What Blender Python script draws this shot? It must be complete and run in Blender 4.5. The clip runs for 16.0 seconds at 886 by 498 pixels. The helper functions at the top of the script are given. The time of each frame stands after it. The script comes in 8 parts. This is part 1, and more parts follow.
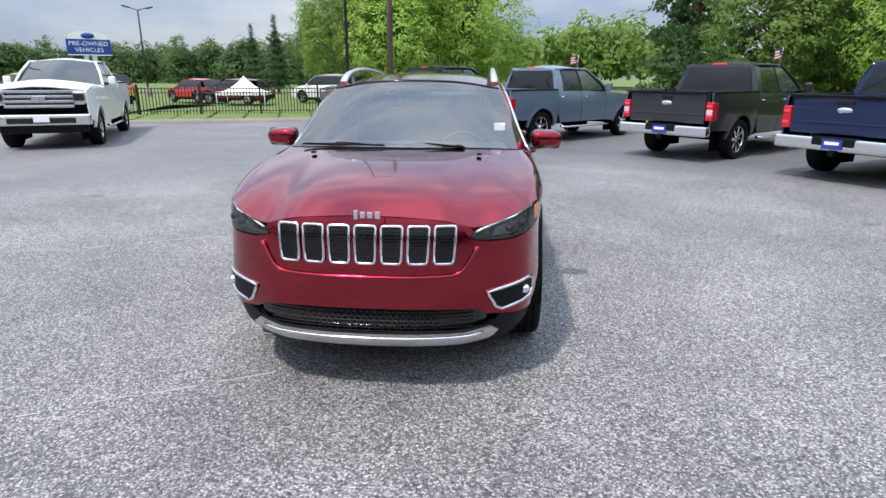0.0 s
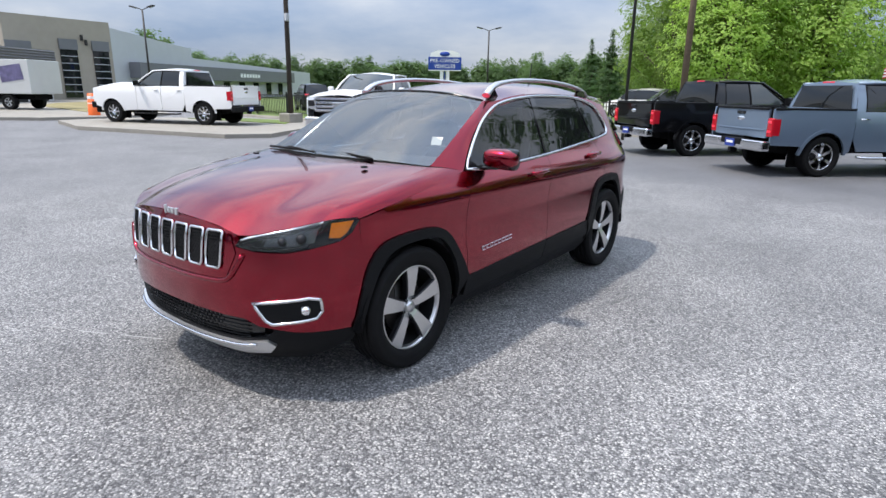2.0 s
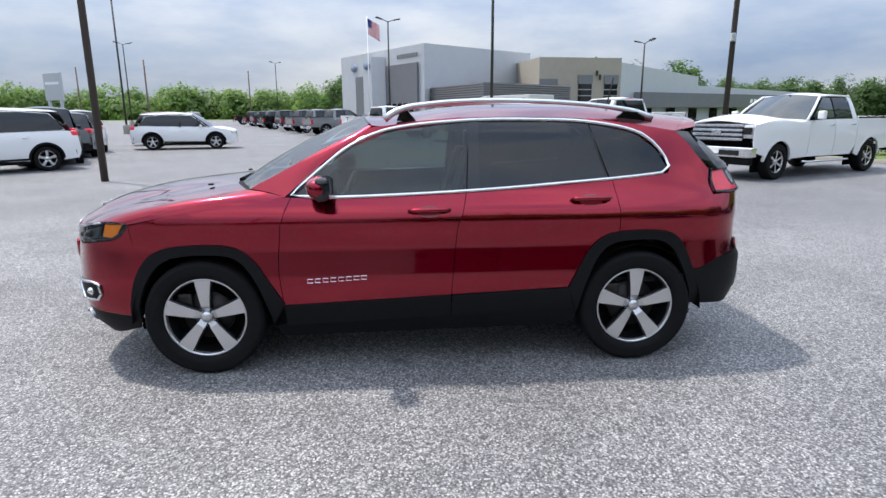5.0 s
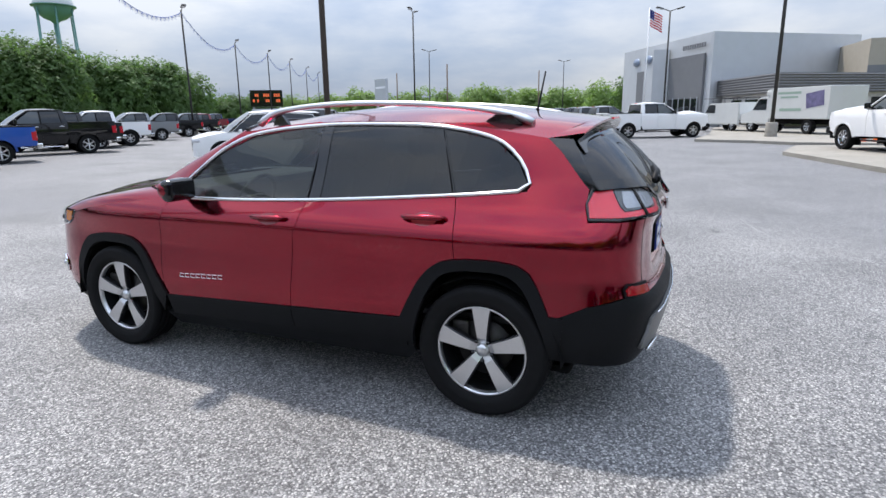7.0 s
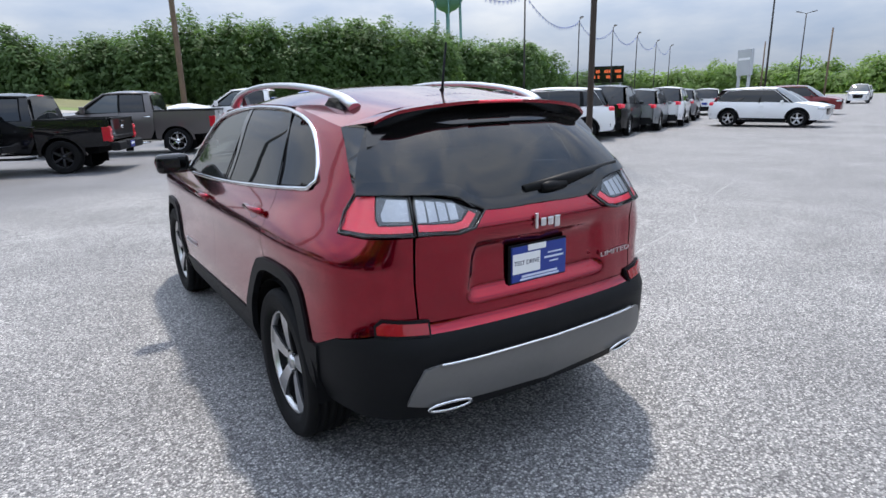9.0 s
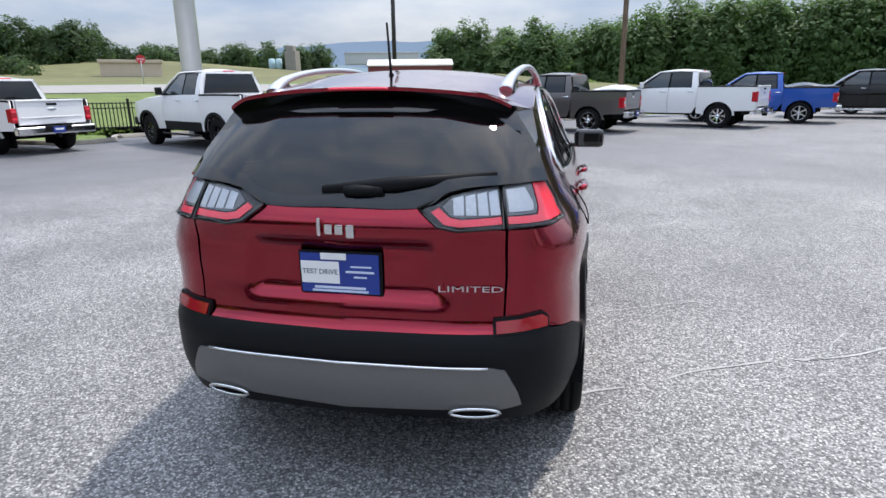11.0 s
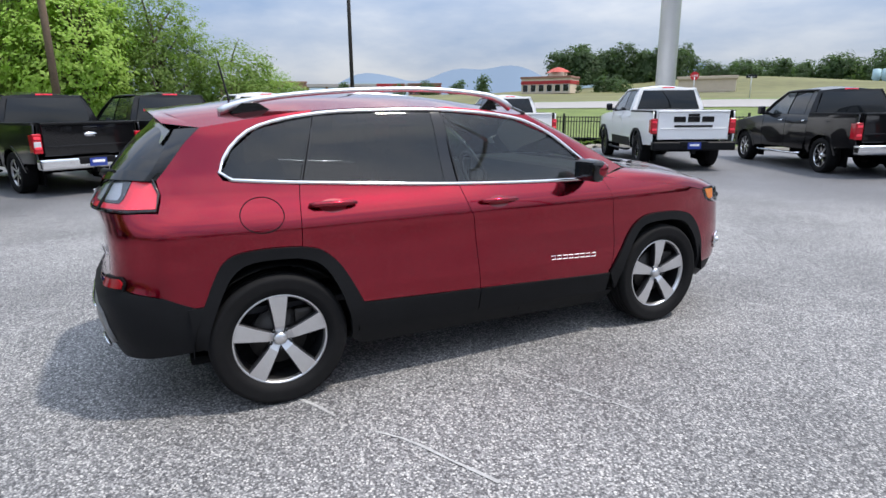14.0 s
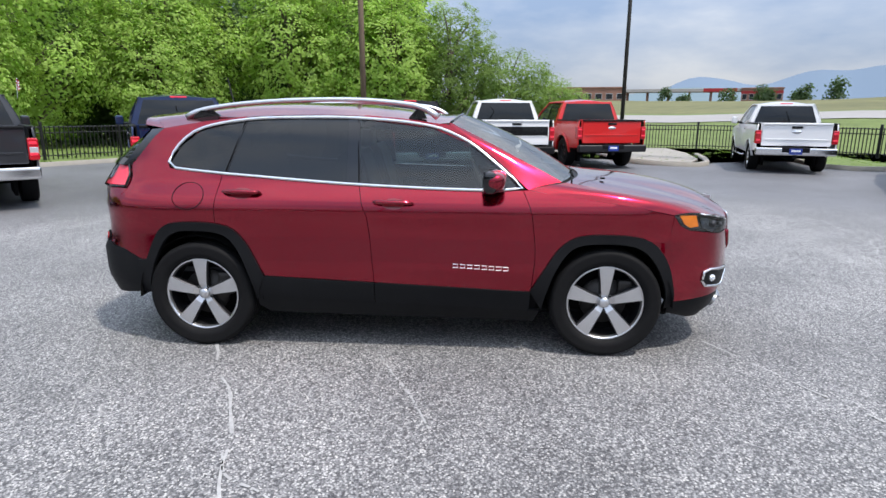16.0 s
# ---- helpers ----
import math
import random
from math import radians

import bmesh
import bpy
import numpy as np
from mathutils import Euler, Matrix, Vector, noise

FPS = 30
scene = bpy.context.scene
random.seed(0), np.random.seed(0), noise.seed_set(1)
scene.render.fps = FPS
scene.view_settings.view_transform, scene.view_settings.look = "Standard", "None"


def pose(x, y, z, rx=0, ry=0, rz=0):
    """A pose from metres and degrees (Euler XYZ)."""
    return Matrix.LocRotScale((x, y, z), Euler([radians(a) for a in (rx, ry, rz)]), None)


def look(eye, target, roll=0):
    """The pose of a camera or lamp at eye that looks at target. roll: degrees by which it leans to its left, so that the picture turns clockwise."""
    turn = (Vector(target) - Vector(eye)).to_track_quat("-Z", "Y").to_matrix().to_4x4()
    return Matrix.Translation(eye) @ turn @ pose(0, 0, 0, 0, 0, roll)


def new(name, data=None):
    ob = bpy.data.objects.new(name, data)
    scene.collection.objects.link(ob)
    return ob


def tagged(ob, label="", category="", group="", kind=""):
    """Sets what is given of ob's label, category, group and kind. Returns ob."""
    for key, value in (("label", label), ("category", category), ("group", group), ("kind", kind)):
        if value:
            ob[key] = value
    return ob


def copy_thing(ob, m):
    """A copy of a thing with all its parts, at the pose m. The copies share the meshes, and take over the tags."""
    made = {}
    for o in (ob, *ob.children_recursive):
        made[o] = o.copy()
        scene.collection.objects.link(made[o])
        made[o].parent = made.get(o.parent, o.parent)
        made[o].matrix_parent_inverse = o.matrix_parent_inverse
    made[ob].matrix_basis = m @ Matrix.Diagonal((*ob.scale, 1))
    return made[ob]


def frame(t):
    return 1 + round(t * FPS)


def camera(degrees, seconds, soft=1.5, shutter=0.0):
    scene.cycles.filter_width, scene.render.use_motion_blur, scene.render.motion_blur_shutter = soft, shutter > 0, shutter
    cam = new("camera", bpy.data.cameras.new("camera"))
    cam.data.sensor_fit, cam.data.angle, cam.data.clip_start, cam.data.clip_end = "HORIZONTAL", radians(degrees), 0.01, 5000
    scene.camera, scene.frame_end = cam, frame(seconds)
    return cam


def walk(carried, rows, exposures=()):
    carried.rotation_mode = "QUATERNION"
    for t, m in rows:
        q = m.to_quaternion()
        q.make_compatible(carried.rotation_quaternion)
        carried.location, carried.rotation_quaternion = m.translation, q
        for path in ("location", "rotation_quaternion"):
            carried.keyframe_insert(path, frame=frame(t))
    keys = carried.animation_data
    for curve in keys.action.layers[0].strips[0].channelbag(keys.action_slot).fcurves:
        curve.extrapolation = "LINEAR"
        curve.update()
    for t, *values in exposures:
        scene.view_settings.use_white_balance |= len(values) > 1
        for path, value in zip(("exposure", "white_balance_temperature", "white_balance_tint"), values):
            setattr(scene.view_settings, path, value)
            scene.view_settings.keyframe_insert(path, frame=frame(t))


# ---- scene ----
cam = camera(74.35, 16.0)
# seconds, x, y, z, yaw, pitch, roll
ROWS = [
    (0.0, 0.613, -4.974, 1.592, 5.03, -16.35, -0.15),
    (0.5, 1.256, -4.790, 1.600, 13.60, -16.45, 0.01),
    (1.0, 1.864, -4.511, 1.600, 21.56, -16.41, -0.12),
    (1.5, 2.462, -4.200, 1.589, 29.53, -15.90, -0.65),
    (2.0, 2.959, -3.768, 1.586, 37.81, -15.33, -0.87),
    (2.5, 3.454, -3.319, 1.595, 46.17, -14.93, -0.58),
    (3.0, 3.805, -2.771, 1.598, 54.50, -14.43, 0.17),
    (3.5, 4.090, -2.179, 1.612, 62.77, -13.80, 0.01),
    (4.0, 4.254, -1.524, 1.623, 70.58, -13.37, -0.22),
    (4.2, 4.315, -1.249, 1.594, 73.51, -13.44, -0.15),
    (4.7, 4.384, -0.561, 1.587, 81.19, -13.24, 0.12),
    (5.2, 4.389, 0.133, 1.579, 88.75, -12.99, 0.32),
    (5.7, 4.302, 0.814, 1.575, 96.08, -12.79, 0.53),
    (6.3, 4.061, 1.571, 1.577, 104.42, -12.80, 0.86),
    (6.5, 3.952, 1.811, 1.602, 107.03, -12.54, 0.94),
    (7.0, 3.610, 2.349, 1.597, 113.68, -13.09, 0.82),
    (7.5, 3.193, 2.863, 1.584, 120.29, -12.91, 1.28),
    (8.0, 2.725, 3.287, 1.577, 127.99, -13.53, 1.74),
    (8.5, 2.209, 3.651, 1.565, 136.74, -14.40, 1.55),
    (8.7, 1.996, 3.774, 1.582, 140.61, -14.50, 1.39),
    (9.2, 1.427, 4.018, 1.582, 150.91, -14.81, 1.20),
    (9.7, 0.843, 4.172, 1.587, 162.28, -15.17, 1.01),
    (10.2, 0.236, 4.232, 1.591, 173.91, -15.47, 0.85),
    (10.8, -0.524, 4.161, 1.584, 187.06, -15.54, 0.73),
    (11.0, -0.777, 4.095, 1.563, 191.25, -15.60, 0.68),
    (11.5, -1.396, 3.906, 1.567, 200.98, -15.48, 1.13),
    (12.0, -1.982, 3.632, 1.568, 210.30, -15.40, 1.20),
    (12.5, -2.516, 3.258, 1.571, 219.44, -14.84, 1.33),
    (13.0, -2.998, 2.835, 1.560, 227.97, -14.22, 1.01),
    (13.5, -3.466, 2.367, 1.559, 236.06, -13.76, 0.93),
    (14.0, -3.876, 1.861, 1.554, 243.69, -13.63, 0.55),
    (14.5, -4.193, 1.294, 1.557, 251.32, -13.33, 0.38),
    (15.0, -4.417, 0.721, 1.558, 258.98, -13.27, 0.35),
    (15.5, -4.531, 0.098, 1.568, 266.39, -12.89, 0.34),
    (16.0, -4.593, -0.533, 1.569, 273.78, -13.04, -0.19),
]
walk(cam, [(t, pose(x, y, z, 90 + pitch, roll, yaw)) for t, x, y, z, yaw, pitch, roll in ROWS])

# ---- world, sun ----
SUN_DIR = Vector((-0.29, -0.40, 1.0)).normalized()
world = bpy.data.worlds.new("sky")
scene.world = world
world.use_nodes = True
wn, wl = world.node_tree.nodes, world.node_tree.links
sky = wn.new("ShaderNodeTexSky")
sky.sky_type, sky.sun_disc = "NISHITA", False
sky.sun_elevation = math.asin(SUN_DIR.z)
sky.sun_rotation = math.atan2(SUN_DIR.x, SUN_DIR.y)
sky.air_density, sky.dust_density = 1.0, 2.0
wtc = wn.new("ShaderNodeTexCoord")
wmap = wn.new("ShaderNodeMapping")
wmap.inputs["Scale"].default_value = (1.0, 1.0, 3.2)
wl.new(wtc.outputs["Generated"], wmap.inputs["Vector"])
wno = wn.new("ShaderNodeTexNoise")
wno.inputs["Scale"].default_value, wno.inputs["Detail"].default_value = 2.6, 7.0
wno.inputs["Roughness"].default_value = 0.55
wl.new(wmap.outputs["Vector"], wno.inputs["Vector"])
wramp = wn.new("ShaderNodeValToRGB")
wramp.color_ramp.elements[0].position, wramp.color_ramp.elements[0].color = 0.33, (2.75, 3.7, 5.5, 1)
wramp.color_ramp.elements[1].position, wramp.color_ramp.elements[1].color = 0.66, (6.6, 6.9, 7.5, 1)
mid = wramp.color_ramp.elements.new(0.48)
mid.color = (4.25, 4.95, 6.3, 1)
wl.new(wno.outputs["Fac"], wramp.inputs["Fac"])
wmix = wn.new("ShaderNodeMix")
wmix.data_type = "RGBA"
wmix.inputs["Factor"].default_value = 0.85
wl.new(sky.outputs["Color"], wmix.inputs["A"])
wl.new(wramp.outputs["Color"], wmix.inputs["B"])
# a thin overcast: brighter overhead than at the horizon
wsep, wlum = wn.new("ShaderNodeSeparateXYZ"), wn.new("ShaderNodeMapRange")
wl.new(wtc.outputs["Generated"], wsep.inputs[0]), wl.new(wsep.outputs["Z"], wlum.inputs["Value"])
wlum.inputs["To Min"].default_value, wlum.inputs["To Max"].default_value = 0.56, 2.35
wgain = wn.new("ShaderNodeVectorMath")
wgain.operation = "SCALE"
wl.new(wmix.outputs["Result"], wgain.inputs[0]), wl.new(wlum.outputs["Result"], wgain.inputs["Scale"])
wl.new(wgain.outputs[0], wn["Background"].inputs["Color"])
wn["Background"].inputs["Strength"].default_value = 0.12

sun_data = bpy.data.lights.new("sun", "SUN")
sun_data.energy, sun_data.angle, sun_data.color = 3.15, radians(3.0), (1.0, 0.93, 0.86)
sun = new("sun", sun_data)
sun.matrix_world = look(SUN_DIR * 60, (0, 0, 0))
scene.view_settings.exposure = 0.46


# ---- materials ----
MATS = {}


def mat(name, color, rough=0.5, metal=0.0, coat=0.0, var=0.0, scale=8.0, bump=0.0, bump_scale=40.0, rand=0.0, trans=0.0, ior=1.45, emit=0.0, spec=0.5, sub=0.0):
    """A procedural material: base colour with large and fine variation and a fine relief."""
    if name in MATS:
        return MATS[name]
    m = bpy.data.materials.new(name)
    m.use_nodes = True
    n, l = m.node_tree.nodes, m.node_tree.links
    b = n["Principled BSDF"]
    b.inputs["Base Color"].default_value = (*color, 1)
    b.inputs["Roughness"].default_value, b.inputs["Metallic"].default_value = rough, metal
    b.inputs["Coat Weight"].default_value, b.inputs["Coat Roughness"].default_value = coat, 0.03
    b.inputs["Transmission Weight"].default_value, b.inputs["IOR"].default_value = trans, ior
    b.inputs["Specular IOR Level"].default_value = spec
    if emit:
        b.inputs["Emission Color"].default_value, b.inputs["Emission Strength"].default_value = (*color, 1), emit
    tc = n.new("ShaderNodeTexCoord")
    if var or rand:
        big, fine = n.new("ShaderNodeTexNoise"), n.new("ShaderNodeTexNoise")
        big.inputs["Scale"].default_value, fine.inputs["Scale"].default_value = scale * 0.13, scale
        big.inputs["Detail"].default_value, fine.inputs["Detail"].default_value = 5, 6
        l.new(tc.outputs["Object"], big.inputs["Vector"]), l.new(tc.outputs["Object"], fine.inputs["Vector"])
        add = n.new("ShaderNodeMath")
        l.new(big.outputs["Fac"], add.inputs[0]), l.new(fine.outputs["Fac"], add.inputs[1])
        last = add.outputs[0]
        if rand:
            info = n.new("ShaderNodeObjectInfo")
            isle = n.new("ShaderNodeNewGeometry")
            mul = n.new("ShaderNodeMath")
            mul.operation = "MULTIPLY_ADD"
            mul.inputs[1].default_value = rand
            both = n.new("ShaderNodeMath")
            l.new(info.outputs["Random"], both.inputs[0]), l.new(isle.outputs["Random Per Island"], both.inputs[1])
            l.new(both.outputs[0], mul.inputs[0]), l.new(last, mul.inputs[2])
            last = mul.outputs[0]
        rng = n.new("ShaderNodeMapRange")
        rng.inputs["From Min"].default_value, rng.inputs["From Max"].default_value = 0.55, 1.45 + 2 * rand
        rng.inputs["To Min"].default_value, rng.inputs["To Max"].default_value = 1 - var, 1 + var
        l.new(last, rng.inputs["Value"])
        mixc = n.new("ShaderNodeMix")
        mixc.data_type, mixc.blend_type = "RGBA", "MULTIPLY"
        mixc.inputs["Factor"].default_value = 1.0
        mixc.inputs["A"].default_value = (*color, 1)
        l.new(rng.outputs["Result"], mixc.inputs["B"])
        l.new(mixc.outputs["Result"], b.inputs["Base Color"])
    if bump:
        bn, bu = n.new("ShaderNodeTexNoise"), n.new("ShaderNodeBump")
        bn.inputs["Scale"].default_value, bn.inputs["Detail"].default_value = bump_scale, 4
        l.new(tc.outputs["Object"], bn.inputs["Vector"]), l.new(bn.outputs["Fac"], bu.inputs["Height"])
        bu.inputs["Strength"].default_value, bu.inputs["Distance"].default_value = bump, 0.01
        l.new(bu.outputs["Normal"], b.inputs["Normal"])
    MATS[name] = m
    return m


def paint(name, color, metal=0.0, rough=0.42):
    return mat("paint " + name, color, rough, metal, coat=0.8, var=0.04, scale=300)


def glass(name, color, rough=0.0, ior=1.55, film=0.0):
    m = mat("glass " + name, color, rough, 0.0, ior=1.45)
    if "done" in m:
        return m
    m["done"] = 1
    n, l = m.node_tree.nodes, m.node_tree.links
    clear, gloss, fres, mix = n.new("ShaderNodeBsdfTransparent"), n.new("ShaderNodeBsdfGlossy"), n.new("ShaderNodeFresnel"), n.new("ShaderNodeMixShader")
    clear.inputs["Color"].default_value = (*color, 1)
    gloss.inputs["Roughness"].default_value = 0.01
    fres.inputs["IOR"].default_value = ior
    l.new(fres.outputs["Fac"], mix.inputs["Fac"]), l.new(clear.outputs[0], mix.inputs[1]), l.new(gloss.outputs[0], mix.inputs[2])
    last = mix
    if film:  # a thin pale film, painted in for bright sky reflected by the glass
        sky_veil, over = n.new("ShaderNodeBsdfDiffuse"), n.new("ShaderNodeMixShader")
        sky_veil.inputs["Color"].default_value = (0.55, 0.62, 0.64, 1)
        over.inputs["Fac"].default_value = film
        l.new(mix.outputs[0], over.inputs[1]), l.new(sky_veil.outputs[0], over.inputs[2])
        last = over
    l.new(last.outputs[0], n["Material Output"].inputs["Surface"])
    return m


def asphalt():
    m = mat("asphalt", (0.2, 0.2, 0.2), 0.60)
    n, l = m.node_tree.nodes, m.node_tree.links
    b = n["Principled BSDF"]
    tc = n.new("ShaderNodeTexCoord")
    P = tc.outputs["Object"]

    def noise_at(scale, detail=3, rough=0.5):
        k = n.new("ShaderNodeTexNoise")
        k.inputs["Scale"].default_value, k.inputs["Detail"].default_value, k.inputs["Roughness"].default_value = scale, detail, rough
        l.new(P, k.inputs["Vector"])
        return k.outputs["Fac"]

    def ramp(fac, stops):
        r = n.new("ShaderNodeValToRGB")
        r.color_ramp.elements[0].position, r.color_ramp.elements[0].color = stops[0][0], (*stops[0][1], 1)
        r.color_ramp.elements[1].position, r.color_ramp.elements[1].color = stops[-1][0], (*stops[-1][1], 1)
        for p, c in stops[1:-1]:
            r.color_ramp.elements.new(p).color = (*c, 1)
        l.new(fac, r.inputs["Fac"])
        return r.outputs["Color"]

    def mixed(kind, fac, a, c):
        x = n.new("ShaderNodeMix")
        x.data_type, x.blend_type = "RGBA", kind
        if isinstance(fac, float):
            x.inputs["Factor"].default_value = fac
        else:
            l.new(fac, x.inputs["Factor"])
        l.new(a, x.inputs["A"]), l.new(c, x.inputs["B"])
        return x.outputs["Result"]

    # aggregate: small stones of several greys with dark gaps
    vor = n.new("ShaderNodeTexVoronoi")
    vor.inputs["Scale"].default_value = 96.0
    l.new(P, vor.inputs["Vector"])
    sep = n.new("ShaderNodeSeparateColor")
    l.new(vor.outputs["Color"], sep.inputs["Color"])
    stones = ramp(sep.outputs["Red"], [(0.0, (0.075, 0.075, 0.08)), (0.45, (0.215, 0.215, 0.22)), (0.78, (0.37, 0.37, 0.37)), (1.0, (0.58, 0.57, 0.55))])
    gaps = ramp(vor.outputs["Distance"], [(0.25, (1.05, 1.05, 1.05)), (0.75, (0.34, 0.34, 0.35))])
    worn = mixed("MULTIPLY", 0.8, stones, gaps)
    blotch = ramp(noise_at(0.55, 6, 0.62), [(0.3, (0.61, 0.605, 0.60)), (0.5, (0.845, 0.84, 0.83)), (0.72, (1.11, 1.10, 1.08))])
    worn = mixed("MULTIPLY", 1.0, worn, blotch)
    # pale scuffs and dark drips
    scuff = ramp(noise_at(2.3, 8, 0.7), [(0.60, (0, 0, 0)), (0.75, (0.07, 0.07, 0.068))])
    worn = mixed("ADD", 1.0, worn, scuff)
    spot = ramp(noise_at(1.7, 2), [(0.71, (1, 1, 1)), (0.76, (0.55, 0.55, 0.55))])
    worn = mixed("MULTIPLY", 1.0, worn, spot)
    # darker, smoother lane round the parking rows
    dark = mixed("MULTIPLY", 0.45, ramp(noise_at(160, 2), [(0.3, (0.075, 0.077, 0.083)), (0.7, (0.16, 0.16, 0.168))]), gaps)
    dark = mixed("MULTIPLY", 1.0, dark, ramp(noise_at(0.35, 6, 0.6), [(0.3, (0.8, 0.8, 0.8)), (0.7, (1.35, 1.35, 1.35))]))
    warp = n.new("ShaderNodeVectorMath")
    warp.operation = "LENGTH"
    off = n.new("ShaderNodeMapping")
    off.inputs["Location"].default_value = (-0.5, 0.4, 0)
    l.new(P, off.inputs["Vector"]), l.new(off.outputs["Vector"], warp.inputs[0])
    wob = n.new("ShaderNodeMath")
    wob.operation = "MULTIPLY_ADD"
    wob.inputs[1].default_value = 4.5
    l.new(noise_at(0.16, 5, 0.6), wob.inputs[0]), l.new(warp.outputs["Value"], wob.inputs[2])
    edge = n.new("ShaderNodeMapRange")
    edge.inputs["From Min"].default_value, edge.inputs["From Max"].default_value = 8.6, 11.2
    l.new(wob.outputs[0], edge.inputs["Value"])
    # the newer dark surface lies on the eastern side; westwards it fades into the old one
    place, fade, both_ = n.new("ShaderNodeSeparateXYZ"), n.new("ShaderNodeMapRange"), n.new("ShaderNodeMath")
    l.new(P, place.inputs[0]), l.new(place.outputs["X"], fade.inputs["Value"])
    fade.inputs["From Min"].default_value, fade.inputs["From Max"].default_value = -7.0, 1.0
    fade.inputs["To Min"].default_value, fade.inputs["To Max"].default_value = 0.35, 1.0
    both_.operation = "MULTIPLY"
    l.new(edge.outputs["Result"], both_.inputs[0]), l.new(fade.outputs["Result"], both_.inputs[1])
    l.new(mixed("MIX", both_.outputs[0], worn, dark), b.inputs["Base Color"])
    bu = n.new("ShaderNodeBump")
    bu.inputs["Strength"].default_value, bu.inputs["Distance"].default_value, bu.invert = 0.55, 0.006, True
    l.new(vor.outputs["Distance"], bu.inputs["Height"]), l.new(bu.outputs["Normal"], b.inputs["Normal"])
    return m


CHERRY = paint("cherry red", (0.265, 0.0022, 0.017), 1.0, 0.16)
clear = CHERRY.node_tree.nodes["Principled BSDF"].inputs
clear["Coat Weight"].default_value, clear["Coat IOR"].default_value, clear["Coat Roughness"].default_value = 0.85, 1.5, 0.015
BLACK_PLASTIC = mat("grained black plastic", (0.0085, 0.0088, 0.0098), 0.48, var=0.15, scale=60, bump=0.10, bump_scale=400, spec=0.13)
GLOSS_BLACK = mat("gloss black", (0.004, 0.004, 0.0045), 0.12, coat=0.4)
DARK = mat("dark underside", (0.005, 0.005, 0.0055), 0.9, spec=0.15)
CHROME = mat("chrome", (0.75, 0.76, 0.78), 0.12, 1.0)
SATIN = mat("satin silver", (0.62, 0.63, 0.65), 0.3, 0.9, var=0.05, scale=30)
SILVER_PAINT = mat("silver painted plastic", (0.155, 0.153, 0.15), 0.38, 0.3, var=0.06, scale=40)
RUBBER = mat("tyre rubber", (0.0065, 0.0065, 0.007), 0.72, spec=0.18, var=0.25, scale=25, bump=0.1, bump_scale=120)
MACHINED = mat("machined alloy", (0.62, 0.62, 0.63), 0.28, 0.95, var=0.05, scale=60)
GUNMETAL = mat("dark grey alloy", (0.03, 0.03, 0.033), 0.4, 0.6)
IRON = mat("brake iron", (0.05, 0.047, 0.045), 0.5, 0.8, var=0.2, scale=30)
TINT = glass("privacy tint", (0.030, 0.034, 0.036), ior=1.6, film=0.012)
TINT_LIGHT = glass("light tint", (0.26, 0.33, 0.32), ior=1.62, film=0.015)
SCREEN = glass("windscreen", (0.62, 0.70, 0.70), ior=2.5, film=0.035)
LENS = glass("clear lens", (0.94, 0.95, 0.96))
TAIL_LENS = glass("tail lens", (0.97, 0.97, 0.97), ior=1.15)
REFLECTOR = mat("red reflector", (0.30, 0.008, 0.012), 0.15, coat=0.6, var=0.1, scale=50)
HEAD_LENS = glass("headlight lens", (0.92, 0.94, 0.96), ior=1.6, film=0.03)
RED_LENS = mat("red lens", (0.95, 0.035, 0.07), 0.3, coat=1.0, var=0.1, scale=50)
CLEAR_GREY = mat("smoked lens", (0.13, 0.14, 0.15), 0.2, 0.1, coat=0.5, var=0.2, scale=35)
AMBER = mat("amber lens", (0.55, 0.15, 0.01), 0.25, coat=0.6, var=0.2, scale=90)
WHITE_PLASTIC = mat("white plastic", (0.8, 0.8, 0.8), 0.4)
LAMP_CELL = mat("frosted lamp cell", (0.48, 0.50, 0.53), 0.25, 0.3, coat=0.5, var=0.15, scale=60)
LAMP_WHITE = mat("lamp reflector", (0.85, 0.86, 0.88), 0.15, 0.8)
LEATHER = mat("black leather", (0.03, 0.03, 0.032), 0.5, var=0.15, scale=30)
CABIN = mat("cabin trim", (0.05, 0.05, 0.054), 0.65, var=0.1, scale=20)


# ---- building kit ----
def spline(points):
    """A smooth curve through the points, as a function of 0..1."""
    p = [Vector(q) for q in points]
    if len(p) == 2:
        return lambda s: p[0].lerp(p[1], s)
    d = [0.0]
    for a, b in zip(p, p[1:]):
        d.append(d[-1] + max((b - a).length, 1e-6))

    def f(s):
        x = min(max(s, 0.0), 1.0) * d[-1]
        i = 0
        while i < len(p) - 2 and x > d[i + 1]:
            i += 1
        h = d[i + 1] - d[i]
        u = (x - d[i]) / h
        m0 = (p[i + 1] - p[i - 1]) * (h / (d[i + 1] - d[i - 1])) if i else p[1] - p[0]
        m1 = (p[i + 2] - p[i]) * (h / (d[i + 2] - d[i])) if i < len(p) - 2 else p[-1] - p[-2]
        return (2 * u**3 - 3 * u * u + 1) * p[i] + (u**3 - 2 * u * u + u) * m0 + (-2 * u**3 + 3 * u * u) * p[i + 1] + (u**3 - u * u) * m1

    return f


def curve2(points, n=24):
    """Points of a smooth flat curve."""
    f = spline([(a, b, 0) for a, b in points])
    return [tuple(f(i / n)[:2]) for i in range(n + 1)]


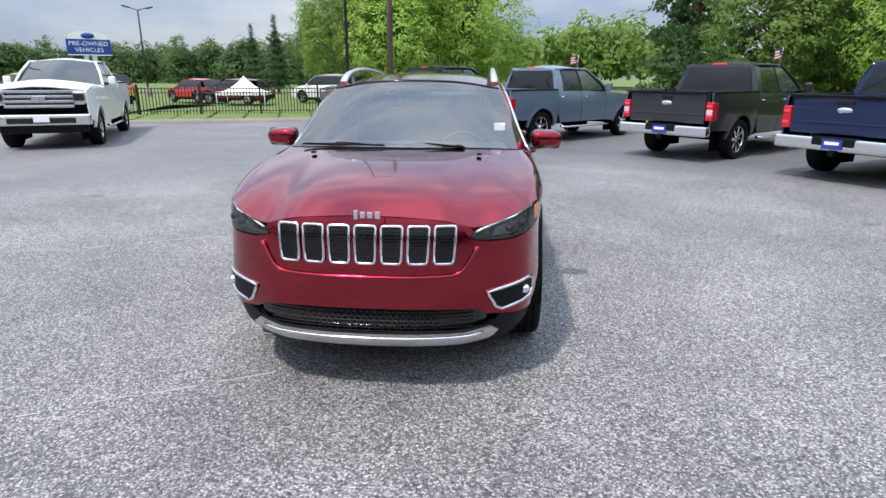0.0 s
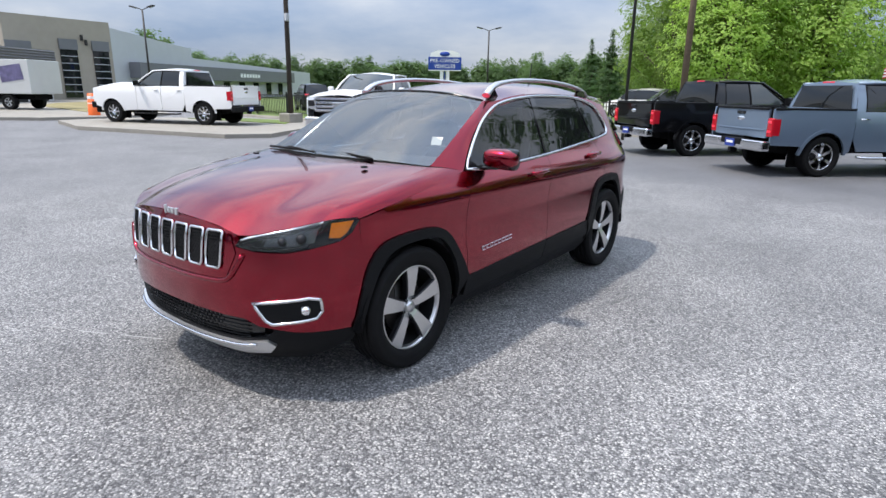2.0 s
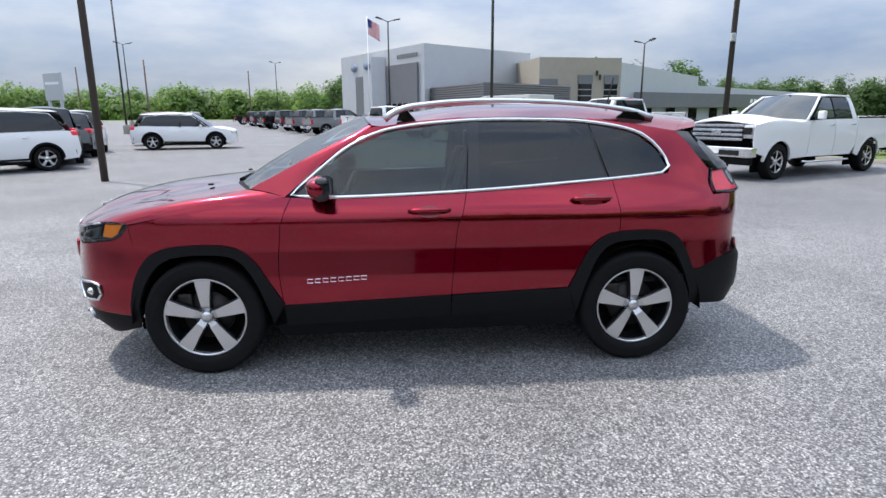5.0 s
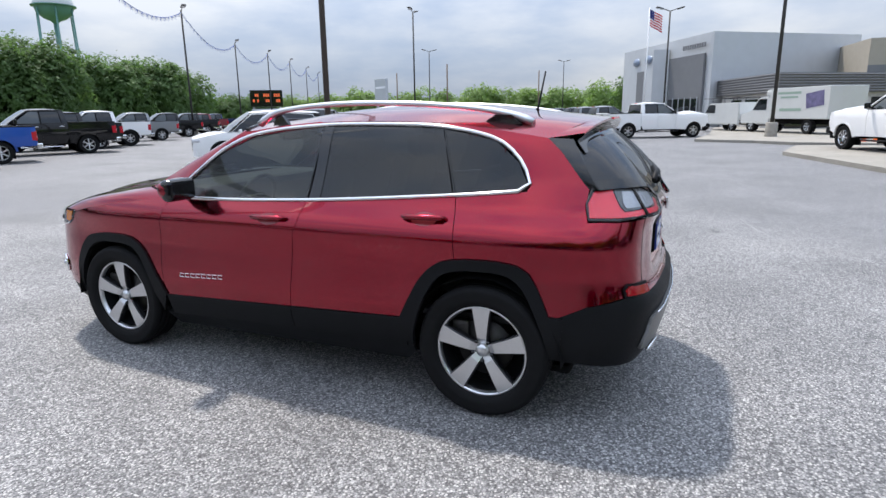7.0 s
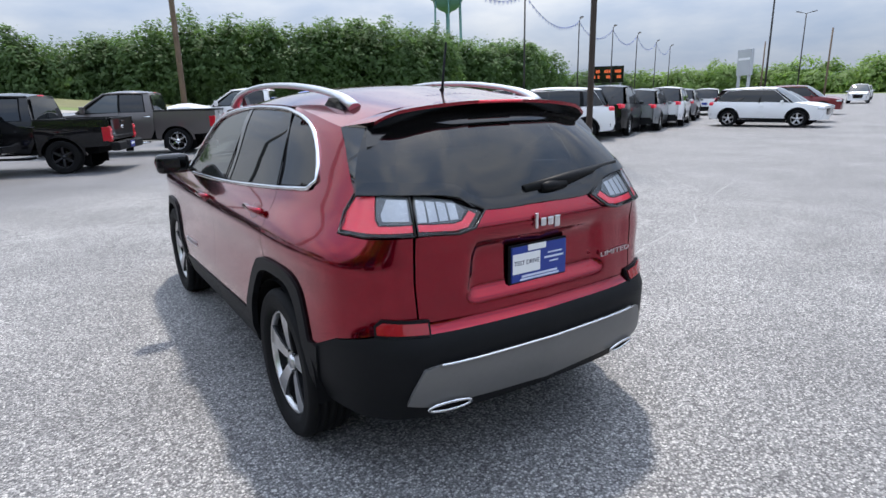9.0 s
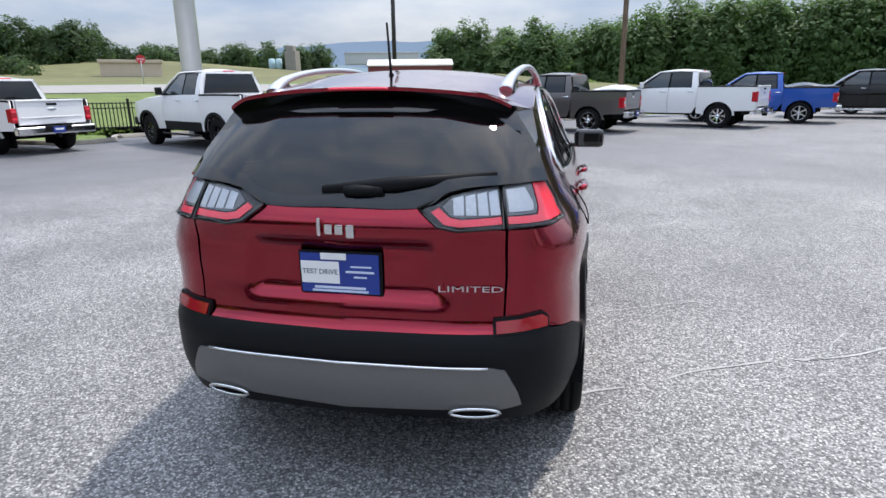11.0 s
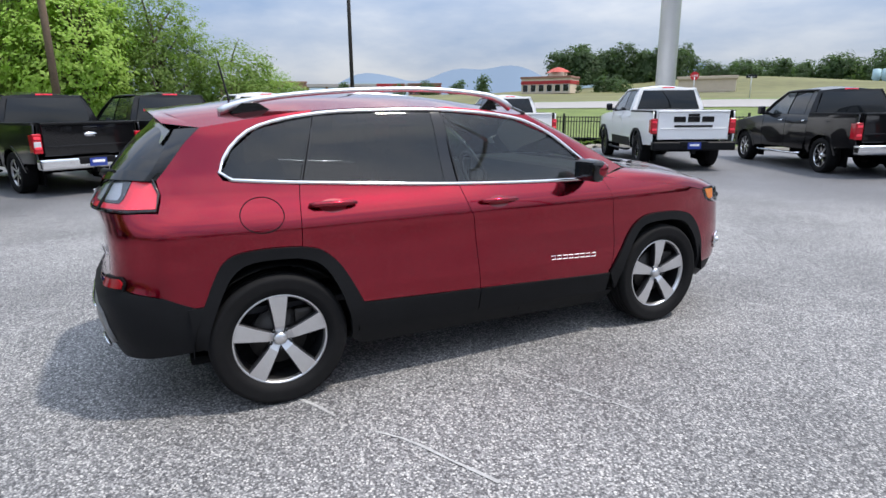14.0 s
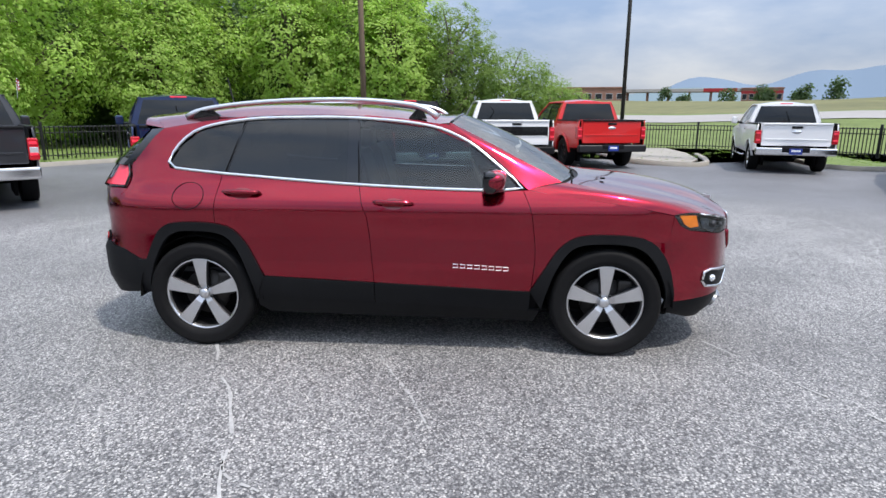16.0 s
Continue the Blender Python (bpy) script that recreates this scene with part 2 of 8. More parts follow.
def clipped(poly, x0, x1, y0, y1):
    for axis, bound, keep in ((0, x0, 1), (0, x1, -1), (1, y0, 1), (1, y1, -1)):
        out = []
        for i, q in enumerate(poly):
            r = poly[i - 1]
            a, b = (r[axis] - bound) * keep, (q[axis] - bound) * keep
            if (a < 0) != (b < 0):
                t = a / (a - b)
                out.append((r[0] + t * (q[0] - r[0]), r[1] + t * (q[1] - r[1])))
            if b >= 0:
                out.append(q)
        poly = out
        if len(poly) < 3:
            return []
    return poly


def out_sign(bm, ref):
    s = 0.0
    for f in bm.faces:
        c = f.calc_center_median()
        s += f.normal.dot(c - ref(c)) * f.calc_area()
    return s


def lipped(bm, lip, ref):
    """Turns an open sheet outwards, with smooth faces, crisp borders and an edge of that depth."""
    bm.normal_update()
    if out_sign(bm, ref) < 0:
        bmesh.ops.reverse_faces(bm, faces=bm.faces[:])
        bm.normal_update()
    for f in bm.faces:
        f.smooth = True
    if lip:
        rim = [e for e in bm.edges if e.is_boundary]
        low = {}
        for e in rim:
            for v in e.verts:
                if v not in low:
                    low[v] = v.co - v.normal * lip
        low = {v: bm.verts.new(c) for v, c in low.items()}
        for e in rim:
            a, b = e.verts
            loop = e.link_loops[0]
            if loop.vert is a:
                a, b = b, a
            bm.faces.new((a, b, low[b], low[a])).smooth = True
            e.smooth = False
    return bm


AXIS = lambda c: Vector((0, c.y * 0.75, 0.75))


def panel(poly, fn, step=0.06, lip=0.012, ref=AXIS):
    """A flat outline laid on a curved surface: fn takes the outline's two coordinates to a place."""
    bm = bmesh.new()
    xs, ys = [p[0] for p in poly], [p[1] for p in poly]
    made = {}

    def vert(q):
        k = (round(q[0] * 2e4), round(q[1] * 2e4))
        if k not in made:
            made[k] = bm.verts.new(fn(q[0], q[1]))
        return made[k]

    i0, i1 = math.floor(min(xs) / step), math.ceil(max(xs) / step)
    j0, j1 = math.floor(min(ys) / step), math.ceil(max(ys) / step)
    for i in range(i0, i1):
        strip = clipped(poly, i * step, (i + 1) * step, -99, 99)
        if not strip:
            continue
        for j in range(j0, j1):
            cell = clipped(strip, i * step, (i + 1) * step, j * step, (j + 1) * step)
            vs = []
            for q in cell:
                v = vert(q)
                if v not in vs:
                    vs.append(v)
            if len(vs) >= 3:
                try:
                    bm.faces.new(vs)
                except ValueError:
                    pass
    return lipped(bm, lip, ref)


def coons(c0, c1, d0, d1, nu=12, nv=12, bulge=(0, 0, 0), lip=0.01, ref=AXIS):
    """A sheet between four curves: c0 and c1 across (bottom, top), d0 and d1 up (left, right)."""
    bm = bmesh.new()
    bulge = Vector(bulge)
    g = []
    for j in range(nv + 1):
        t = j / nv
        row = []
        for i in range(nu + 1):
            s = i / nu
            p = (1 - t) * c0(s) + t * c1(s) + (1 - s) * d0(t) + s * d1(t)
            p -= (1 - s) * (1 - t) * c0(0) + s * (1 - t) * c0(1) + (1 - s) * t * c1(0) + s * t * c1(1)
            row.append(bm.verts.new(p + bulge * (16 * s * (1 - s) * t * (1 - t))))
        g.append(row)
    for j in range(nv):
        for i in range(nu):
            bm.faces.new((g[j][i], g[j][i + 1], g[j + 1][i + 1], g[j + 1][i]))
    bmesh.ops.remove_doubles(bm, verts=bm.verts[:], dist=1e-5)
    return lipped(bm, lip, ref)


def tube(points, r, n=8, flat=1.0, closed=False, bm=None, caps=True):
    """A round or flattened bar along the points; r may be a list."""
    bm = bm or bmesh.new()
    p = [Vector(q) for q in points]
    rings = []
    for i, c in enumerate(p):
        a, b = (p[i - 1] if i or closed else c), (p[(i + 1) % len(p)] if i < len(p) - 1 or closed else c)
        d = (b - a).normalized()
        side = d.cross(Vector((0, 0, 1)))
        side = side.normalized() if side.length > 1e-3 else Vector((1, 0, 0))
        up = side.cross(d).normalized()
        rr = r[i] if isinstance(r, (list, tuple)) else r
        rings.append([bm.verts.new(c + rr * (math.cos(k * math.tau / n) * side + flat * math.sin(k * math.tau / n) * up)) for k in range(n)])
    for i in range(len(p) if closed else len(p) - 1):
        a, b = rings[i], rings[(i + 1) % len(p)]
        for k in range(n):
            bm.faces.new((a[k], a[(k + 1) % n], b[(k + 1) % n], b[k])).smooth = n > 5
    if caps and not closed:
        bm.faces.new(rings[0][::-1]), bm.faces.new(rings[-1])
    bmesh.ops.recalc_face_normals(bm, faces=bm.faces[:])
    return bm


def box(size, at=(0, 0, 0), bevel=0.0, bm=None, turn=None, seg=2):
    """A box with rounded edges."""
    own = bmesh.new()
    bmesh.ops.create_cube(own, size=1.0)
    bmesh.ops.scale(own, vec=Vector(size), verts=own.verts[:])
    if bevel:
        bmesh.ops.bevel(own, geom=own.edges[:], offset=bevel, segments=seg, profile=0.6, affect="EDGES")
    m = Matrix.Translation(at) @ (turn.to_4x4() if turn else Matrix.Identity(4))
    bmesh.ops.transform(own, matrix=m, verts=own.verts[:])
    return own if bm is None else merged(bm, own)


def merged(bm, other):
    me = bpy.data.meshes.new("tmp")
    other.to_mesh(me)
    other.free()
    bm.from_mesh(me)
    bpy.data.meshes.remove(me)
    return bm


def lathe(profile, n=40, at=(0, 0, 0), axis="x", bm=None):
    """A turned body: profile of (radius, place along the axis)."""
    own = bmesh.new()
    rings = []
    for k in range(n):
        a = k * math.tau / n
        c, s = math.cos(a), math.sin(a)
        rings.append([own.verts.new((h, r * c, r * s) if axis == "x" else ((r * c, r * s, h))) for r, h in profile])
    for k in range(n):
        a, b = rings[k], rings[(k + 1) % n]
        for i in range(len(profile) - 1):
            own.faces.new((a[i], a[i + 1], b[i + 1], b[i])).smooth = True
    bmesh.ops.remove_doubles(own, verts=own.verts[:], dist=1e-5)
    bmesh.ops.recalc_face_normals(own, faces=own.faces[:])
    bmesh.ops.translate(own, vec=Vector(at), verts=own.verts[:])
    return own if bm is None else merged(bm, own)


def prism(poly, h0, h1, axis="z", bm=None):
    """An outline drawn out between two heights."""
    own = bmesh.new()
    put = {"z": lambda a, b, h: (a, b, h), "y": lambda a, b, h: (a, h, b), "x": lambda a, b, h: (h, a, b)}[axis]
    lo, hi = [own.verts.new(put(a, b, h0)) for a, b in poly], [own.verts.new(put(a, b, h1)) for a, b in poly]
    own.faces.new(lo[::-1]), own.faces.new(hi)
    for i in range(len(poly)):
        j = (i + 1) % len(poly)
        own.faces.new((lo[i], lo[j], hi[j], hi[i]))
    bmesh.ops.recalc_face_normals(own, faces=own.faces[:])
    return own if bm is None else merged(bm, own)


def part(name, bm, material, parent, label="", at=None):
    """Links a bmesh as one mesh under a thing or a part (or as a thing, with no parent)."""
    me = bpy.data.meshes.new(name)
    bm.to_mesh(me)
    bm.free()
    for m in material if isinstance(material, (list, tuple)) else (material,):
        me.materials.append(m)
    ob = new(name, me)
    if parent:
        ob.parent = parent
    if at is not None:
        ob.matrix_basis = at
    return tagged(ob, label)


def thing(name, label, category, m=None, group="", kind=""):
    ob = new(name)
    if m is not None:
        ob.matrix_basis = m
    return tagged(ob, label, category, group, kind)


def writing(name, words, size, m, material, parent, depth=0.002):
    """Built-in lettering, turned into a mesh."""
    cu = bpy.data.curves.new(name, "FONT")
    cu.body, cu.size, cu.extrude, cu.align_x, cu.align_y, cu.resolution_u = words, size, depth, "CENTER", "CENTER", 2
    tmp = new("tmp", cu)
    me = bpy.data.meshes.new_from_object(tmp.evaluated_get(bpy.context.evaluated_depsgraph_get()))
    bpy.data.objects.remove(tmp)
    me.materials.clear()
    me.materials.append(material)
    ob = new(name, me)
    ob.parent = parent
    ob.matrix_basis = m
    return ob


def make_wheel(parent, name, radius, width, rim_r, spokes, face, back, at, outward, style="plain", detail=1):
    """A wheel whose face looks to +x or -x: rim with spokes, tyre, hub cap, nuts and brake disc."""
    s = outward
    w2 = width / 2
    n = (20, 28, 48)[detail]
    rim = lathe([(rim_r * 0.93, -w2 * 0.8 * s), (rim_r * 0.90, -w2 * 0.2 * s), (rim_r * 0.925, w2 * 0.55 * s)], n)
    wheel = part(name, rim, back, parent, at=at)
    part("rim_lip", lathe([(rim_r * 0.925, w2 * 0.55 * s), (rim_r * 0.95, w2 * 0.72 * s), (rim_r * 0.975, w2 * 0.78 * s), (rim_r * 1.005, w2 * 0.76 * s), (rim_r * 1.01, w2 * 0.64 * s)], n), face, wheel)
    g = 0.004
    tread = []
    for k in (-0.45, -0.15, 0.15, 0.45) if detail > 1 else ():
        x = k * w2 * 1.2
        tread += [(radius, x - 0.008), (radius - 0.008, x - 0.006), (radius - 0.008, x + 0.006), (radius, x + 0.008)]
    prof = [(rim_r * 0.97, -w2 * 0.8), (rim_r * 1.12, -w2 * 0.98), (radius * 0.93, -w2), (radius * 0.985, -w2 * 0.84), (radius, -w2 * 0.72)] + tread + [(radius, w2 * 0.72), (radius * 0.985, w2 * 0.84), (radius * 0.955, w2 * 0.955), (radius * 0.93, w2), (radius * 0.90, w2 * 0.985), (rim_r * 1.18, w2 * 1.0), (rim_r * 1.10, w2 * 0.97), (rim_r * 1.02, w2 * 0.82), (rim_r * 0.97, w2 * 0.66)]
    part("tyre", lathe([(r, x * s) for r, x in prof], n), RUBBER, wheel)
    if detail:
        part("brake_disc", lathe([(0.0, w2 * 0.1 * s), (rim_r * 0.62, w2 * 0.1 * s), (rim_r * 0.62, -w2 * 0.1 * s), (0, -w2 * 0.1 * s)], 24), IRON, wheel)
    part("wheel_back", lathe([(0, -w2 * 0.5 * s), (rim_r * 0.92, -w2 * 0.5 * s)], 20), DARK, wheel)
    if detail > 1:
        part("brake_caliper", box((0.07, 0.10, 0.16), (0, -rim_r * 0.55, rim_r * 0.25), 0.02), IRON, wheel)
    zf = w2 * 0.74
    joined = bmesh.new()
    for k in range(spokes):
        a = k * math.tau / spokes + (math.pi / 2)
        ca, sa = math.cos(a), math.sin(a)

        def pt(r, off, h):
            return Vector((h * s, r * ca - off * sa, r * sa + off * ca))

        sp = bmesh.new()
        r0, r1 = rim_r * 0.14, rim_r * 0.955
        k0, k1 = rim_r * (0.12 if spokes < 6 else 0.085), rim_r * (0.16 if spokes < 6 else 0.11)
        rows = []
        for q in range(7 if detail else 4):
            f = q / (6 if detail else 3)
            r = r0 + (r1 - r0) * f
            hw = rim_r * (0.092 + 0.105 * f ** 1.25) if style == "jeep" else k0 + (k1 - k0) * f
            h = zf * (0.80 + 0.22 * math.sin(f * math.pi * 0.55)) - (0.012 if q == 0 else 0)
            c = 0.006 if style == "jeep" else 0.0
            rows.append([sp.verts.new(pt(r, -hw - c, h - 0.04)), sp.verts.new(pt(r, -hw - c, h - c)), sp.verts.new(pt(r, -hw, h)), sp.verts.new(pt(r, hw, h)), sp.verts.new(pt(r, hw + c, h - c)), sp.verts.new(pt(r, hw + c, h - 0.04))] if style == "jeep" else [sp.verts.new(pt(r, -hw, h - 0.04)), sp.verts.new(pt(r, -hw, h)), sp.verts.new(pt(r, hw, h)), sp.verts.new(pt(r, hw, h - 0.04))])
        for q in range(len(rows) - 1):
            for e in range(len(rows[0]) - 1):
                sp.faces.new((rows[q][e], rows[q][e + 1], rows[q + 1][e + 1], rows[q + 1][e]))
        bmesh.ops.recalc_face_normals(sp, faces=sp.faces[:])
        sp.normal_update()
        if sum(f.normal.x * s for f in sp.faces) < 0:
            bmesh.ops.reverse_faces(sp, faces=sp.faces[:])
        for f in sp.faces:
            f.material_index = 0 if abs(f.normal.x) > 0.85 else 1
        if detail > 1:
            part("spoke", sp, (face, back), wheel)
        else:
            merged(joined, sp)
    if detail < 2:
        part("spokes", joined, (face, back), wheel)
    else:
        joined.free()
    part("hub_cap", lathe([(0, zf * s * 0.93), (rim_r * 0.12, zf * s * 0.91), (rim_r * 0.14, zf * s * 0.80)] + ([(rim_r * 0.17, zf * s * 0.55)] if style == "jeep" else [(rim_r * 0.27, zf * s * 0.74), (rim_r * 0.30, zf * s * 0.55)]), 20), face, wheel)
    for k in range(5 if detail > 1 else 0):
        a = (k + 0.5) * math.tau / 5 + math.pi / 2
        part("wheel_nut", lathe([(0.0, zf * s * 0.86), (0.010, zf * s * 0.85), (0.011, zf * s * 0.7)], 8, at=(0, rim_r * 0.225 * math.cos(a), rim_r * 0.225 * math.sin(a))), GLOSS_BLACK, wheel)
    return wheel

# ---- ground ----
def sheet(name, poly, z, material, label, category, step=None, hill=None):
    bm = bmesh.new()
    bm.faces.new([bm.verts.new((x, y, z)) for x, y in poly])
    bm.normal_update()
    if sum(f.normal.z for f in bm.faces) < 0:
        bmesh.ops.reverse_faces(bm, faces=bm.faces[:])
    bmesh.ops.triangulate(bm, faces=bm.faces[:])
    return tagged(part(name, bm, material, None), label, category, kind="structure")


GRASS = mat("mown grass", (0.105, 0.15, 0.035), 0.9, var=0.45, scale=9, bump=0.5, bump_scale=60)
FIELD = mat("dry meadow", (0.115, 0.115, 0.045), 0.95, var=0.45, scale=0.5, bump=0.5, bump_scale=4)
CONCRETE = mat("pale concrete", (0.25, 0.235, 0.205), 0.85, var=0.18, scale=5, bump=0.25, bump_scale=80)
ROAD = mat("pale road concrete", (0.25, 0.24, 0.23), 0.85, var=0.12, scale=1.2)
big = bmesh.new()
bmesh.ops.create_grid(big, x_segments=2, y_segments=2, size=2500, matrix=Matrix.Translation((0, 0, -0.06)))
tagged(part("ground", big, GRASS, None), "grass and earth round the parking lot", "ground", kind="structure")
EDGE = [(-28.97, 15.2), (-20.3, 14.9), (-15.8, 14.0), (-13.2, 14.7), (-10.0, 15.9), (-6.0, 17.3), (-1.3, 18.7), (2.8, 18.4), (6.2, 16.6), (9.80, 13.80), (13.87, 11.31), (18.01, 8.29), (19.77, 3.79), (19.62, -1.30), (19.73, -5.02), (15.33, -5.45), (14.39, -6.22), (14.12, -7.20), (15.35, -7.83), (18.72, -8.68), (18.59, -11.82), (14.17, -10.97), (13.21, -11.28), (13.24, -12.43), (14.03, -13.17), (13.16, -14.18), (9.82, -16.78), (6.36, -19.27), (3.30, -20.75), (-2.83, -24.60), (-11.49, -30.99), (-24.27, -41.39), (-46.01, -61.27), (-80.93, -86.58)]
LOT = EDGE + [(-120, -112), (-160, -60), (-160, 40), (-60, 40), (-40, 15.2)]
lot_mat = asphalt()
sheet("parking_lot", LOT, 0.0, lot_mat, "wide parking lot of worn grey asphalt", "ground")


def kerb_along(path, name="kerb", w=0.16, h=0.13):
    f = spline([(x, y, 0) for x, y in path])
    n = max(8, int(sum(math.dist(a, b) for a, b in zip(path, path[1:])) / 0.8))
    bm = bmesh.new()
    rows = []
    for i in range(n + 1):
        p, q = f(i / n), f(min(1, i / n + 0.002)) - f(max(0, i / n - 0.002))
        o = Vector((q.y, -q.x, 0)).normalized()
        if name == "kerb_out":
            o = -o
        rows.append([bm.verts.new(p + o * a + Vector((0, 0, z))) for a, z in ((0.02, -0.05), (0, h - 0.03), (-0.03, h), (-w, h), (-w, -0.05))])
    for a, b in zip(rows, rows[1:]):
        for k in range(4):
            bm.faces.new((a[k], a[k + 1], b[k + 1], b[k])).smooth = True
    bmesh.ops.recalc_face_normals(bm, faces=bm.faces[:])
    bm.normal_update()
    if sum(fc.normal.z for fc in bm.faces) < 0:
        bmesh.ops.reverse_faces(bm, faces=bm.faces[:])
    return tagged(part("kerb", bm, CONCRETE, None), "pale concrete kerb round the lot", "kerb", kind="structure")


def strip(name, path_in, path_out, z, material, label, category):
    """A raised band between two paths with the same number of points."""
    bm = bmesh.new()
    a, b = [bm.verts.new((x, y, z)) for x, y in path_in], [bm.verts.new((x, y, z)) for x, y in path_out]
    for i in range(len(a) - 1):
        bm.faces.new((a[i], a[i + 1], b[i + 1], b[i]))
    bm.normal_update()
    if sum(f.normal.z for f in bm.faces) < 0:
        bmesh.ops.reverse_faces(bm, faces=bm.faces[:])
    return tagged(part(name, bm, material, None), label, category, kind="structure")


kerb_along(EDGE[:16], "kerb_out")
kerb_along(EDGE[14:20], "kerb_out")
kerb_along(EDGE[20:34], "kerb_out")
fe = spline([(x, y, 0) for x, y in EDGE])
ins_, out_ = [], []
for i in range(161):
    p, q = fe(i / 160), fe(min(1, i / 160 + 0.01)) - fe(max(0, i / 160 - 0.01))
    o = Vector((-q.y, q.x, 0)).normalized()
    ins_.append((p.x + o.x * 0.1, p.y + o.y * 0.1))
    out_.append((p.x + o.x * 30 if i > 125 else p.x + o.x * 14, p.y + o.y * 30 if i > 125 else p.y + o.y * 14))
strip("verge", ins_[:80], out_[:80], 0.07, GRASS, "mown grass verge behind the kerb", "grass")
strip("verge", ins_[118:], out_[118:], 0.07, GRASS, "mown grass verge behind the kerb", "grass")
paved = [(19.27, -5.14), (15.46, -5.61), (14.56, -6.27), (14.32, -7.09), (15.71, -7.77), (18.93, -8.46), (22.16, -8.66), (22.56, -4.98)]
pv = part("pavement", prism(paved, -0.05, 0.12), CONCRETE, None)
tagged(pv, "pale concrete pavement between two parking bays", "pavement", kind="structure")
isl = [(18.80, -11.71), (14.18, -11.12), (13.38, -11.38), (13.40, -12.32), (14.14, -13.07), (18.66, -13.42)]
tagged(part("pavement", prism(isl, -0.05, 0.11), GRASS, None), "grass tongue between two parking bays", "grass", kind="structure")
for poly in ([(-24.2, 5.8), (-20.0, 4.9), (-16.3, 5.9), (-13.6, 6.6), (-12.9, 7.8), (-13.6, 9.0), (-15.5, 12.4), (-18.0, 13.5), (-21.5, 12.8), (-24.5, 9.5)], [(-29.2, 1.9), (-28.0, 4.5), (-26.5, 6.0), (-26.0, 9.0), (-28.0, 12.5), (-36.0, 15.0), (-50.0, 18.8), (-57.0, 21.0), (-57.0, 5.0), (-50.0, 3.0), (-36.0, 2.6)]):
    tagged(part("island", prism(poly, -0.05, 0.13), CONCRETE, None), "raised pale concrete island in the lot", "kerb", kind="structure")
tagged(part("island_grass", prism([(-22.5, 10.4), (-19.5, 10.9), (-16.6, 11.2), (-18.2, 12.9), (-21.2, 12.2)], 0.1, 0.155), GRASS, None), "thin grass on the island", "grass", kind="structure")
tagged(part("island_grass", prism([(-31.0, 9.6), (-29.0, 12.0), (-37.0, 14.2), (-50.0, 17.8), (-47.0, 14.0), (-42.0, 11.0)], 0.1, 0.155), mat("dry grass", (0.22, 0.19, 0.09), 0.95, var=0.4, scale=6), None), "dry grass on the island", "grass", kind="structure")
# faded stall lines and sealed cracks on the asphalt
LINE = mat("worn white line", (0.33, 0.33, 0.325), 0.9, var=0.35, scale=25)


def crack(points, w, name="crack_line"):
    f = spline([(x, y, 0) for x, y in points])
    bm = bmesh.new()
    n = 60
    rows = []
    for i in range(n + 1):
        p, q = f(i / n), f(min(1, i / n + 0.01)) - f(max(0, i / n - 0.01))
        o = Vector((-q.y, q.x, 0)).normalized()
        j = 0.05 * noise.noise(Vector((p.x * 2.1, p.y * 2.1, 3.1)))
        ww = w * (0.45 + 0.9 * abs(noise.noise(Vector((p.x * 5, p.y * 5, 0.4)))))
        rows.append([bm.verts.new(p + o * (j + a) + Vector((0, 0, 0.004))) for a in (-ww, ww)])
    for i, (a, b) in enumerate(zip(rows, rows[1:])):
        if noise.noise(Vector((i * 0.37, points[0][0], 7))) > -0.12:
            bm.faces.new((a[0], a[1], b[1], b[0]))
    bm.normal_update()
    if sum(fc.normal.z for fc in bm.faces) < 0:
        bmesh.ops.reverse_faces(bm, faces=bm.faces[:])
    return tagged(part(name, bm, LINE, None), "pale worn line across the asphalt", "line", kind="structure")


# ---- the site ----
crack([(-6.09, -4.77), (-4.52, -4.00), (-3.65, -3.57), (-2.35, -3.02), (-1.67, -2.67), (-1.21, -2.43), (-0.57, -2.14)], 0.011)
crack([(-8.15, -1.80), (-5.54, -0.83), (-4.87, -0.34), (-3.96, -0.08), (-3.11, 0.22), (-2.32, 0.61), (-1.88, 0.73), (-1.15, 1.16), (-0.39, 1.52)], 0.012)
crack([(-0.94, 0.12), (-1.58, -0.16), (-1.94, -0.31)], 0.012)
crack([(-2.19, 0.67), (-2.37, 0.58), (-2.48, 0.38), (-2.73, 0.06)], 0.011)
crack([(-0.6, -4.2), (0.3, -4.35), (1.1, -4.75), (2.0, -5.0), (3.2, -5.6)], 0.010)
crack([(-3.4, -1.4), (-4.1, -1.0), (-4.4, -0.3), (-4.9, 0.4), (-5.0, 1.2)], 0.009)
crack([(-1.3, 5.2), (-2.6, 4.3), (-3.6, 4.1), (-4.8, 3.2), (-6.2, 2.9)], 0.010)


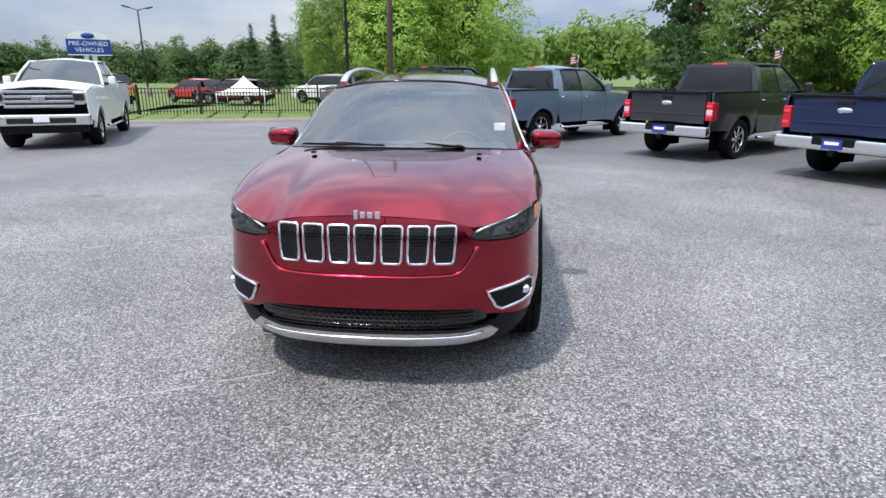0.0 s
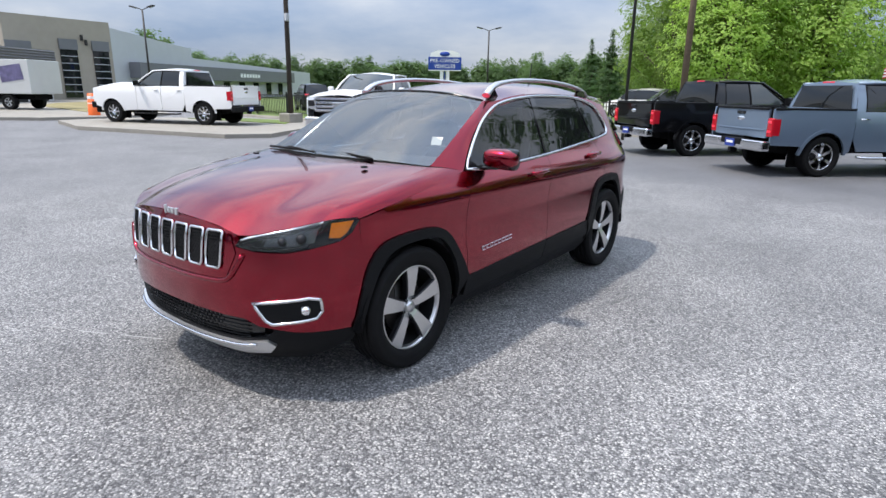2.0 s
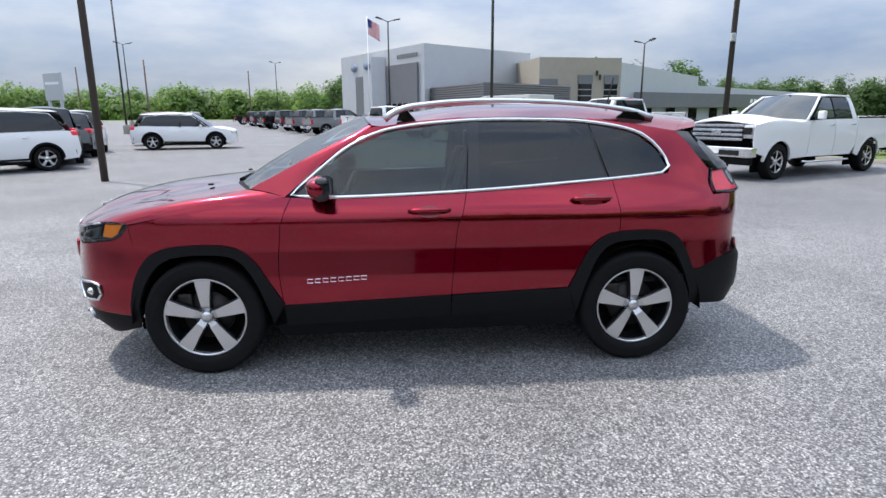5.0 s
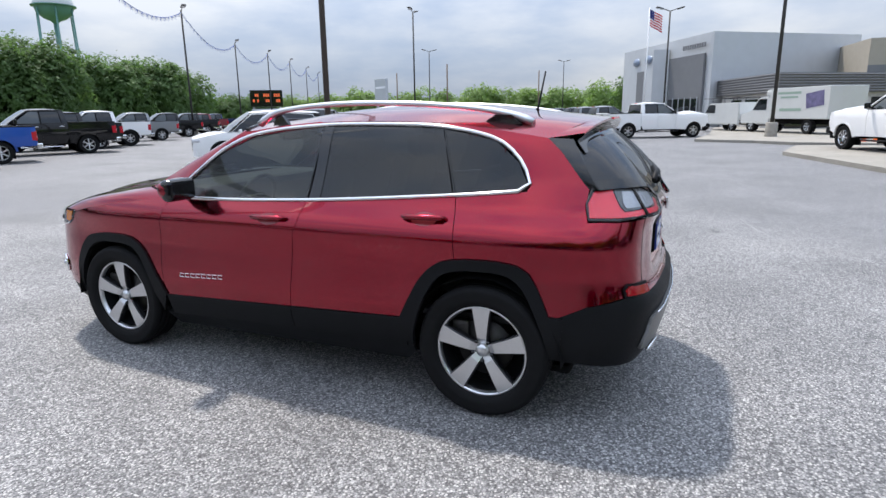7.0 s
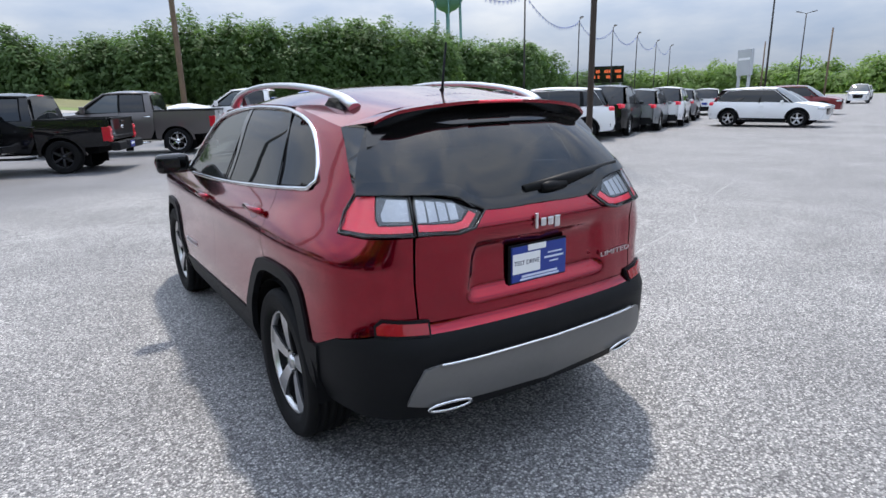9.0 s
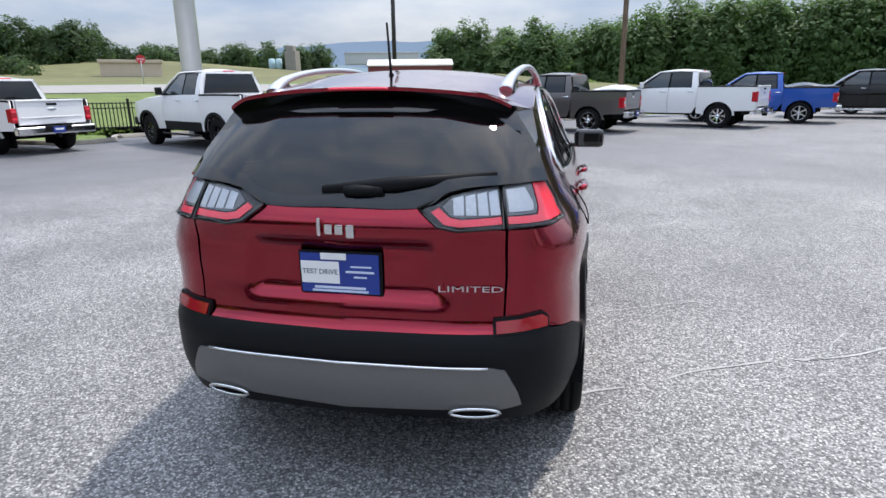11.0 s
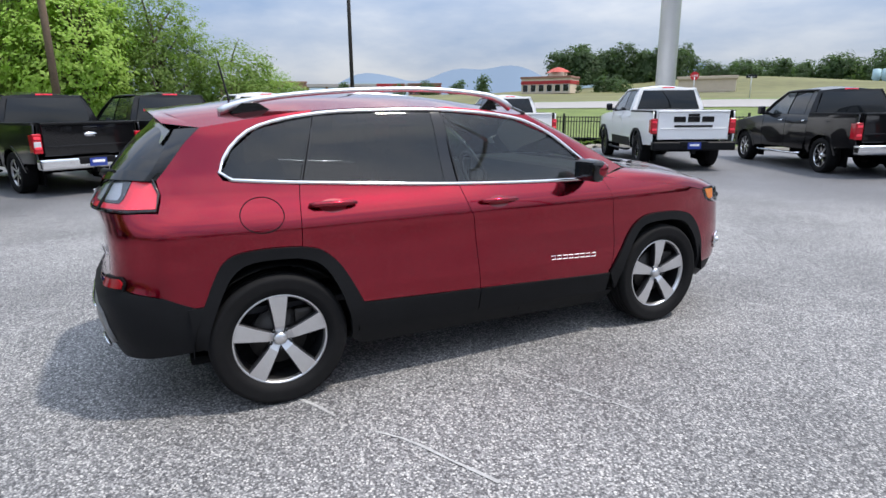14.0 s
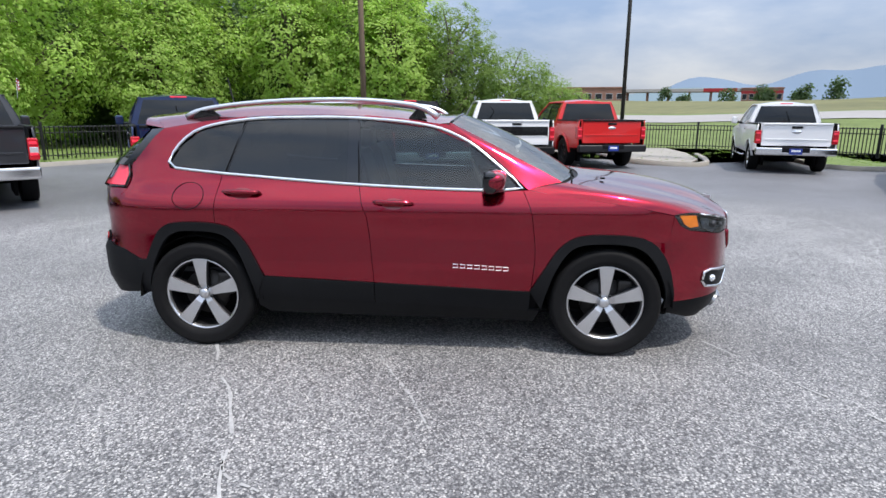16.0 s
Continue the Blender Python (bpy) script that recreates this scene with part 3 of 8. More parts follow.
# ---- the red SUV ----
def make_plan(points, zero_y=0.0):
    """A half outline from above, from the nose's middle to the tail's middle, as a function of its length; 0 lies at y = 0."""
    f = spline([(x, y, 0) for x, y in points])
    n = 400
    p = [f(i / n) for i in range(n + 1)]
    d = [0.0]
    for a, b in zip(p, p[1:]):
        d.append(d[-1] + (b - a).length)
    k = min(range(n + 1), key=lambda i: abs(p[i].y - zero_y) + (9 if p[i].x < 0.3 else 0))
    us = np.array(d) - d[k]
    px_, py_ = np.array([q.x for q in p]), np.array([q.y for q in p])

    def at(u):
        x, y = float(np.interp(u, us, px_)), float(np.interp(u, us, py_))
        e = 0.03
        tx, ty = float(np.interp(u + e, us, px_) - np.interp(u - e, us, px_)), float(np.interp(u + e, us, py_) - np.interp(u - e, us, py_))
        if u - e < us[0]:
            tx, ty = 1.0, 0.0
        if u + e > us[-1]:
            tx, ty = -1.0, 0.0
        q = math.hypot(tx, ty)
        return x, y, -ty / q, tx / q

    return at, -us[0], us[-1]


JPLAN, JF, JR = make_plan([(0, -2.305), (0.25, -2.295), (0.49, -2.25), (0.66, -2.165), (0.79, -2.05), (0.865, -1.87), (0.905, -1.62), (0.925, -1.35), (0.932, -0.9), (0.934, 0), (0.932, 0.9), (0.925, 1.35), (0.90, 1.68), (0.862, 1.88), (0.79, 2.045), (0.67, 2.145), (0.45, 2.20), (0, 2.225)])
Z_SIDE = ((0.15, 0.2, 0.3, 0.45, 0.58, 0.68, 0.80, 0.88, 0.93, 0.97, 1.01, 1.05, 1.12, 1.25, 1.45, 1.52, 1.56, 1.62), (0.16, 0.12, 0.05, 0.006, 0, 0.010, 0.020, 0.016, 0.008, 0.010, 0.024, 0.05, 0.098, 0.16, 0.238, 0.275, 0.31, 0.42))
Z_NOSE = ((0.15, 0.25, 0.3, 0.4, 0.55, 0.7, 0.86, 0.9, 0.956, 1.0), (0.16, 0.09, 0.045, 0.012, 0, 0.008, 0.022, 0.032, 0.05, 0.09))
Z_TAIL = ((0.2, 0.3, 0.4, 0.5, 0.65, 0.69, 0.72, 0.85, 1.0, 1.086, 1.15, 1.25, 1.5), (0.14, 0.08, 0.035, 0.008, 0.0, 0.025, 0.055, 0.068, 0.07, 0.045, 0.085, 0.16, 0.40))


def jeep_skin(u, z, out=0.0):
    x, y, nx, ny = JPLAN(u)
    a = np.interp(u, (-JF + 0.75, -JF + 1.25), (1, 0))
    b = np.interp(u, (JR - 1.0, JR - 0.55), (0, 1))
    inset = a * np.interp(z, *Z_NOSE) + b * np.interp(z, *Z_TAIL) + (1 - a - b) * np.interp(z, *Z_SIDE)
    # n points inwards along the outline's left
    k = inset - out
    return Vector((x + nx * k, y + ny * k, z))


def jeep_side(s, out=0.0):
    def f(u, z):
        p = jeep_skin(u, z, out)
        return Vector((p.x * s, p.y, p.z))
    return f


def jeep_front(out=0.0):
    def f(v, z):
        p = jeep_skin(abs(v) - JF, z, out)
        return Vector((math.copysign(p.x, v), p.y, p.z))
    return f


def jeep_rear(out=0.0):
    def f(v, z):
        p = jeep_skin(JR - abs(v), z, out)
        return Vector((math.copysign(p.x, v), p.y, p.z))
    return f


def both(half):
    """A half outline given from the middle's top round to the middle's bottom, closed with its mirror."""
    return half + [(-a, b) for a, b in half[::-1] if abs(a) > 1e-6]


ARCH_F_OUT = [(-1.805, 0.36), (-1.79, 0.45), (-1.735, 0.64), (-1.66, 0.75), (-1.57, 0.80), (-1.36, 0.822), (-1.15, 0.806), (-1.04, 0.735), (-0.945, 0.594), (-0.86, 0.447)]
ARCH_F_IN = [(-1.745, 0.33), (-1.735, 0.45), (-1.675, 0.60), (-1.60, 0.70), (-1.51, 0.748), (-1.36, 0.765), (-1.17, 0.752), (-1.09, 0.70), (-1.01, 0.57), (-0.955, 0.40), (-0.94, 0.31)]
ARCH_R_OUT = [(0.90, 0.517), (0.994, 0.704), (1.06, 0.79), (1.14, 0.842), (1.296, 0.865), (1.526, 0.855), (1.61, 0.81), (1.66, 0.73), (1.715, 0.605)]
ARCH_R_IN = [(0.965, 0.34), (0.98, 0.45), (1.045, 0.64), (1.12, 0.755), (1.20, 0.795), (1.34, 0.808), (1.49, 0.797), (1.57, 0.745), (1.64, 0.62), (1.70, 0.46), (1.715, 0.36)]
DLO_TOP = [(-0.80, 1.105), (-0.62, 1.262), (-0.44, 1.395), (-0.21, 1.487), (0.25, 1.537), (0.70, 1.542), (1.06, 1.526), (1.385, 1.462), (1.525, 1.358), (1.585, 1.248)]
DLO_LOW = [(1.585, 1.248), (1.565, 1.216), (1.50, 1.206), (1.09, 1.172), (0.25, 1.117), (-0.58, 1.092), (-0.80, 1.105)]


def make_jeep():
    car = thing("suv", "cherry red compact SUV with chrome trim parked on grey asphalt", "car")
    FR, RE = jeep_front, jeep_rear
    P = lambda name, bm, m, label="", par=car: part(name, bm, m, par, label)
    # nose
    fascia = both([(0, 0.948), (0.3, 0.936), (0.49, 0.905), (0.526, 0.889), (0.540, 0.871), (0.515, 0.836), (0.62, 0.816), (0.78, 0.812), (1.06, 0.849), (1.127, 0.881), (1.172, 0.940), (1.19, 0.80), (1.215, 0.66), (1.165, 0.47), (1.15, 0.375), (0.98, 0.392), (0.80, 0.41), (0.63, 0.435), (0.545, 0.474), (0.3, 0.482), (0, 0.483)])
    bumper = P("front_bumper", panel(fascia, FR(), 0.045), CHERRY)
    P("lower_intake", panel(both([(0, 0.487), (0.55, 0.478), (0.64, 0.43), (0.63, 0.37), (0.5, 0.345), (0, 0.325)]), FR(-0.035), 0.05), GLOSS_BLACK, "black mesh lower air intake")
    mesh = bmesh.new()
    for r in range(7):
        z = 0.345 + r * 0.021
        half = 0.55 if z > 0.36 else 0.5
        tube([FR(-0.02)(v * half / 14, z) for v in range(-14, 15)], 0.0045, 4, bm=mesh)
    for k in range(-15, 16):
        for r in range(6):
            z = 0.345 + r * 0.021
            v = k * 0.034 + (0.017 if r % 2 else 0)
            if abs(v) < 0.36:
                tube([FR(-0.02)(v, z), FR(-0.02)(v, z + 0.021)], 0.004, 4, bm=mesh, caps=False)
    P("intake_mesh", mesh, BLACK_PLASTIC)
    P("chin_cladding", panel(both([(0, 0.335), (0.5, 0.345), (0.66, 0.372), (0.70, 0.42), (0.98, 0.396), (1.16, 0.378), (1.15, 0.29), (0.95, 0.235), (0.6, 0.22), (0, 0.22)]), FR(-0.006), 0.06), BLACK_PLASTIC, "black plastic chin")
    P("skid_plate", panel(both([(0, 0.322), (0.5, 0.328), (0.655, 0.352), (0.70, 0.325), (0.655, 0.272), (0.5, 0.25), (0, 0.245)]), FR(0.012), 0.05, 0.02), SATIN, "silver front skid plate")
    P("skid_lip", tube([FR(0.020)(a, b) for a, b in curve2([(-0.60, 0.334), (-0.5, 0.322), (0, 0.314), (0.5, 0.322), (0.60, 0.334)], 28)], 0.009, 8), CHROME, "bright lip of the skid plate")
    # grille recess line and seven slots
    lip = [FR(0.004)(v, z) for v, z in curve2([(-0.56, 0.80), (-0.525, 0.74), (-0.47, 0.672), (-0.40, 0.655), (0, 0.648), (0.40, 0.655), (0.47, 0.672), (0.525, 0.74), (0.56, 0.80)], 40)]
    P("grille_ridge", tube(lip, 0.013, 8), CHERRY)
    grille = P("grille", panel(both([(0, 0.925), (0.49, 0.895), (0.52, 0.80), (0.46, 0.68), (0, 0.665)]), FR(0.004), 0.05, 0.0), CHERRY)
    for k in range(-3, 4):
        c = k * 0.1315
        lean = 0.004 * k
        w = 0.052
        slot = [(c - w + 0.008, 0.905), (c + w - 0.008, 0.905), (c + w, 0.895), (c + w - 0.004 - lean, 0.735), (c + w - 0.014 - lean, 0.722), (c - w + 0.014 - lean, 0.722), (c - w + 0.004 - lean, 0.735), (c - w, 0.895)]
        ring = []
        for i, q in enumerate(slot):
            r = slot[(i + 1) % len(slot)]
            ring += [FR(0.013)(q[0] + (r[0] - q[0]) * f, q[1] + (r[1] - q[1]) * f) for f in (0, 0.25, 0.5, 0.75)]
        surround = P("slot_surround", tube(ring, 0.0072, 8, closed=True), CHROME, "chrome grille slot surround", grille)
        P("slot_mesh", panel(slot, FR(0.008), 0.04, 0.0), GLOSS_BLACK, "", grille)
        hexes = bmesh.new()
        for r in range(11):
            z = 0.733 + r * 0.0158
            for q in range(-2, 3):
                v = c - lean * (1 - (z - 0.72) / 0.18) + q * 0.019 + (0.0095 if r % 2 else 0)
                if abs(v - c) < 0.043:
                    o = FR(0.0105)(v, z)
                    pts = [FR(0.0105)(v + 0.0085 * math.cos(a * math.tau / 6), z + 0.0085 * math.sin(a * math.tau / 6)) for a in range(6)]
                    tube(pts, 0.0018, 4, closed=True, bm=hexes)
        P("honeycomb", hexes, BLACK_PLASTIC, "", grille)
    badge = bmesh.new()
    for x, w, h in ((-0.062, 0.02, 0.045), (-0.028, 0.026, 0.03), (0.008, 0.026, 0.03), (0.046, 0.026, 0.036)):
        bm_at = FR(0.012)(x, 0.957)
        box((w, 0.012, h), bm_at + Vector((0.014, 0, -0.003)), 0.004, badge)
    P("nose_badge", badge, SATIN, "small silver maker's badge as plain bars")
    for s in (1, -1):
        v = lambda pts: [(a * s, b) for a, b in pts]
        # headlamp: dark housing, inner lamps, clear cover
        lens = [(0.52, 0.838), (0.545, 0.872), (0.585, 0.888), (0.80, 0.930), (0.98, 0.958), (1.165, 0.962), (1.175, 0.945), (1.13, 0.885), (1.06, 0.853), (0.78, 0.820), (0.62, 0.824)]
        lamp = P("headlight", panel(v(lens), FR(-0.045), 0.05, 0.0), GLOSS_BLACK, "dark headlight with amber marker")
        P("reflector", panel(v([(0.66, 0.838), (0.68, 0.872), (0.80, 0.895), (0.96, 0.925), (0.93, 0.855), (0.80, 0.838)]), FR(-0.02), 0.04, 0.01), CLEAR_GREY, "", lamp)
        for c, zc, r in ((0.76, 0.865, 0.022), (0.86, 0.878, 0.026)):
            o = FR(-0.012)(c * s, zc)
            bulb = bmesh.new()
            bmesh.ops.create_uvsphere(bulb, u_segments=14, v_segments=8, radius=r)
            bmesh.ops.translate(bulb, vec=o, verts=bulb.verts[:])
            P("projector", bulb, GUNMETAL, "", lamp)
        P("turn_signal", panel(v([(1.0, 0.875), (1.02, 0.945), (1.14, 0.948), (1.10, 0.890), (1.06, 0.868)]), FR(0.0045), 0.04, 0.003), AMBER, "amber turn signal", lamp)
        P("light_strip", tube([FR(0.0)(a * s, b) for a, b in ((0.55, 0.868), (0.59, 0.882), (0.80, 0.924), (0.98, 0.952))], 0.006, 6), LAMP_WHITE, "", lamp)
        P("lens", panel(v(lens), FR(0.002), 0.05, 0.01), HEAD_LENS, "", lamp)
        # fog lamp with chrome frame
        fog = [(0.605, 0.560), (0.88, 0.588), (0.935, 0.575), (0.945, 0.515), (0.915, 0.478), (0.70, 0.452), (0.665, 0.470)]
        fl = P("fog_light", panel(v(fog), FR(0.006), 0.05, 0.0), BLACK_PLASTIC, "fog light in a black pocket with chrome frame")
        ring = []
        for i, q in enumerate(fog):
            r = fog[(i + 1) % len(fog)]
            ring += [FR(0.006)((q[0] + (r[0] - q[0]) * f) * s, q[1] + (r[1] - q[1]) * f) for f in (0, 0.2, 0.4, 0.6, 0.8)]
        P("chrome_frame", tube(ring, 0.009, 8, closed=True), CHROME, "", fl)
        o = FR(0.004)(0.862 * s, 0.527)
        bulb = bmesh.new()
        bmesh.ops.create_uvsphere(bulb, u_segments=14, v_segments=8, radius=0.025)
        bmesh.ops.translate(bulb, vec=o, verts=bulb.verts[:])
        P("bulb", bulb, LAMP_WHITE, "", fl)
    # bonnet
    hs = lambda s: spline([FR(0.0)(0.97 * s, 0.958), (0.785 * s, -1.78, 1.020), (0.785 * s, -1.5, 1.075), (0.780 * s, -1.25, 1.112), (0.772 * s, -1.08, 1.137)])
    nose_pts = [(-0.97, 0.958), (-0.80, 0.934), (-0.585, 0.892), (-0.53, 0.892), (-0.40, 0.925), (-0.2, 0.944), (0, 0.950), (0.2, 0.944), (0.40, 0.925), (0.53, 0.892), (0.585, 0.892), (0.80, 0.934), (0.97, 0.958)]
    nose = spline([FR(0.0)(a, b) for a, b in nose_pts])
    cowl = spline([(-0.772, -1.08, 1.137), (-0.5, -1.19, 1.150), (0, -1.25, 1.150), (0.5, -1.19, 1.150), (0.772, -1.08, 1.137)])
    bonnet = P("bonnet", coons(nose, cowl, hs(-1), hs(1), 32, 22, (0, -0.03, 0.032), 0.012), CHERRY)
    for x in (-0.52, 0.52):
        P("washer_jet", box((0.03, 0.03, 0.012), (x, -1.36, 1.142), 0.004), BLACK_PLASTIC, "", bonnet)
    # windscreen
    wsb = spline([(-0.765, -1.055, 1.14), (-0.5, -1.16, 1.158), (0, -1.215, 1.160), (0.5, -1.16, 1.158), (0.765, -1.055, 1.14)])
    wst = spline([(-0.635, -0.325, 1.512), (-0.35, -0.375, 1.556), (0, -0.395, 1.568), (0.35, -0.375, 1.556), (0.635, -0.325, 1.512)])
    wss = lambda s: spline([(0.765 * s, -1.055, 1.14), (0.728 * s, -0.80, 1.272), (0.683 * s, -0.55, 1.402), (0.635 * s, -0.325, 1.512)])
    ws = P("windscreen", coons(wsb, wst, wss(-1), wss(1), 20, 14, (0, -0.02, 0.02), 0.0), SCREEN, "windscreen with an inspection sticker")
    ws.visible_shadow = False
    P("sticker", box((0.075, 0.002, 0.055), (0.642, -0.838, 1.268), 0, turn=Euler((radians(-28), 0, radians(8))).to_matrix()), WHITE_PLASTIC, "white sticker", ws)
    P("screen_border", tube([wst(i / 20) + Vector((0, 0, 0.002)) for i in range(21)], 0.008, 6), GLOSS_BLACK, "", ws)
    P("cowl_panel", coons(spline([q - Vector((0, 0.0, 0.012)) for q in (cowl(i / 8) for i in range(9))]), spline([wsb(i / 8) - Vector((0, -0.02, 0.004)) for i in range(9)]), spline([(-0.772, -1.08, 1.125), (-0.765, -1.035, 1.136)]), spline([(0.772, -1.08, 1.125), (0.765, -1.035, 1.136)]), 16, 2, lip=0), BLACK_PLASTIC)
    for s, x0, x1 in ((1, 0.42, -0.16), (-1, -0.10, -0.66)):
        wiper = P("wiper", tube([(x0, -1.195, 1.160), (x0 - 0.05, -1.18, 1.170)], 0.012, 8), BLACK_PLASTIC, "black windscreen wiper")
        P("wiper_arm", tube([(x0, -1.20, 1.165), (x0 - 0.22, -1.175, 1.180), (x0 - 0.33, -1.16, 1.182)], 0.006, 6), BLACK_PLASTIC, "", wiper)
        P("blade", tube([(x0 - 0.02, -1.18, 1.166), ((x0 + x1) / 2, -1.172, 1.172), (x1, -1.14, 1.168)], 0.006, 6, 1.4), BLACK_PLASTIC, "", wiper)
    # roof
    zt = [(-0.325, 1.475), (-0.20, 1.504), (0.25, 1.553), (0.70, 1.558), (1.06, 1.543), (1.35, 1.505), (1.66, 1.468)]
    rs = lambda s: spline([(0.635 * s, -0.325, 1.512)] + [jeep_side(s, 0.0)(a, b) for a, b in zt[1:]])
    rt = spline([jeep_side(-1)(1.66, 1.468), (-0.45, 1.775, 1.540), (0, 1.80, 1.568), (0.45, 1.775, 1.540), jeep_side(1)(1.66, 1.468)])
    roof = P("roof", coons(wst, rt, rs(-1), rs(1), 28, 22, (0, 0, 0.010), 0.008), CHERRY)
    # rear spoiler lip, black underside
    edge = [(-0.585, 1.80, 1.490), (-0.5, 1.835, 1.528), (-0.25, 1.862, 1.556), (0, 1.87, 1.563), (0.25, 1.862, 1.556), (0.5, 1.835, 1.528), (0.585, 1.80, 1.490)]
    lo = [(x, y - 0.006, z - 0.014) for x, y, z in edge]
    line = lambda a, b: spline([a, b])
    spoiler = P("spoiler", coons(spline([rt(i / 10) for i in range(11)]), spline(edge), line(rt(0), edge[0]), line(rt(1), edge[-1]), 24, 4, lip=0), CHERRY)
    P("spoiler_edge", coons(spline(edge), spline(lo), line(edge[0], lo[0]), line(edge[-1], lo[-1]), 24, 2, lip=0), CHERRY, "", spoiler)
    inner = [(x * 0.99, 1.735 if abs(x) > 0.55 else 1.765, z - 0.062) for x, y, z in edge]
    P("spoiler_underside", coons(spline(lo), spline(inner), line(lo[0], inner[0]), line(lo[-1], inner[-1]), 24, 3, lip=0, ref=lambda c: c + Vector((0, 0, 1))), GLOSS_BLACK, "gloss black spoiler underside", spoiler)
    P("brake_light", tube([(x, y + 0.001, z - 0.006) for x, y, z in (spline(edge)(0.40 + 0.20 * i / 10) for i in range(11))], 0.006, 6), RED_LENS, "red high brake light", spoiler)
    # rear window
    gb = [(-0.735, 1.905, 1.222), (-0.62, 2.035, 1.226), (-0.40, 2.105, 1.205), (-0.32, 2.128, 1.150), (0, 2.142, 1.146), (0.32, 2.128, 1.150), (0.40, 2.105, 1.205), (0.62, 2.035, 1.226), (0.735, 1.905, 1.222)]
    gside = lambda s: spline([(0.735 * s, 1.905, 1.222), (0.69 * s, 1.83, 1.33), (0.60 * s, 1.745, 1.465)])
    gtop = spline([(-0.60, 1.745, 1.465), (-0.3, 1.785, 1.51), (0, 1.795, 1.52), (0.3, 1.785, 1.51), (0.60, 1.745, 1.465)])
    rw = P("rear_window", coons(spline(gb), gtop, gside(-1), gside(1), 24, 12, (0, 0.03, 0.02), 0.0), glass("dark rear tint", (0.030, 0.031, 0.033), ior=1.6, film=0.004), "dark tinted rear window")
    P("window_band", coons(spline([(x, y + 0.003, z + 0.002) for x, y, z in gb]), spline([(x * 0.97, y - 0.028, z + 0.045) for x, y, z in gb]), line((-0.735, 1.908, 1.224), (-0.713, 1.877, 1.267)), line((0.735, 1.908, 1.224), (0.713, 1.877, 1.267)), 28, 2, (0, 0.004, 0), 0), glass("dark rear tint", (0.030, 0.031, 0.033)), "", rw)
    top = [gtop(k / 12) for k in range(13)]
    low = [q + Vector((q.x * 0.06, 0.062 + 0.012 * (1 - abs(q.x) / 0.6), -0.078)) for q in top]
    # black sheet over the glass top, imitating the shade under the spoiler
    P("glass_shade", coons(spline([q + Vector((0, 0.010, 0.004)) for q in top]), spline([q + Vector((0, 0.010, 0.006)) for q in low]), line(top[0] + Vector((0, 0.010, 0.004)), low[0] + Vector((0, 0.010, 0.006))), line(top[-1] + Vector((0, 0.010, 0.004)), low[-1] + Vector((0, 0.010, 0.006))), 24, 4, (0, 0.008, 0.006), 0), GLOSS_BLACK, "spoiler's shade as a black band along the glass top", rw)
    rwi = P("rear_wiper", tube([(-0.02, 2.112, 1.20), (-0.06, 2.118, 1.205), (-0.16, 2.106, 1.205)], 0.022, 8), BLACK_PLASTIC, "black rear wiper")
    P("blade", tube([(0.07, 2.104, 1.200), (-0.20, 2.102, 1.228), (-0.56, 2.036, 1.262)], [0.016, 0.022, 0.007], 8, 1.2), BLACK_PLASTIC, "", rwi)
    # tailgate
    gate = both([(0, 1.143), (0.30, 1.148), (0.40, 1.09), (0.62, 1.074), (0.625, 0.90), (0.615, 0.72), (0.605, 0.695), (0, 0.690)])

    def dished(v, z):  # a shallow pocket with slanted cheeks round the plate
        ease = lambda f: (lambda c: c * c * (3 - 2 * c))(min(1, max(0, f)))
        half = 0.375 + 0.16 * (1.0 - z)
        return RE(-0.030 * ease((half - abs(v)) / 0.05) * ease((1.055 - z) / 0.10) * ease((z - 0.785) / 0.045))(v, z)

    tail = P("tailgate", panel(gate, dished, 0.02), CHERRY)
    plate = P("licence_plate", box((0.305, 0.012, 0.152), (0.01, 2.1420, 0.896), 0.003), mat("dealer plate blue", (0.02, 0.045, 0.26), 0.35), "blue dealer plate with white lettering")
    P("plate_holder", box((0.325, 0.012, 0.17), (0.01, 2.1340, 0.896), 0.006), BLACK_PLASTIC, "", plate)
    P("plate_panel", box((0.15, 0.003, 0.085), (0.085, 2.1495, 0.90), 0), WHITE_PLASTIC, "", plate)
    turn = Matrix.Translation((0.085, 2.1515, 0.902)) @ Euler((radians(90), 0, radians(180))).to_matrix().to_4x4()
    writing("plate_words", "TEST DRIVE", 0.027, turn, mat("ink navy", (0.01, 0.015, 0.06), 0.5), plate, 0.0006)
    for w, h, x, z in ((0.20, 0.009, 0.01, 0.842), (0.22, 0.008, 0.01, 0.829), (0.11, 0.008, -0.07, 0.905), (0.08, 0.006, -0.075, 0.925), (0.05, 0.006, -0.07, 0.885)):
        P("plate_bar", box((w, 0.002, h), (x, 2.1492, z), 0), mat("pale print", (0.6, 0.65, 0.8), 0.5), "", plate)
    P("paper_tag", box((0.10, 0.004, 0.026), (0.03, 2.1510, 0.963), 0.002), WHITE_PLASTIC, "", plate)
    badge = bmesh.new()
    for x, w, h, dz in ((0.066, 0.014, 0.066, -0.004), (0.028, 0.030, 0.036, -0.012), (-0.012, 0.030, 0.036, -0.012), (-0.054, 0.030, 0.050, -0.018)):
        box((w, 0.014, h), RE(0.006)(x, 1.085 + dz), 0.005, badge)
    P("tail_badge", badge, CHROME, "chrome maker's badge as plain bars")
    o = RE(0.004)(-0.49, 0.857)
    nx = RE(0.004)(-0.40, 0.857) - RE(0.004)(-0.58, 0.857)
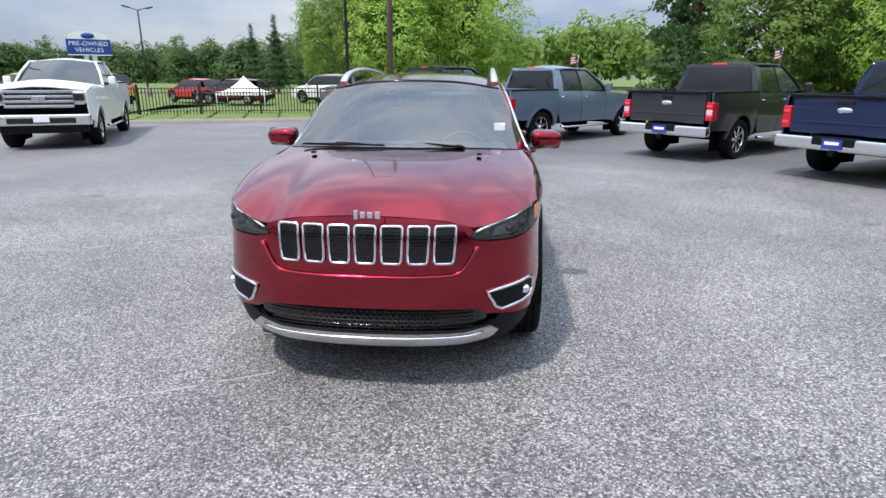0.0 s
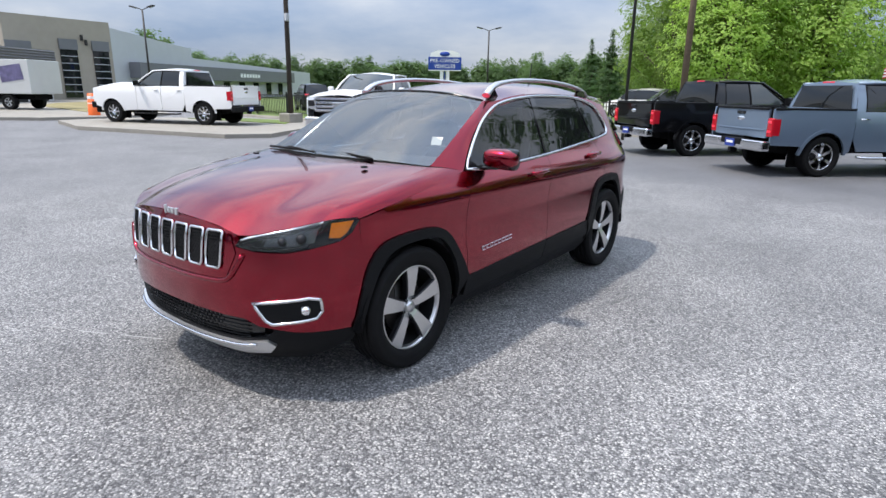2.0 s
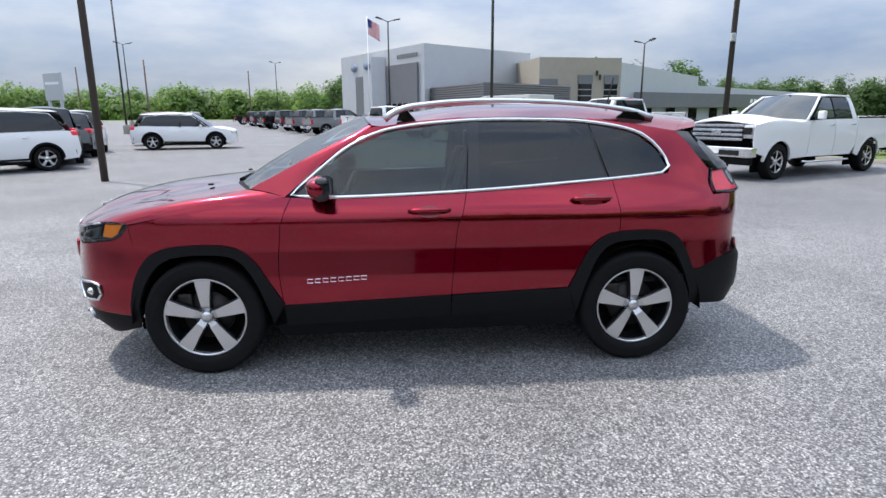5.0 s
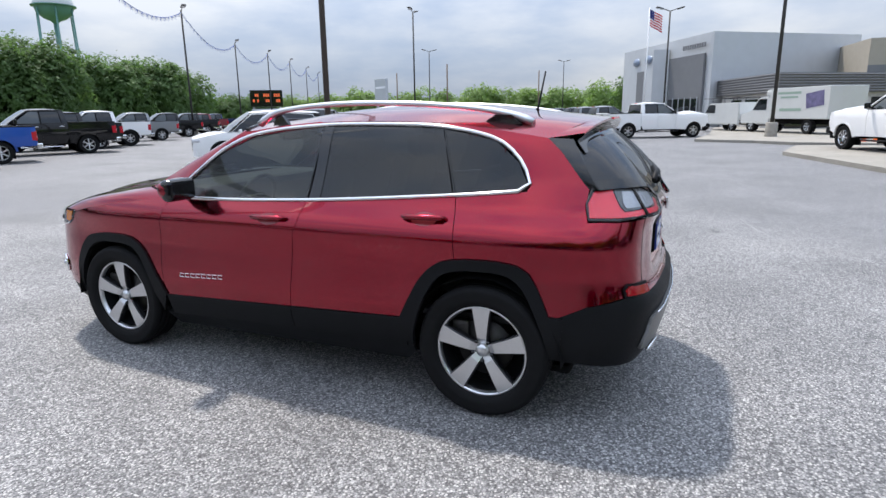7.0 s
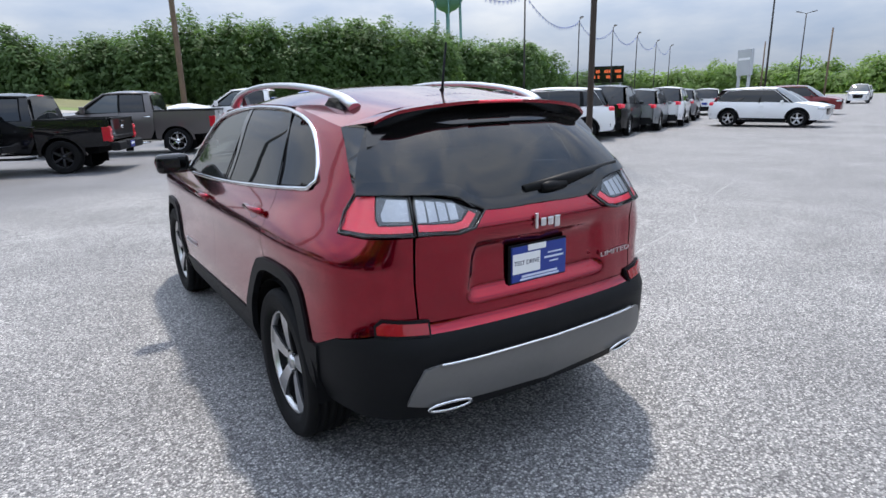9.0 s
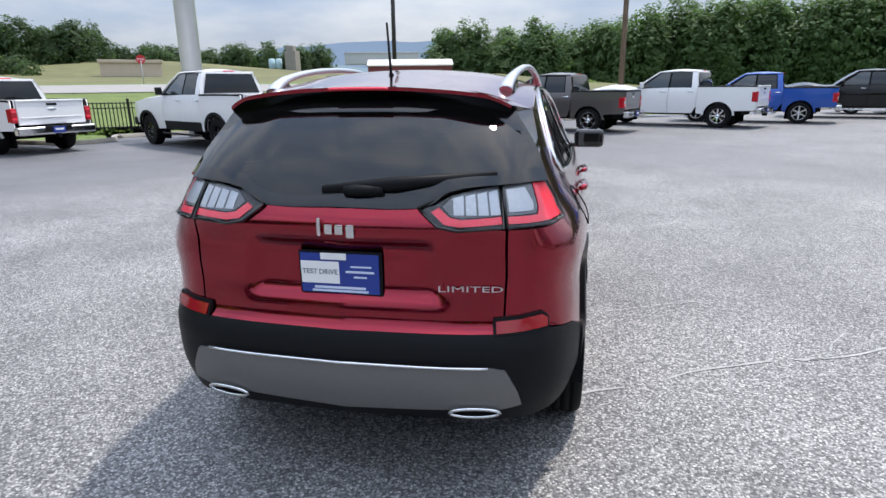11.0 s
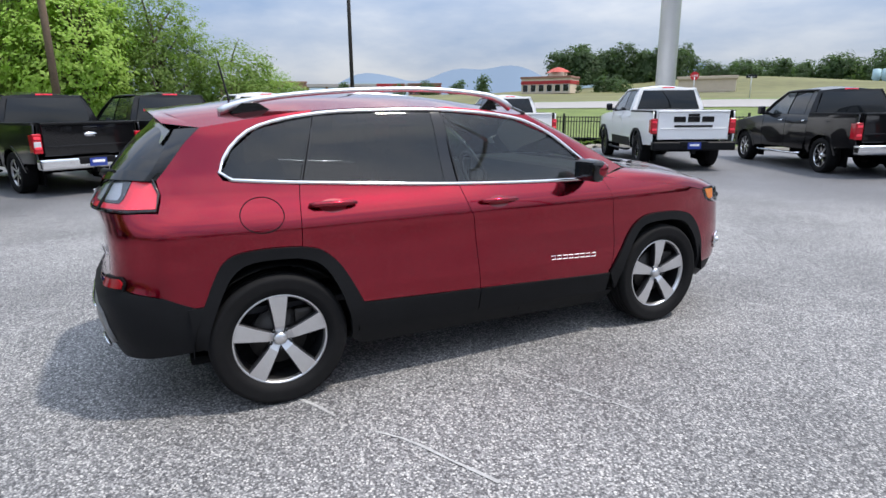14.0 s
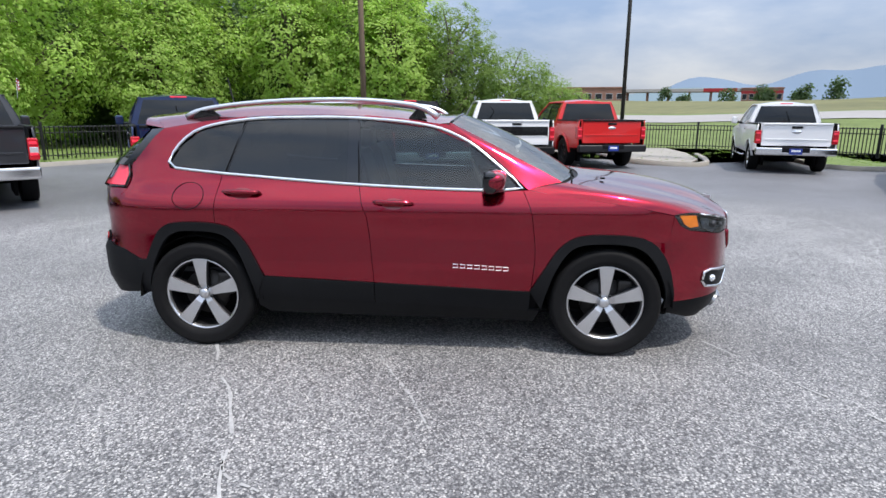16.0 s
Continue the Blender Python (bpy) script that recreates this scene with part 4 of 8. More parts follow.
    writing("trim_badge", "LIMITED", 0.052, Matrix.Translation(o + Vector((0, 0.003, 0))) @ Euler((radians(90), 0, math.atan2(-nx.y, -nx.x))).to_matrix().to_4x4() @ Matrix.Diagonal((1.28, 0.60, 1, 1)), SATIN, car, 0.002)
    for s in (1, -1):
        v = lambda pts: [(a * s, b) for a, b in pts]
        inn = [(0.300, 1.150), (0.40, 1.200), (0.50, 1.222), (0.612, 1.232), (0.612, 1.086), (0.44, 1.078), (0.37, 1.092)]
        u1 = JR - 1.90
        outp = [(0.624, 1.086), (0.624, 1.233), (0.80, 1.238), (u1 - 0.02, 1.225), (u1 + 0.012, 1.16), (u1 + 0.005, 1.083), (0.85, 1.082)]
        lamps = []
        for nm, poly in (("tail_lamp_inner", inn), ("tail_lamp_outer", outp)):
            lamp = P(nm, panel(v(poly), RE(0.002), 0.05, 0.0), GLOSS_BLACK, "tail light with red light pipe and smoked cells")
            P("lens", panel(v(poly), RE(0.014), 0.04, 0.02), TAIL_LENS, "", lamp)
            P("lamp_rim", tube([RE(0.012)(a * s, b) for a, b in poly + [poly[0]]], 0.006, 6), GLOSS_BLACK, "", lamp)
            lamps.append(lamp)
        pipe = [(0.345, 1.138), (0.395, 1.098), (0.45, 1.091), (0.608, 1.099), (0.608, 1.122), (0.455, 1.114), (0.415, 1.120), (0.372, 1.152)]
        P("light_pipe", panel(v(pipe), RE(0.006), 0.04, 0.004), RED_LENS, "red light pipe", lamps[0])
        pipe = [(0.628, 1.098), (0.85, 1.094), (u1 - 0.002, 1.094), (u1 + 0.002, 1.16), (u1 - 0.03, 1.214), (0.845, 1.222), (0.815, 1.14), (0.79, 1.118), (0.628, 1.121)]
        P("light_pipe", panel(v(pipe), RE(0.006), 0.04, 0.004), RED_LENS, "red light pipe", lamps[1])
        P("smoked_lens", panel(v([(0.385, 1.155), (0.43, 1.192), (0.52, 1.210), (0.607, 1.220), (0.607, 1.125), (0.455, 1.118), (0.42, 1.124)]), RE(0.004), 0.04, 0.0), CLEAR_GREY, "", lamps[0])
        P("smoked_lens", panel(v([(0.628, 1.124), (0.628, 1.222), (0.835, 1.226), (0.808, 1.145), (0.785, 1.124)]), RE(0.004), 0.04, 0.0), CLEAR_GREY, "", lamps[1])
        for k in range(4):
            c = 0.428 + 0.046 * k
            P("lamp_cell", panel(v([(c, 1.128), (c - 0.004, 1.182 + 0.006 * k), (c + 0.034, 1.190 + 0.006 * k), (c + 0.038, 1.128)]), RE(0.008), 0.03, 0.004), LAMP_CELL, "", lamps[0])
        P("lamp_cell", panel(v([(0.64, 1.135), (0.64, 1.208), (0.76, 1.212), (0.785, 1.16), (0.77, 1.135)]), RE(0.008), 0.03, 0.004), LAMP_CELL, "", lamps[1])
        refl = [(0.585, 0.742), (0.775, 0.757), (0.80, 0.742), (0.795, 0.712), (0.585, 0.702)]
        hold = [(0.575, 0.751), (0.785, 0.767), (0.813, 0.745), (0.806, 0.702), (0.575, 0.693)]
        rf = P("reflector_holder", panel(v(hold), RE(0.010), 0.05, 0.02), BLACK_PLASTIC, "red bumper reflector in a black holder")
        P("red_reflector", panel(v(refl), RE(0.018), 0.05, 0.008), REFLECTOR, "", rf)
    # rear bumper
    um = JR - 1.72
    P("rear_bumper", panel(both([(0, 0.695), (0.60, 0.697), (0.80, 0.700), (u := um - 0.17, 0.66), (um - 0.03, 0.60), (um + 0.015, 0.46), (um - 0.01, 0.37), (0.9, 0.34), (0.6, 0.33), (0, 0.33)]), RE(0.004), 0.05, 0.02), BLACK_PLASTIC, "black plastic rear bumper")
    P("rear_skid", panel(both([(0, 0.580), (0.55, 0.580), (0.615, 0.566), (0.665, 0.47), (0.685, 0.415), (0.60, 0.395), (0.45, 0.395), (0, 0.372)]), RE(0.018), 0.05, 0.03), SILVER_PAINT, "silver rear bumper insert")
    P("chrome_strip", tube([RE(0.022)(v * 0.55 / 12, 0.583) for v in range(-12, 13)], 0.006, 6), CHROME)
    for s in (1, -1):
        ring = [RE(0.03)((0.505 + 0.095 * math.cos(a)) * s, 0.388 + 0.022 * math.sin(a)) for a in (k * math.tau / 20 for k in range(20))]
        tip = P("exhaust_tip", tube(ring, 0.007, 8, closed=True), CHROME, "chrome exhaust tip")
        P("exhaust_bore", panel([(0.505 + 0.09 * math.cos(k * math.tau / 20), 0.388 + 0.018 * math.sin(k * math.tau / 20)) for k in range(20)], lambda a, b, s=s: RE(0.02)(a * s, b), 0.06, 0.0), DARK, "", tip)
    # sides
    for s in (1, -1):
        S = lambda out=0.0, s=s: jeep_side(s, out)
        SL = [(-1.755, 0.950), (-1.5, 1.0), (-1.2, 1.043), (-1.0, 1.068), (-0.835, 1.098)]
        fender = [(-1.755, 0.945)] + SL[1:-1] + [(-0.835, 1.095), (-0.803, 1.093), (-0.835, 1.02), (-0.862, 0.935), (-0.885, 0.75), (-0.887, 0.65), (-0.868, 0.45)] + ARCH_F_OUT[::-1][1:-2] + [(-1.738, 0.78)]
        P("front_fender", panel(fender, S(), 0.035), CHERRY)
        sl = spline([S()(a, b) for a, b in SL])
        tipc = FR(0.0)(0.97 * s, 0.958)
        P("fender_top", coons(sl, hs(s), spline([S()(*SL[0]), FR(0.004)(1.08 * s, 0.964), tipc]), spline([S()(*SL[-1]), (0.815 * s, -0.97, 1.125), (0.772 * s, -1.08, 1.137)]), 20, 6, (0.012 * s, 0, 0.012), 0.0), CHERRY)
        P("roof_side", panel([(-0.50, 1.372), (-0.46, 1.412), (-0.325, 1.497), (-0.20, 1.512), (0.0, 1.538), (0.25, 1.558), (0.25, 1.530), (0.02, 1.505), (-0.21, 1.476), (-0.44, 1.382)], S(-0.001), 0.06), CHERRY)
        up = [(-0.835, 1.098), (-0.65, 1.262), (-0.46, 1.403), (-0.325, 1.470)]
        P("windscreen_pillar", coons(spline([S()(*q) for q in up[:-1]] + [(0.645 * s, -0.315, 1.506)]), wss(s), spline([S()(*up[0]), (0.80 * s, -0.95, 1.125), (0.765 * s, -1.055, 1.14)]), spline([(0.645 * s, -0.315, 1.506), (0.635 * s, -0.325, 1.512)]), 16, 4, (0.006 * s, 0, 0.004), 0.0), CHERRY)
        belt = [(-0.799, 1.092), (-0.58, 1.085), (0.257, 1.108)]
        seam_m = [(0.232, 1.0), (0.200, 0.92), (0.183, 0.78), (0.172, 0.65), (0.161, 0.53), (0.159, 0.487)]
        door = P("front_door", panel(belt + seam_m + [(-0.863, 0.445), (-0.883, 0.65), (-0.881, 0.75), (-0.858, 0.935), (-0.831, 1.02)], S(), 0.035), CHERRY)
        rear = [(0.261, 1.108), (1.09, 1.164), (1.184, 1.172), (1.198, 1.09), (1.208, 1.0), (1.213, 0.856)] + ARCH_R_OUT[::-1][5:] + [(0.163, 0.488), (0.165, 0.53), (0.176, 0.65), (0.187, 0.78), (0.204, 0.92), (0.236, 1.0)]
        door2 = P("rear_door", panel(rear, S(), 0.035), CHERRY)
        top_r = [(q[0], q[1] + 0.008) for q in DLO_TOP if q[0] > 1.0][::-1]
        quarter = [(1.188, 1.174), (1.50, 1.197), (1.57, 1.207), (1.594, 1.245)] + top_r[1:] + [(1.06, 1.548), (1.36, 1.512), (1.66, 1.468), (1.74, 1.40), (1.83, 1.30), (1.905, 1.222), (1.885, 1.15), (1.892, 1.075), (JR - 0.85, 1.070), (JR - 0.632, 1.075), (JR - 0.635, 0.90), (JR - 0.622, 0.70), (JR - 0.80, 0.706), (1.90, 0.665), (1.775, 0.605)] + ARCH_R_OUT[::-1][:5] + [(1.217, 0.856), (1.212, 1.0), (1.202, 1.09)]
        qp = P("quarter_panel", panel(quarter, S(), 0.035), CHERRY)
        dp = spline([S()(1.66, 1.468), S()(1.74, 1.40), S()(1.83, 1.30), S()(1.905, 1.222)])
        gs = gside(s)
        P("rear_pillar", coons(dp, spline([gs(1 - i / 6) for i in range(7)]), spline([S()(1.66, 1.468), gs(1)]), spline([S()(1.905, 1.222), gs(0)]), 10, 3, lip=0), GLOSS_BLACK)
        if s == -1:
            cap = [(1.40 + 0.108 * math.cos(k * math.tau / 28), 1.035 + 0.085 * math.sin(k * math.tau / 28)) for k in range(28)]
            P("fuel_door", tube([S(0.0005)(a, b) for a, b in cap], 0.0028, 4, closed=True), DARK, "", qp)
        # cladding
        lower = [(1.05, 0.52)]
        P("front_arch_trim", panel(curve2(ARCH_F_OUT, 30) + curve2(ARCH_F_IN, 30)[::-1], S(0.014), 0.05, 0.03), BLACK_PLASTIC, "black wheel arch trim")
        P("rear_arch_trim", panel(curve2(ARCH_R_OUT, 30) + [(1.785, 0.60), (1.77, 0.40)] + curve2(ARCH_R_IN, 30)[::-1], S(0.014), 0.05, 0.03), BLACK_PLASTIC, "black wheel arch trim")
        P("door_cladding", panel([(-0.862, 0.441), (0.157, 0.482), (0.157, 0.340), (-0.86, 0.300)], S(0.008), 0.07, 0.02), BLACK_PLASTIC)
        P("door_cladding", panel([(0.163, 0.482), (0.905, 0.512), (0.955, 0.40), (0.95, 0.372), (0.163, 0.340)], S(0.008), 0.07, 0.02), BLACK_PLASTIC)
        P("sill", panel([(-0.93, 0.30), (0.96, 0.372), (0.965, 0.30), (0.9, 0.235), (-0.9, 0.205)], S(0.0), 0.08, 0.02), BLACK_PLASTIC)
        # letters on the front door as plain bars
        name_ = P("model_badge", tube([S(0.001)(-0.715, 0.590), S(0.001)(-0.36, 0.607)], 0.002, 4), CHERRY, "silver model lettering as plain strokes", door)
        for k in range(8):
            y, z = -0.70 + k * 0.0465, 0.594 + 0.0022 * k
            P("letter", tube([S(0.004)(y + a, z + b) for a, b in ((0.016, 0.011), (-0.016, 0.011), (-0.016, -0.011), (0.016, -0.011))], 0.003, 4), SATIN, "", name_)
        # glass
        P("front_door_glass", panel([(-0.775, 1.105), (-0.62, 1.248), (-0.44, 1.380), (-0.21, 1.474), (0.02, 1.503), (0.283, 1.527), (0.249, 1.122), (-0.57, 1.098)], S(-0.006), 0.08, 0), TINT_LIGHT, "tinted door window", door)
        P("rear_door_glass", panel([(0.355, 1.529), (0.70, 1.532), (1.048, 1.514), (1.158, 1.186), (0.345, 1.129)], S(-0.006), 0.08, 0), TINT, "dark tinted door window", door2)
        P("quarter_glass", panel([(1.068, 1.511), (1.20, 1.49), (1.375, 1.452), (1.51, 1.35), (1.567, 1.248), (1.558, 1.227), (1.50, 1.217), (1.180, 1.192)], S(-0.006), 0.06, 0), TINT, "dark tinted quarter window", qp)
        P("centre_pillar", panel([(0.283, 1.535), (0.355, 1.538), (0.345, 1.124), (0.249, 1.118)], S(-0.002), 0.08, 0.01), GLOSS_BLACK)
        P("window_divider", panel([(1.048, 1.523), (1.068, 1.520), (1.180, 1.186), (1.158, 1.180)], S(-0.002), 0.08, 0.01), GLOSS_BLACK)
        P("glass_seam", tube([S(0.002)(1.058, 1.524), S(0.002)(1.168, 1.186)], 0.0035, 4), DARK, "", qp)
        P("glass_seam", tube([S(0.002)(0.292, 1.535), S(0.002)(0.262, 1.118)], 0.0035, 4), DARK, "", door)
        ring = [S(0.003)(a, b) for a, b in curve2(DLO_TOP, 40) + curve2(DLO_LOW, 30)[1:-1]]
        P("chrome_trim", tube(ring, 0.0115, 8, 1.0, closed=True), CHROME, "chrome window trim")
        # handles
        for dr, y, z in ((door, 0.028, 1.016), (door2, 1.032, 1.068)):
            h = P("door_handle", tube([S(0.012)(y - 0.125, z - 0.004), S(0.032)(y - 0.095, z), S(0.038)(y, z + 0.002), S(0.032)(y + 0.095, z + 0.002), S(0.012)(y + 0.125, z)], [0.012, 0.017, 0.018, 0.017, 0.012], 10, 0.9), CHERRY, "red door handle", dr)
            # flat disc; the hollow's shade is painted as a darker red
            P("handle_cup", panel([(y + 0.075 * math.cos(k * math.tau / 18), z - 0.012 + 0.034 * math.sin(k * math.tau / 18)) for k in range(18)], S(0.0015), 0.05, 0), mat("red with cup shade painted in", (0.16, 0.005, 0.011), 0.4, 0.4, coat=1.0), "", dr)
        # mirror
        mir = bmesh.new()
        shell = bmesh.new()
        bmesh.ops.create_uvsphere(shell, u_segments=28, v_segments=18, radius=1.0)
        for vtx in shell.verts:
            q = vtx.co
            r = (abs(q.x) ** 3.2 + abs(q.y) ** 3.2 + abs(q.z) ** 3.2) ** (1 / 3.2)
            q /= r
            k = q.x * s * 0.5 + 0.5
            front = max(0.0, -q.y)
            vtx.co = Vector((q.x * 0.112, max(q.y, -1) * 0.075 * (1 - 0.15 * k) + 0.018 * k, q.z * (0.072 - 0.012 * k) * (1 - 0.22 * front) + 0.006 * front))
        for f in shell.faces:
            f.smooth = True
        bmesh.ops.translate(shell, vec=(0.985 * s, -0.625, 1.165), verts=shell.verts[:])
        mirror = P("mirror", merged(mir, shell), CHERRY, "red door mirror")
        P("mirror_bezel", box((0.218, 0.088, 0.136), (0.985 * s, -0.588, 1.163), 0.043, seg=5), GLOSS_BLACK, "black mirror back", mirror)
        P("mirror_glass", box((0.165, 0.006, 0.10), (0.985 * s, -0.553, 1.163), 0.002, turn=Euler((0, 0, radians(-8 * s))).to_matrix()), mat("mirror glass, dark", (0.10, 0.105, 0.11), 0.03, 1.0), "", mirror)
        P("mirror_foot", tube([(0.845 * s, -0.665, 1.105), (0.90 * s, -0.645, 1.108), (0.97 * s, -0.625, 1.115)], [0.03, 0.026, 0.03], 10, 0.6), GLOSS_BLACK, "", mirror)
        # roof rail
        rail = [(0.60 * s, -0.235, 1.545), (0.592 * s, -0.17, 1.592), (0.585 * s, -0.05, 1.628), (0.575 * s, 0.30, 1.658), (0.568 * s, 0.75, 1.655), (0.560 * s, 1.10, 1.632), (0.550 * s, 1.33, 1.602), (0.540 * s, 1.46, 1.570), (0.535 * s, 1.52, 1.540)]
        rf = spline(rail)
        P("roof_rail", tube([rf(i / 40) for i in range(41)], [0.021 + 0.010 * (1 - min(1, 6 * min(i, 40 - i) / 40)) for i in range(41)], 10, 0.75), SATIN, "satin silver roof rail")
        for y0, y1, y2, y3 in ((-0.16, -0.13, -0.09, -0.03), (1.24, 1.32, 1.41, 1.47)):
            zr = lambda y: 1.600 if y < -0.05 else (1.626 if y < 0.2 else (1.634 if y < 1.2 else 1.585))
            P("rail_foot", prism([(y0, 1.535), (y1, zr(y1)), (y2, zr(y2)), (y3, 1.535)], 0.548 * s, 0.572 * s, "x"), GLOSS_BLACK)
        # wheels and wells
        for name, y in (("front_wheel", -1.354), ("rear_wheel", 1.354)):
            make_wheel(car, name, 0.362, 0.225, 0.250, 5, MACHINED, GUNMETAL, pose(0.802 * s, y, 0.362), s, "jeep", 2)
            well = bmesh.new()
            n = 18
            rows = []
            for k in range(n + 1):
                a = math.pi * k / n
                rows.append([well.verts.new((x * s, y + 0.43 * math.cos(a), 0.34 + 0.43 * math.sin(a))) for x in (0.905, 0.52)])
            for k in range(n):
                well.faces.new((rows[k][0], rows[k][1], rows[k + 1][1], rows[k + 1][0]))
            well.faces.new([r[1] for r in rows])
            P("wheel_well", well, DARK)
        shell = [(-1.9, 0.95), (-1.5, 1.0), (-0.85, 1.085), (0.2, 1.10), (1.2, 1.15), (1.85, 1.05), (2.1, 1.0), (2.1, 0.5), (1.86, 0.36), (1.80, 0.36), (1.76, 0.6), (1.6, 0.78), (1.35, 0.83), (1.1, 0.78), (0.95, 0.6), (0.90, 0.3), (-0.90, 0.28), (-0.95, 0.58), (-1.1, 0.74), (-1.35, 0.79), (-1.6, 0.75), (-1.77, 0.58), (-1.80, 0.36), (-2.1, 0.36), (-2.2, 0.7)]
        P("inner_shell", panel(shell, S(-0.03), 0.1, 0), DARK)
    P("floor_pan", box((1.5, 3.6, 0.05), (0, 0, 0.27), 0.02), DARK)
    P("nose_backing", panel(both([(0, 0.94), (0.8, 0.9), (0.9, 0.4), (0, 0.28)]), FR(-0.06), 0.1, 0), DARK)
    P("tail_backing", panel(both([(0, 1.10), (0.8, 1.15), (0.8, 0.45), (0, 0.4)]), RE(-0.06), 0.1, 0), DARK)
    # cabin
    P("dashboard", box((1.42, 0.45, 0.30), (0, -0.88, 1.0), 0.06), CABIN)
    P("cabin_floor", box((1.5, 2.9, 0.04), (0, 0.55, 0.50), 0.01), CABIN)
    P("headliner", coons(spline([(-0.6, -0.28, 1.50), (0, -0.3, 1.55), (0.6, -0.28, 1.50)]), spline([(-0.55, 1.7, 1.46), (0, 1.74, 1.52), (0.55, 1.7, 1.46)]), spline([(-0.6, -0.28, 1.5), (-0.6, 0.7, 1.535), (-0.55, 1.7, 1.46)]), spline([(0.6, -0.28, 1.5), (0.6, 0.7, 1.535), (0.55, 1.7, 1.46)]), 8, 8, (0, 0, 0.03), 0), mat("grey headliner", (0.35, 0.34, 0.33), 0.8))
    for x in (-0.37, 0.37):
        seat = P("seat", box((0.52, 0.52, 0.2), (x, 0.0, 0.66), 0.06), LEATHER)
        P("seat_back", box((0.5, 0.18, 0.66), (x, 0.30, 1.0), 0.06, turn=Euler((radians(-16), 0, 0)).to_matrix()), LEATHER, "", seat)
        P("headrest", box((0.27, 0.1, 0.19), (x, 0.42, 1.36), 0.04), LEATHER, "", seat)
    bench = P("rear_bench", box((1.3, 0.5, 0.2), (0, 0.95, 0.68), 0.06), LEATHER)
    P("bench_back", box((1.28, 0.18, 0.62), (0, 1.24, 1.0), 0.06, turn=Euler((radians(-18), 0, 0)).to_matrix()), LEATHER, "", bench)
    for x in (-0.4, 0.4):
        P("headrest", box((0.26, 0.1, 0.16), (x, 1.37, 1.33), 0.04), LEATHER, "", bench)
    wheel = [(0.37 + 0.185 * math.cos(a), -0.52 + 0.07 * math.sin(a), 1.02 + 0.172 * math.sin(a)) for a in (k * math.tau / 28 for k in range(28))]
    sw = P("steering_wheel", tube(wheel, 0.016, 8, closed=True), LEATHER)
    P("wheel_boss", box((0.16, 0.05, 0.1), (0.37, -0.53, 1.01), 0.02), CABIN, "", sw)
    P("rear_view_mirror", box((0.24, 0.035, 0.07), (0, -0.47, 1.455), 0.02), GLOSS_BLACK)
    ant = P("antenna", tube([(0.0, 1.395, 1.585), (0.0, 1.40, 1.612), (0.0, 1.405, 1.625), (0.0, 1.445, 1.835)], [0.022, 0.014, 0.0065, 0.005], 8), BLACK_PLASTIC, "black whip antenna")
    return car


jeep = make_jeep()


# ---- pickups ----
WHITE = paint("white", (0.78, 0.78, 0.78), 0.0, 0.4)
BLACK = paint("black", (0.004, 0.004, 0.0048), 0.0, 0.3)
CHARCOAL = paint("charcoal", (0.030, 0.032, 0.037), 0.5, 0.35)
NAVY = paint("navy", (0.010, 0.020, 0.065), 0.3, 0.35)
STEEL_BLUE = paint("steel blue", (0.16, 0.215, 0.29), 0.45, 0.38)
BROWN_GREY = paint("brown grey", (0.10, 0.088, 0.085), 0.4, 0.38)
ROYAL = paint("royal blue", (0.012, 0.075, 0.36), 0.3, 0.35)
BRIGHT_RED = paint("bright red", (0.55, 0.012, 0.012), 0.0, 0.35)
GREY = paint("mid grey", (0.20, 0.21, 0.22), 0.45, 0.38)
DEEP_RED = paint("deep red", (0.16, 0.01, 0.015), 0.3, 0.35)
YELLOW = paint("yellow", (0.75, 0.45, 0.02), 0.0, 0.4)
for dark in (BLACK, NAVY):
    dark.node_tree.nodes["Principled BSDF"].inputs["Specular IOR Level"].default_value = 0.1
DARK_GLASS = mat("dark window glass", (0.010, 0.012, 0.014), 0.02, spec=0.6)
SEEN_GLASS = mat("window glass over a dim cabin", (0.030, 0.038, 0.040), 0.02, coat=0.6, spec=0.6)
TAIL_RED = mat("deep red lens", (0.42, 0.008, 0.018), 0.15, coat=0.6, var=0.1, scale=40)
PLATE_BLUE = mat("plate blue", (0.02, 0.045, 0.26), 0.4)
LAMP_CLEAR = mat("clear lamp", (0.7, 0.72, 0.75), 0.12, 0.5, coat=1.0)

SPECS = {
    "half_ton": dict(wb=1.84, fo=0.96, ro=1.18, hw=1.0, roof=1.93, belt=1.30, bed=1.34, hood=1.22, cab=1.22, tyre=0.40, rim=0.262),
    "super": dict(wb=2.03, fo=0.97, ro=1.22, hw=1.015, roof=2.03, belt=1.40, bed=1.44, hood=1.45, cab=1.27, tyre=0.42, rim=0.262),
    "square": dict(wb=1.82, fo=0.98, ro=1.18, hw=1.0, roof=1.88, belt=1.27, bed=1.32, hood=1.20, cab=1.22, tyre=0.40, rim=0.262),
    "heavy": dict(wb=1.895, fo=1.0, ro=1.20, hw=1.0, roof=2.05, belt=1.42, bed=1.42, hood=1.36, cab=1.15, tyre=0.43, rim=0.235),
    "wide": dict(wb=1.87, fo=0.95, ro=1.15, hw=1.06, roof=2.0, belt=1.36, bed=1.40, hood=1.28, cab=1.26, tyre=0.44, rim=0.235),
    "small": dict(wb=1.61, fo=0.90, ro=1.10, hw=0.92, roof=1.84, belt=1.23, bed=1.25, hood=1.14, cab=1.08, tyre=0.39, rim=0.24),
}


BUILT = {}


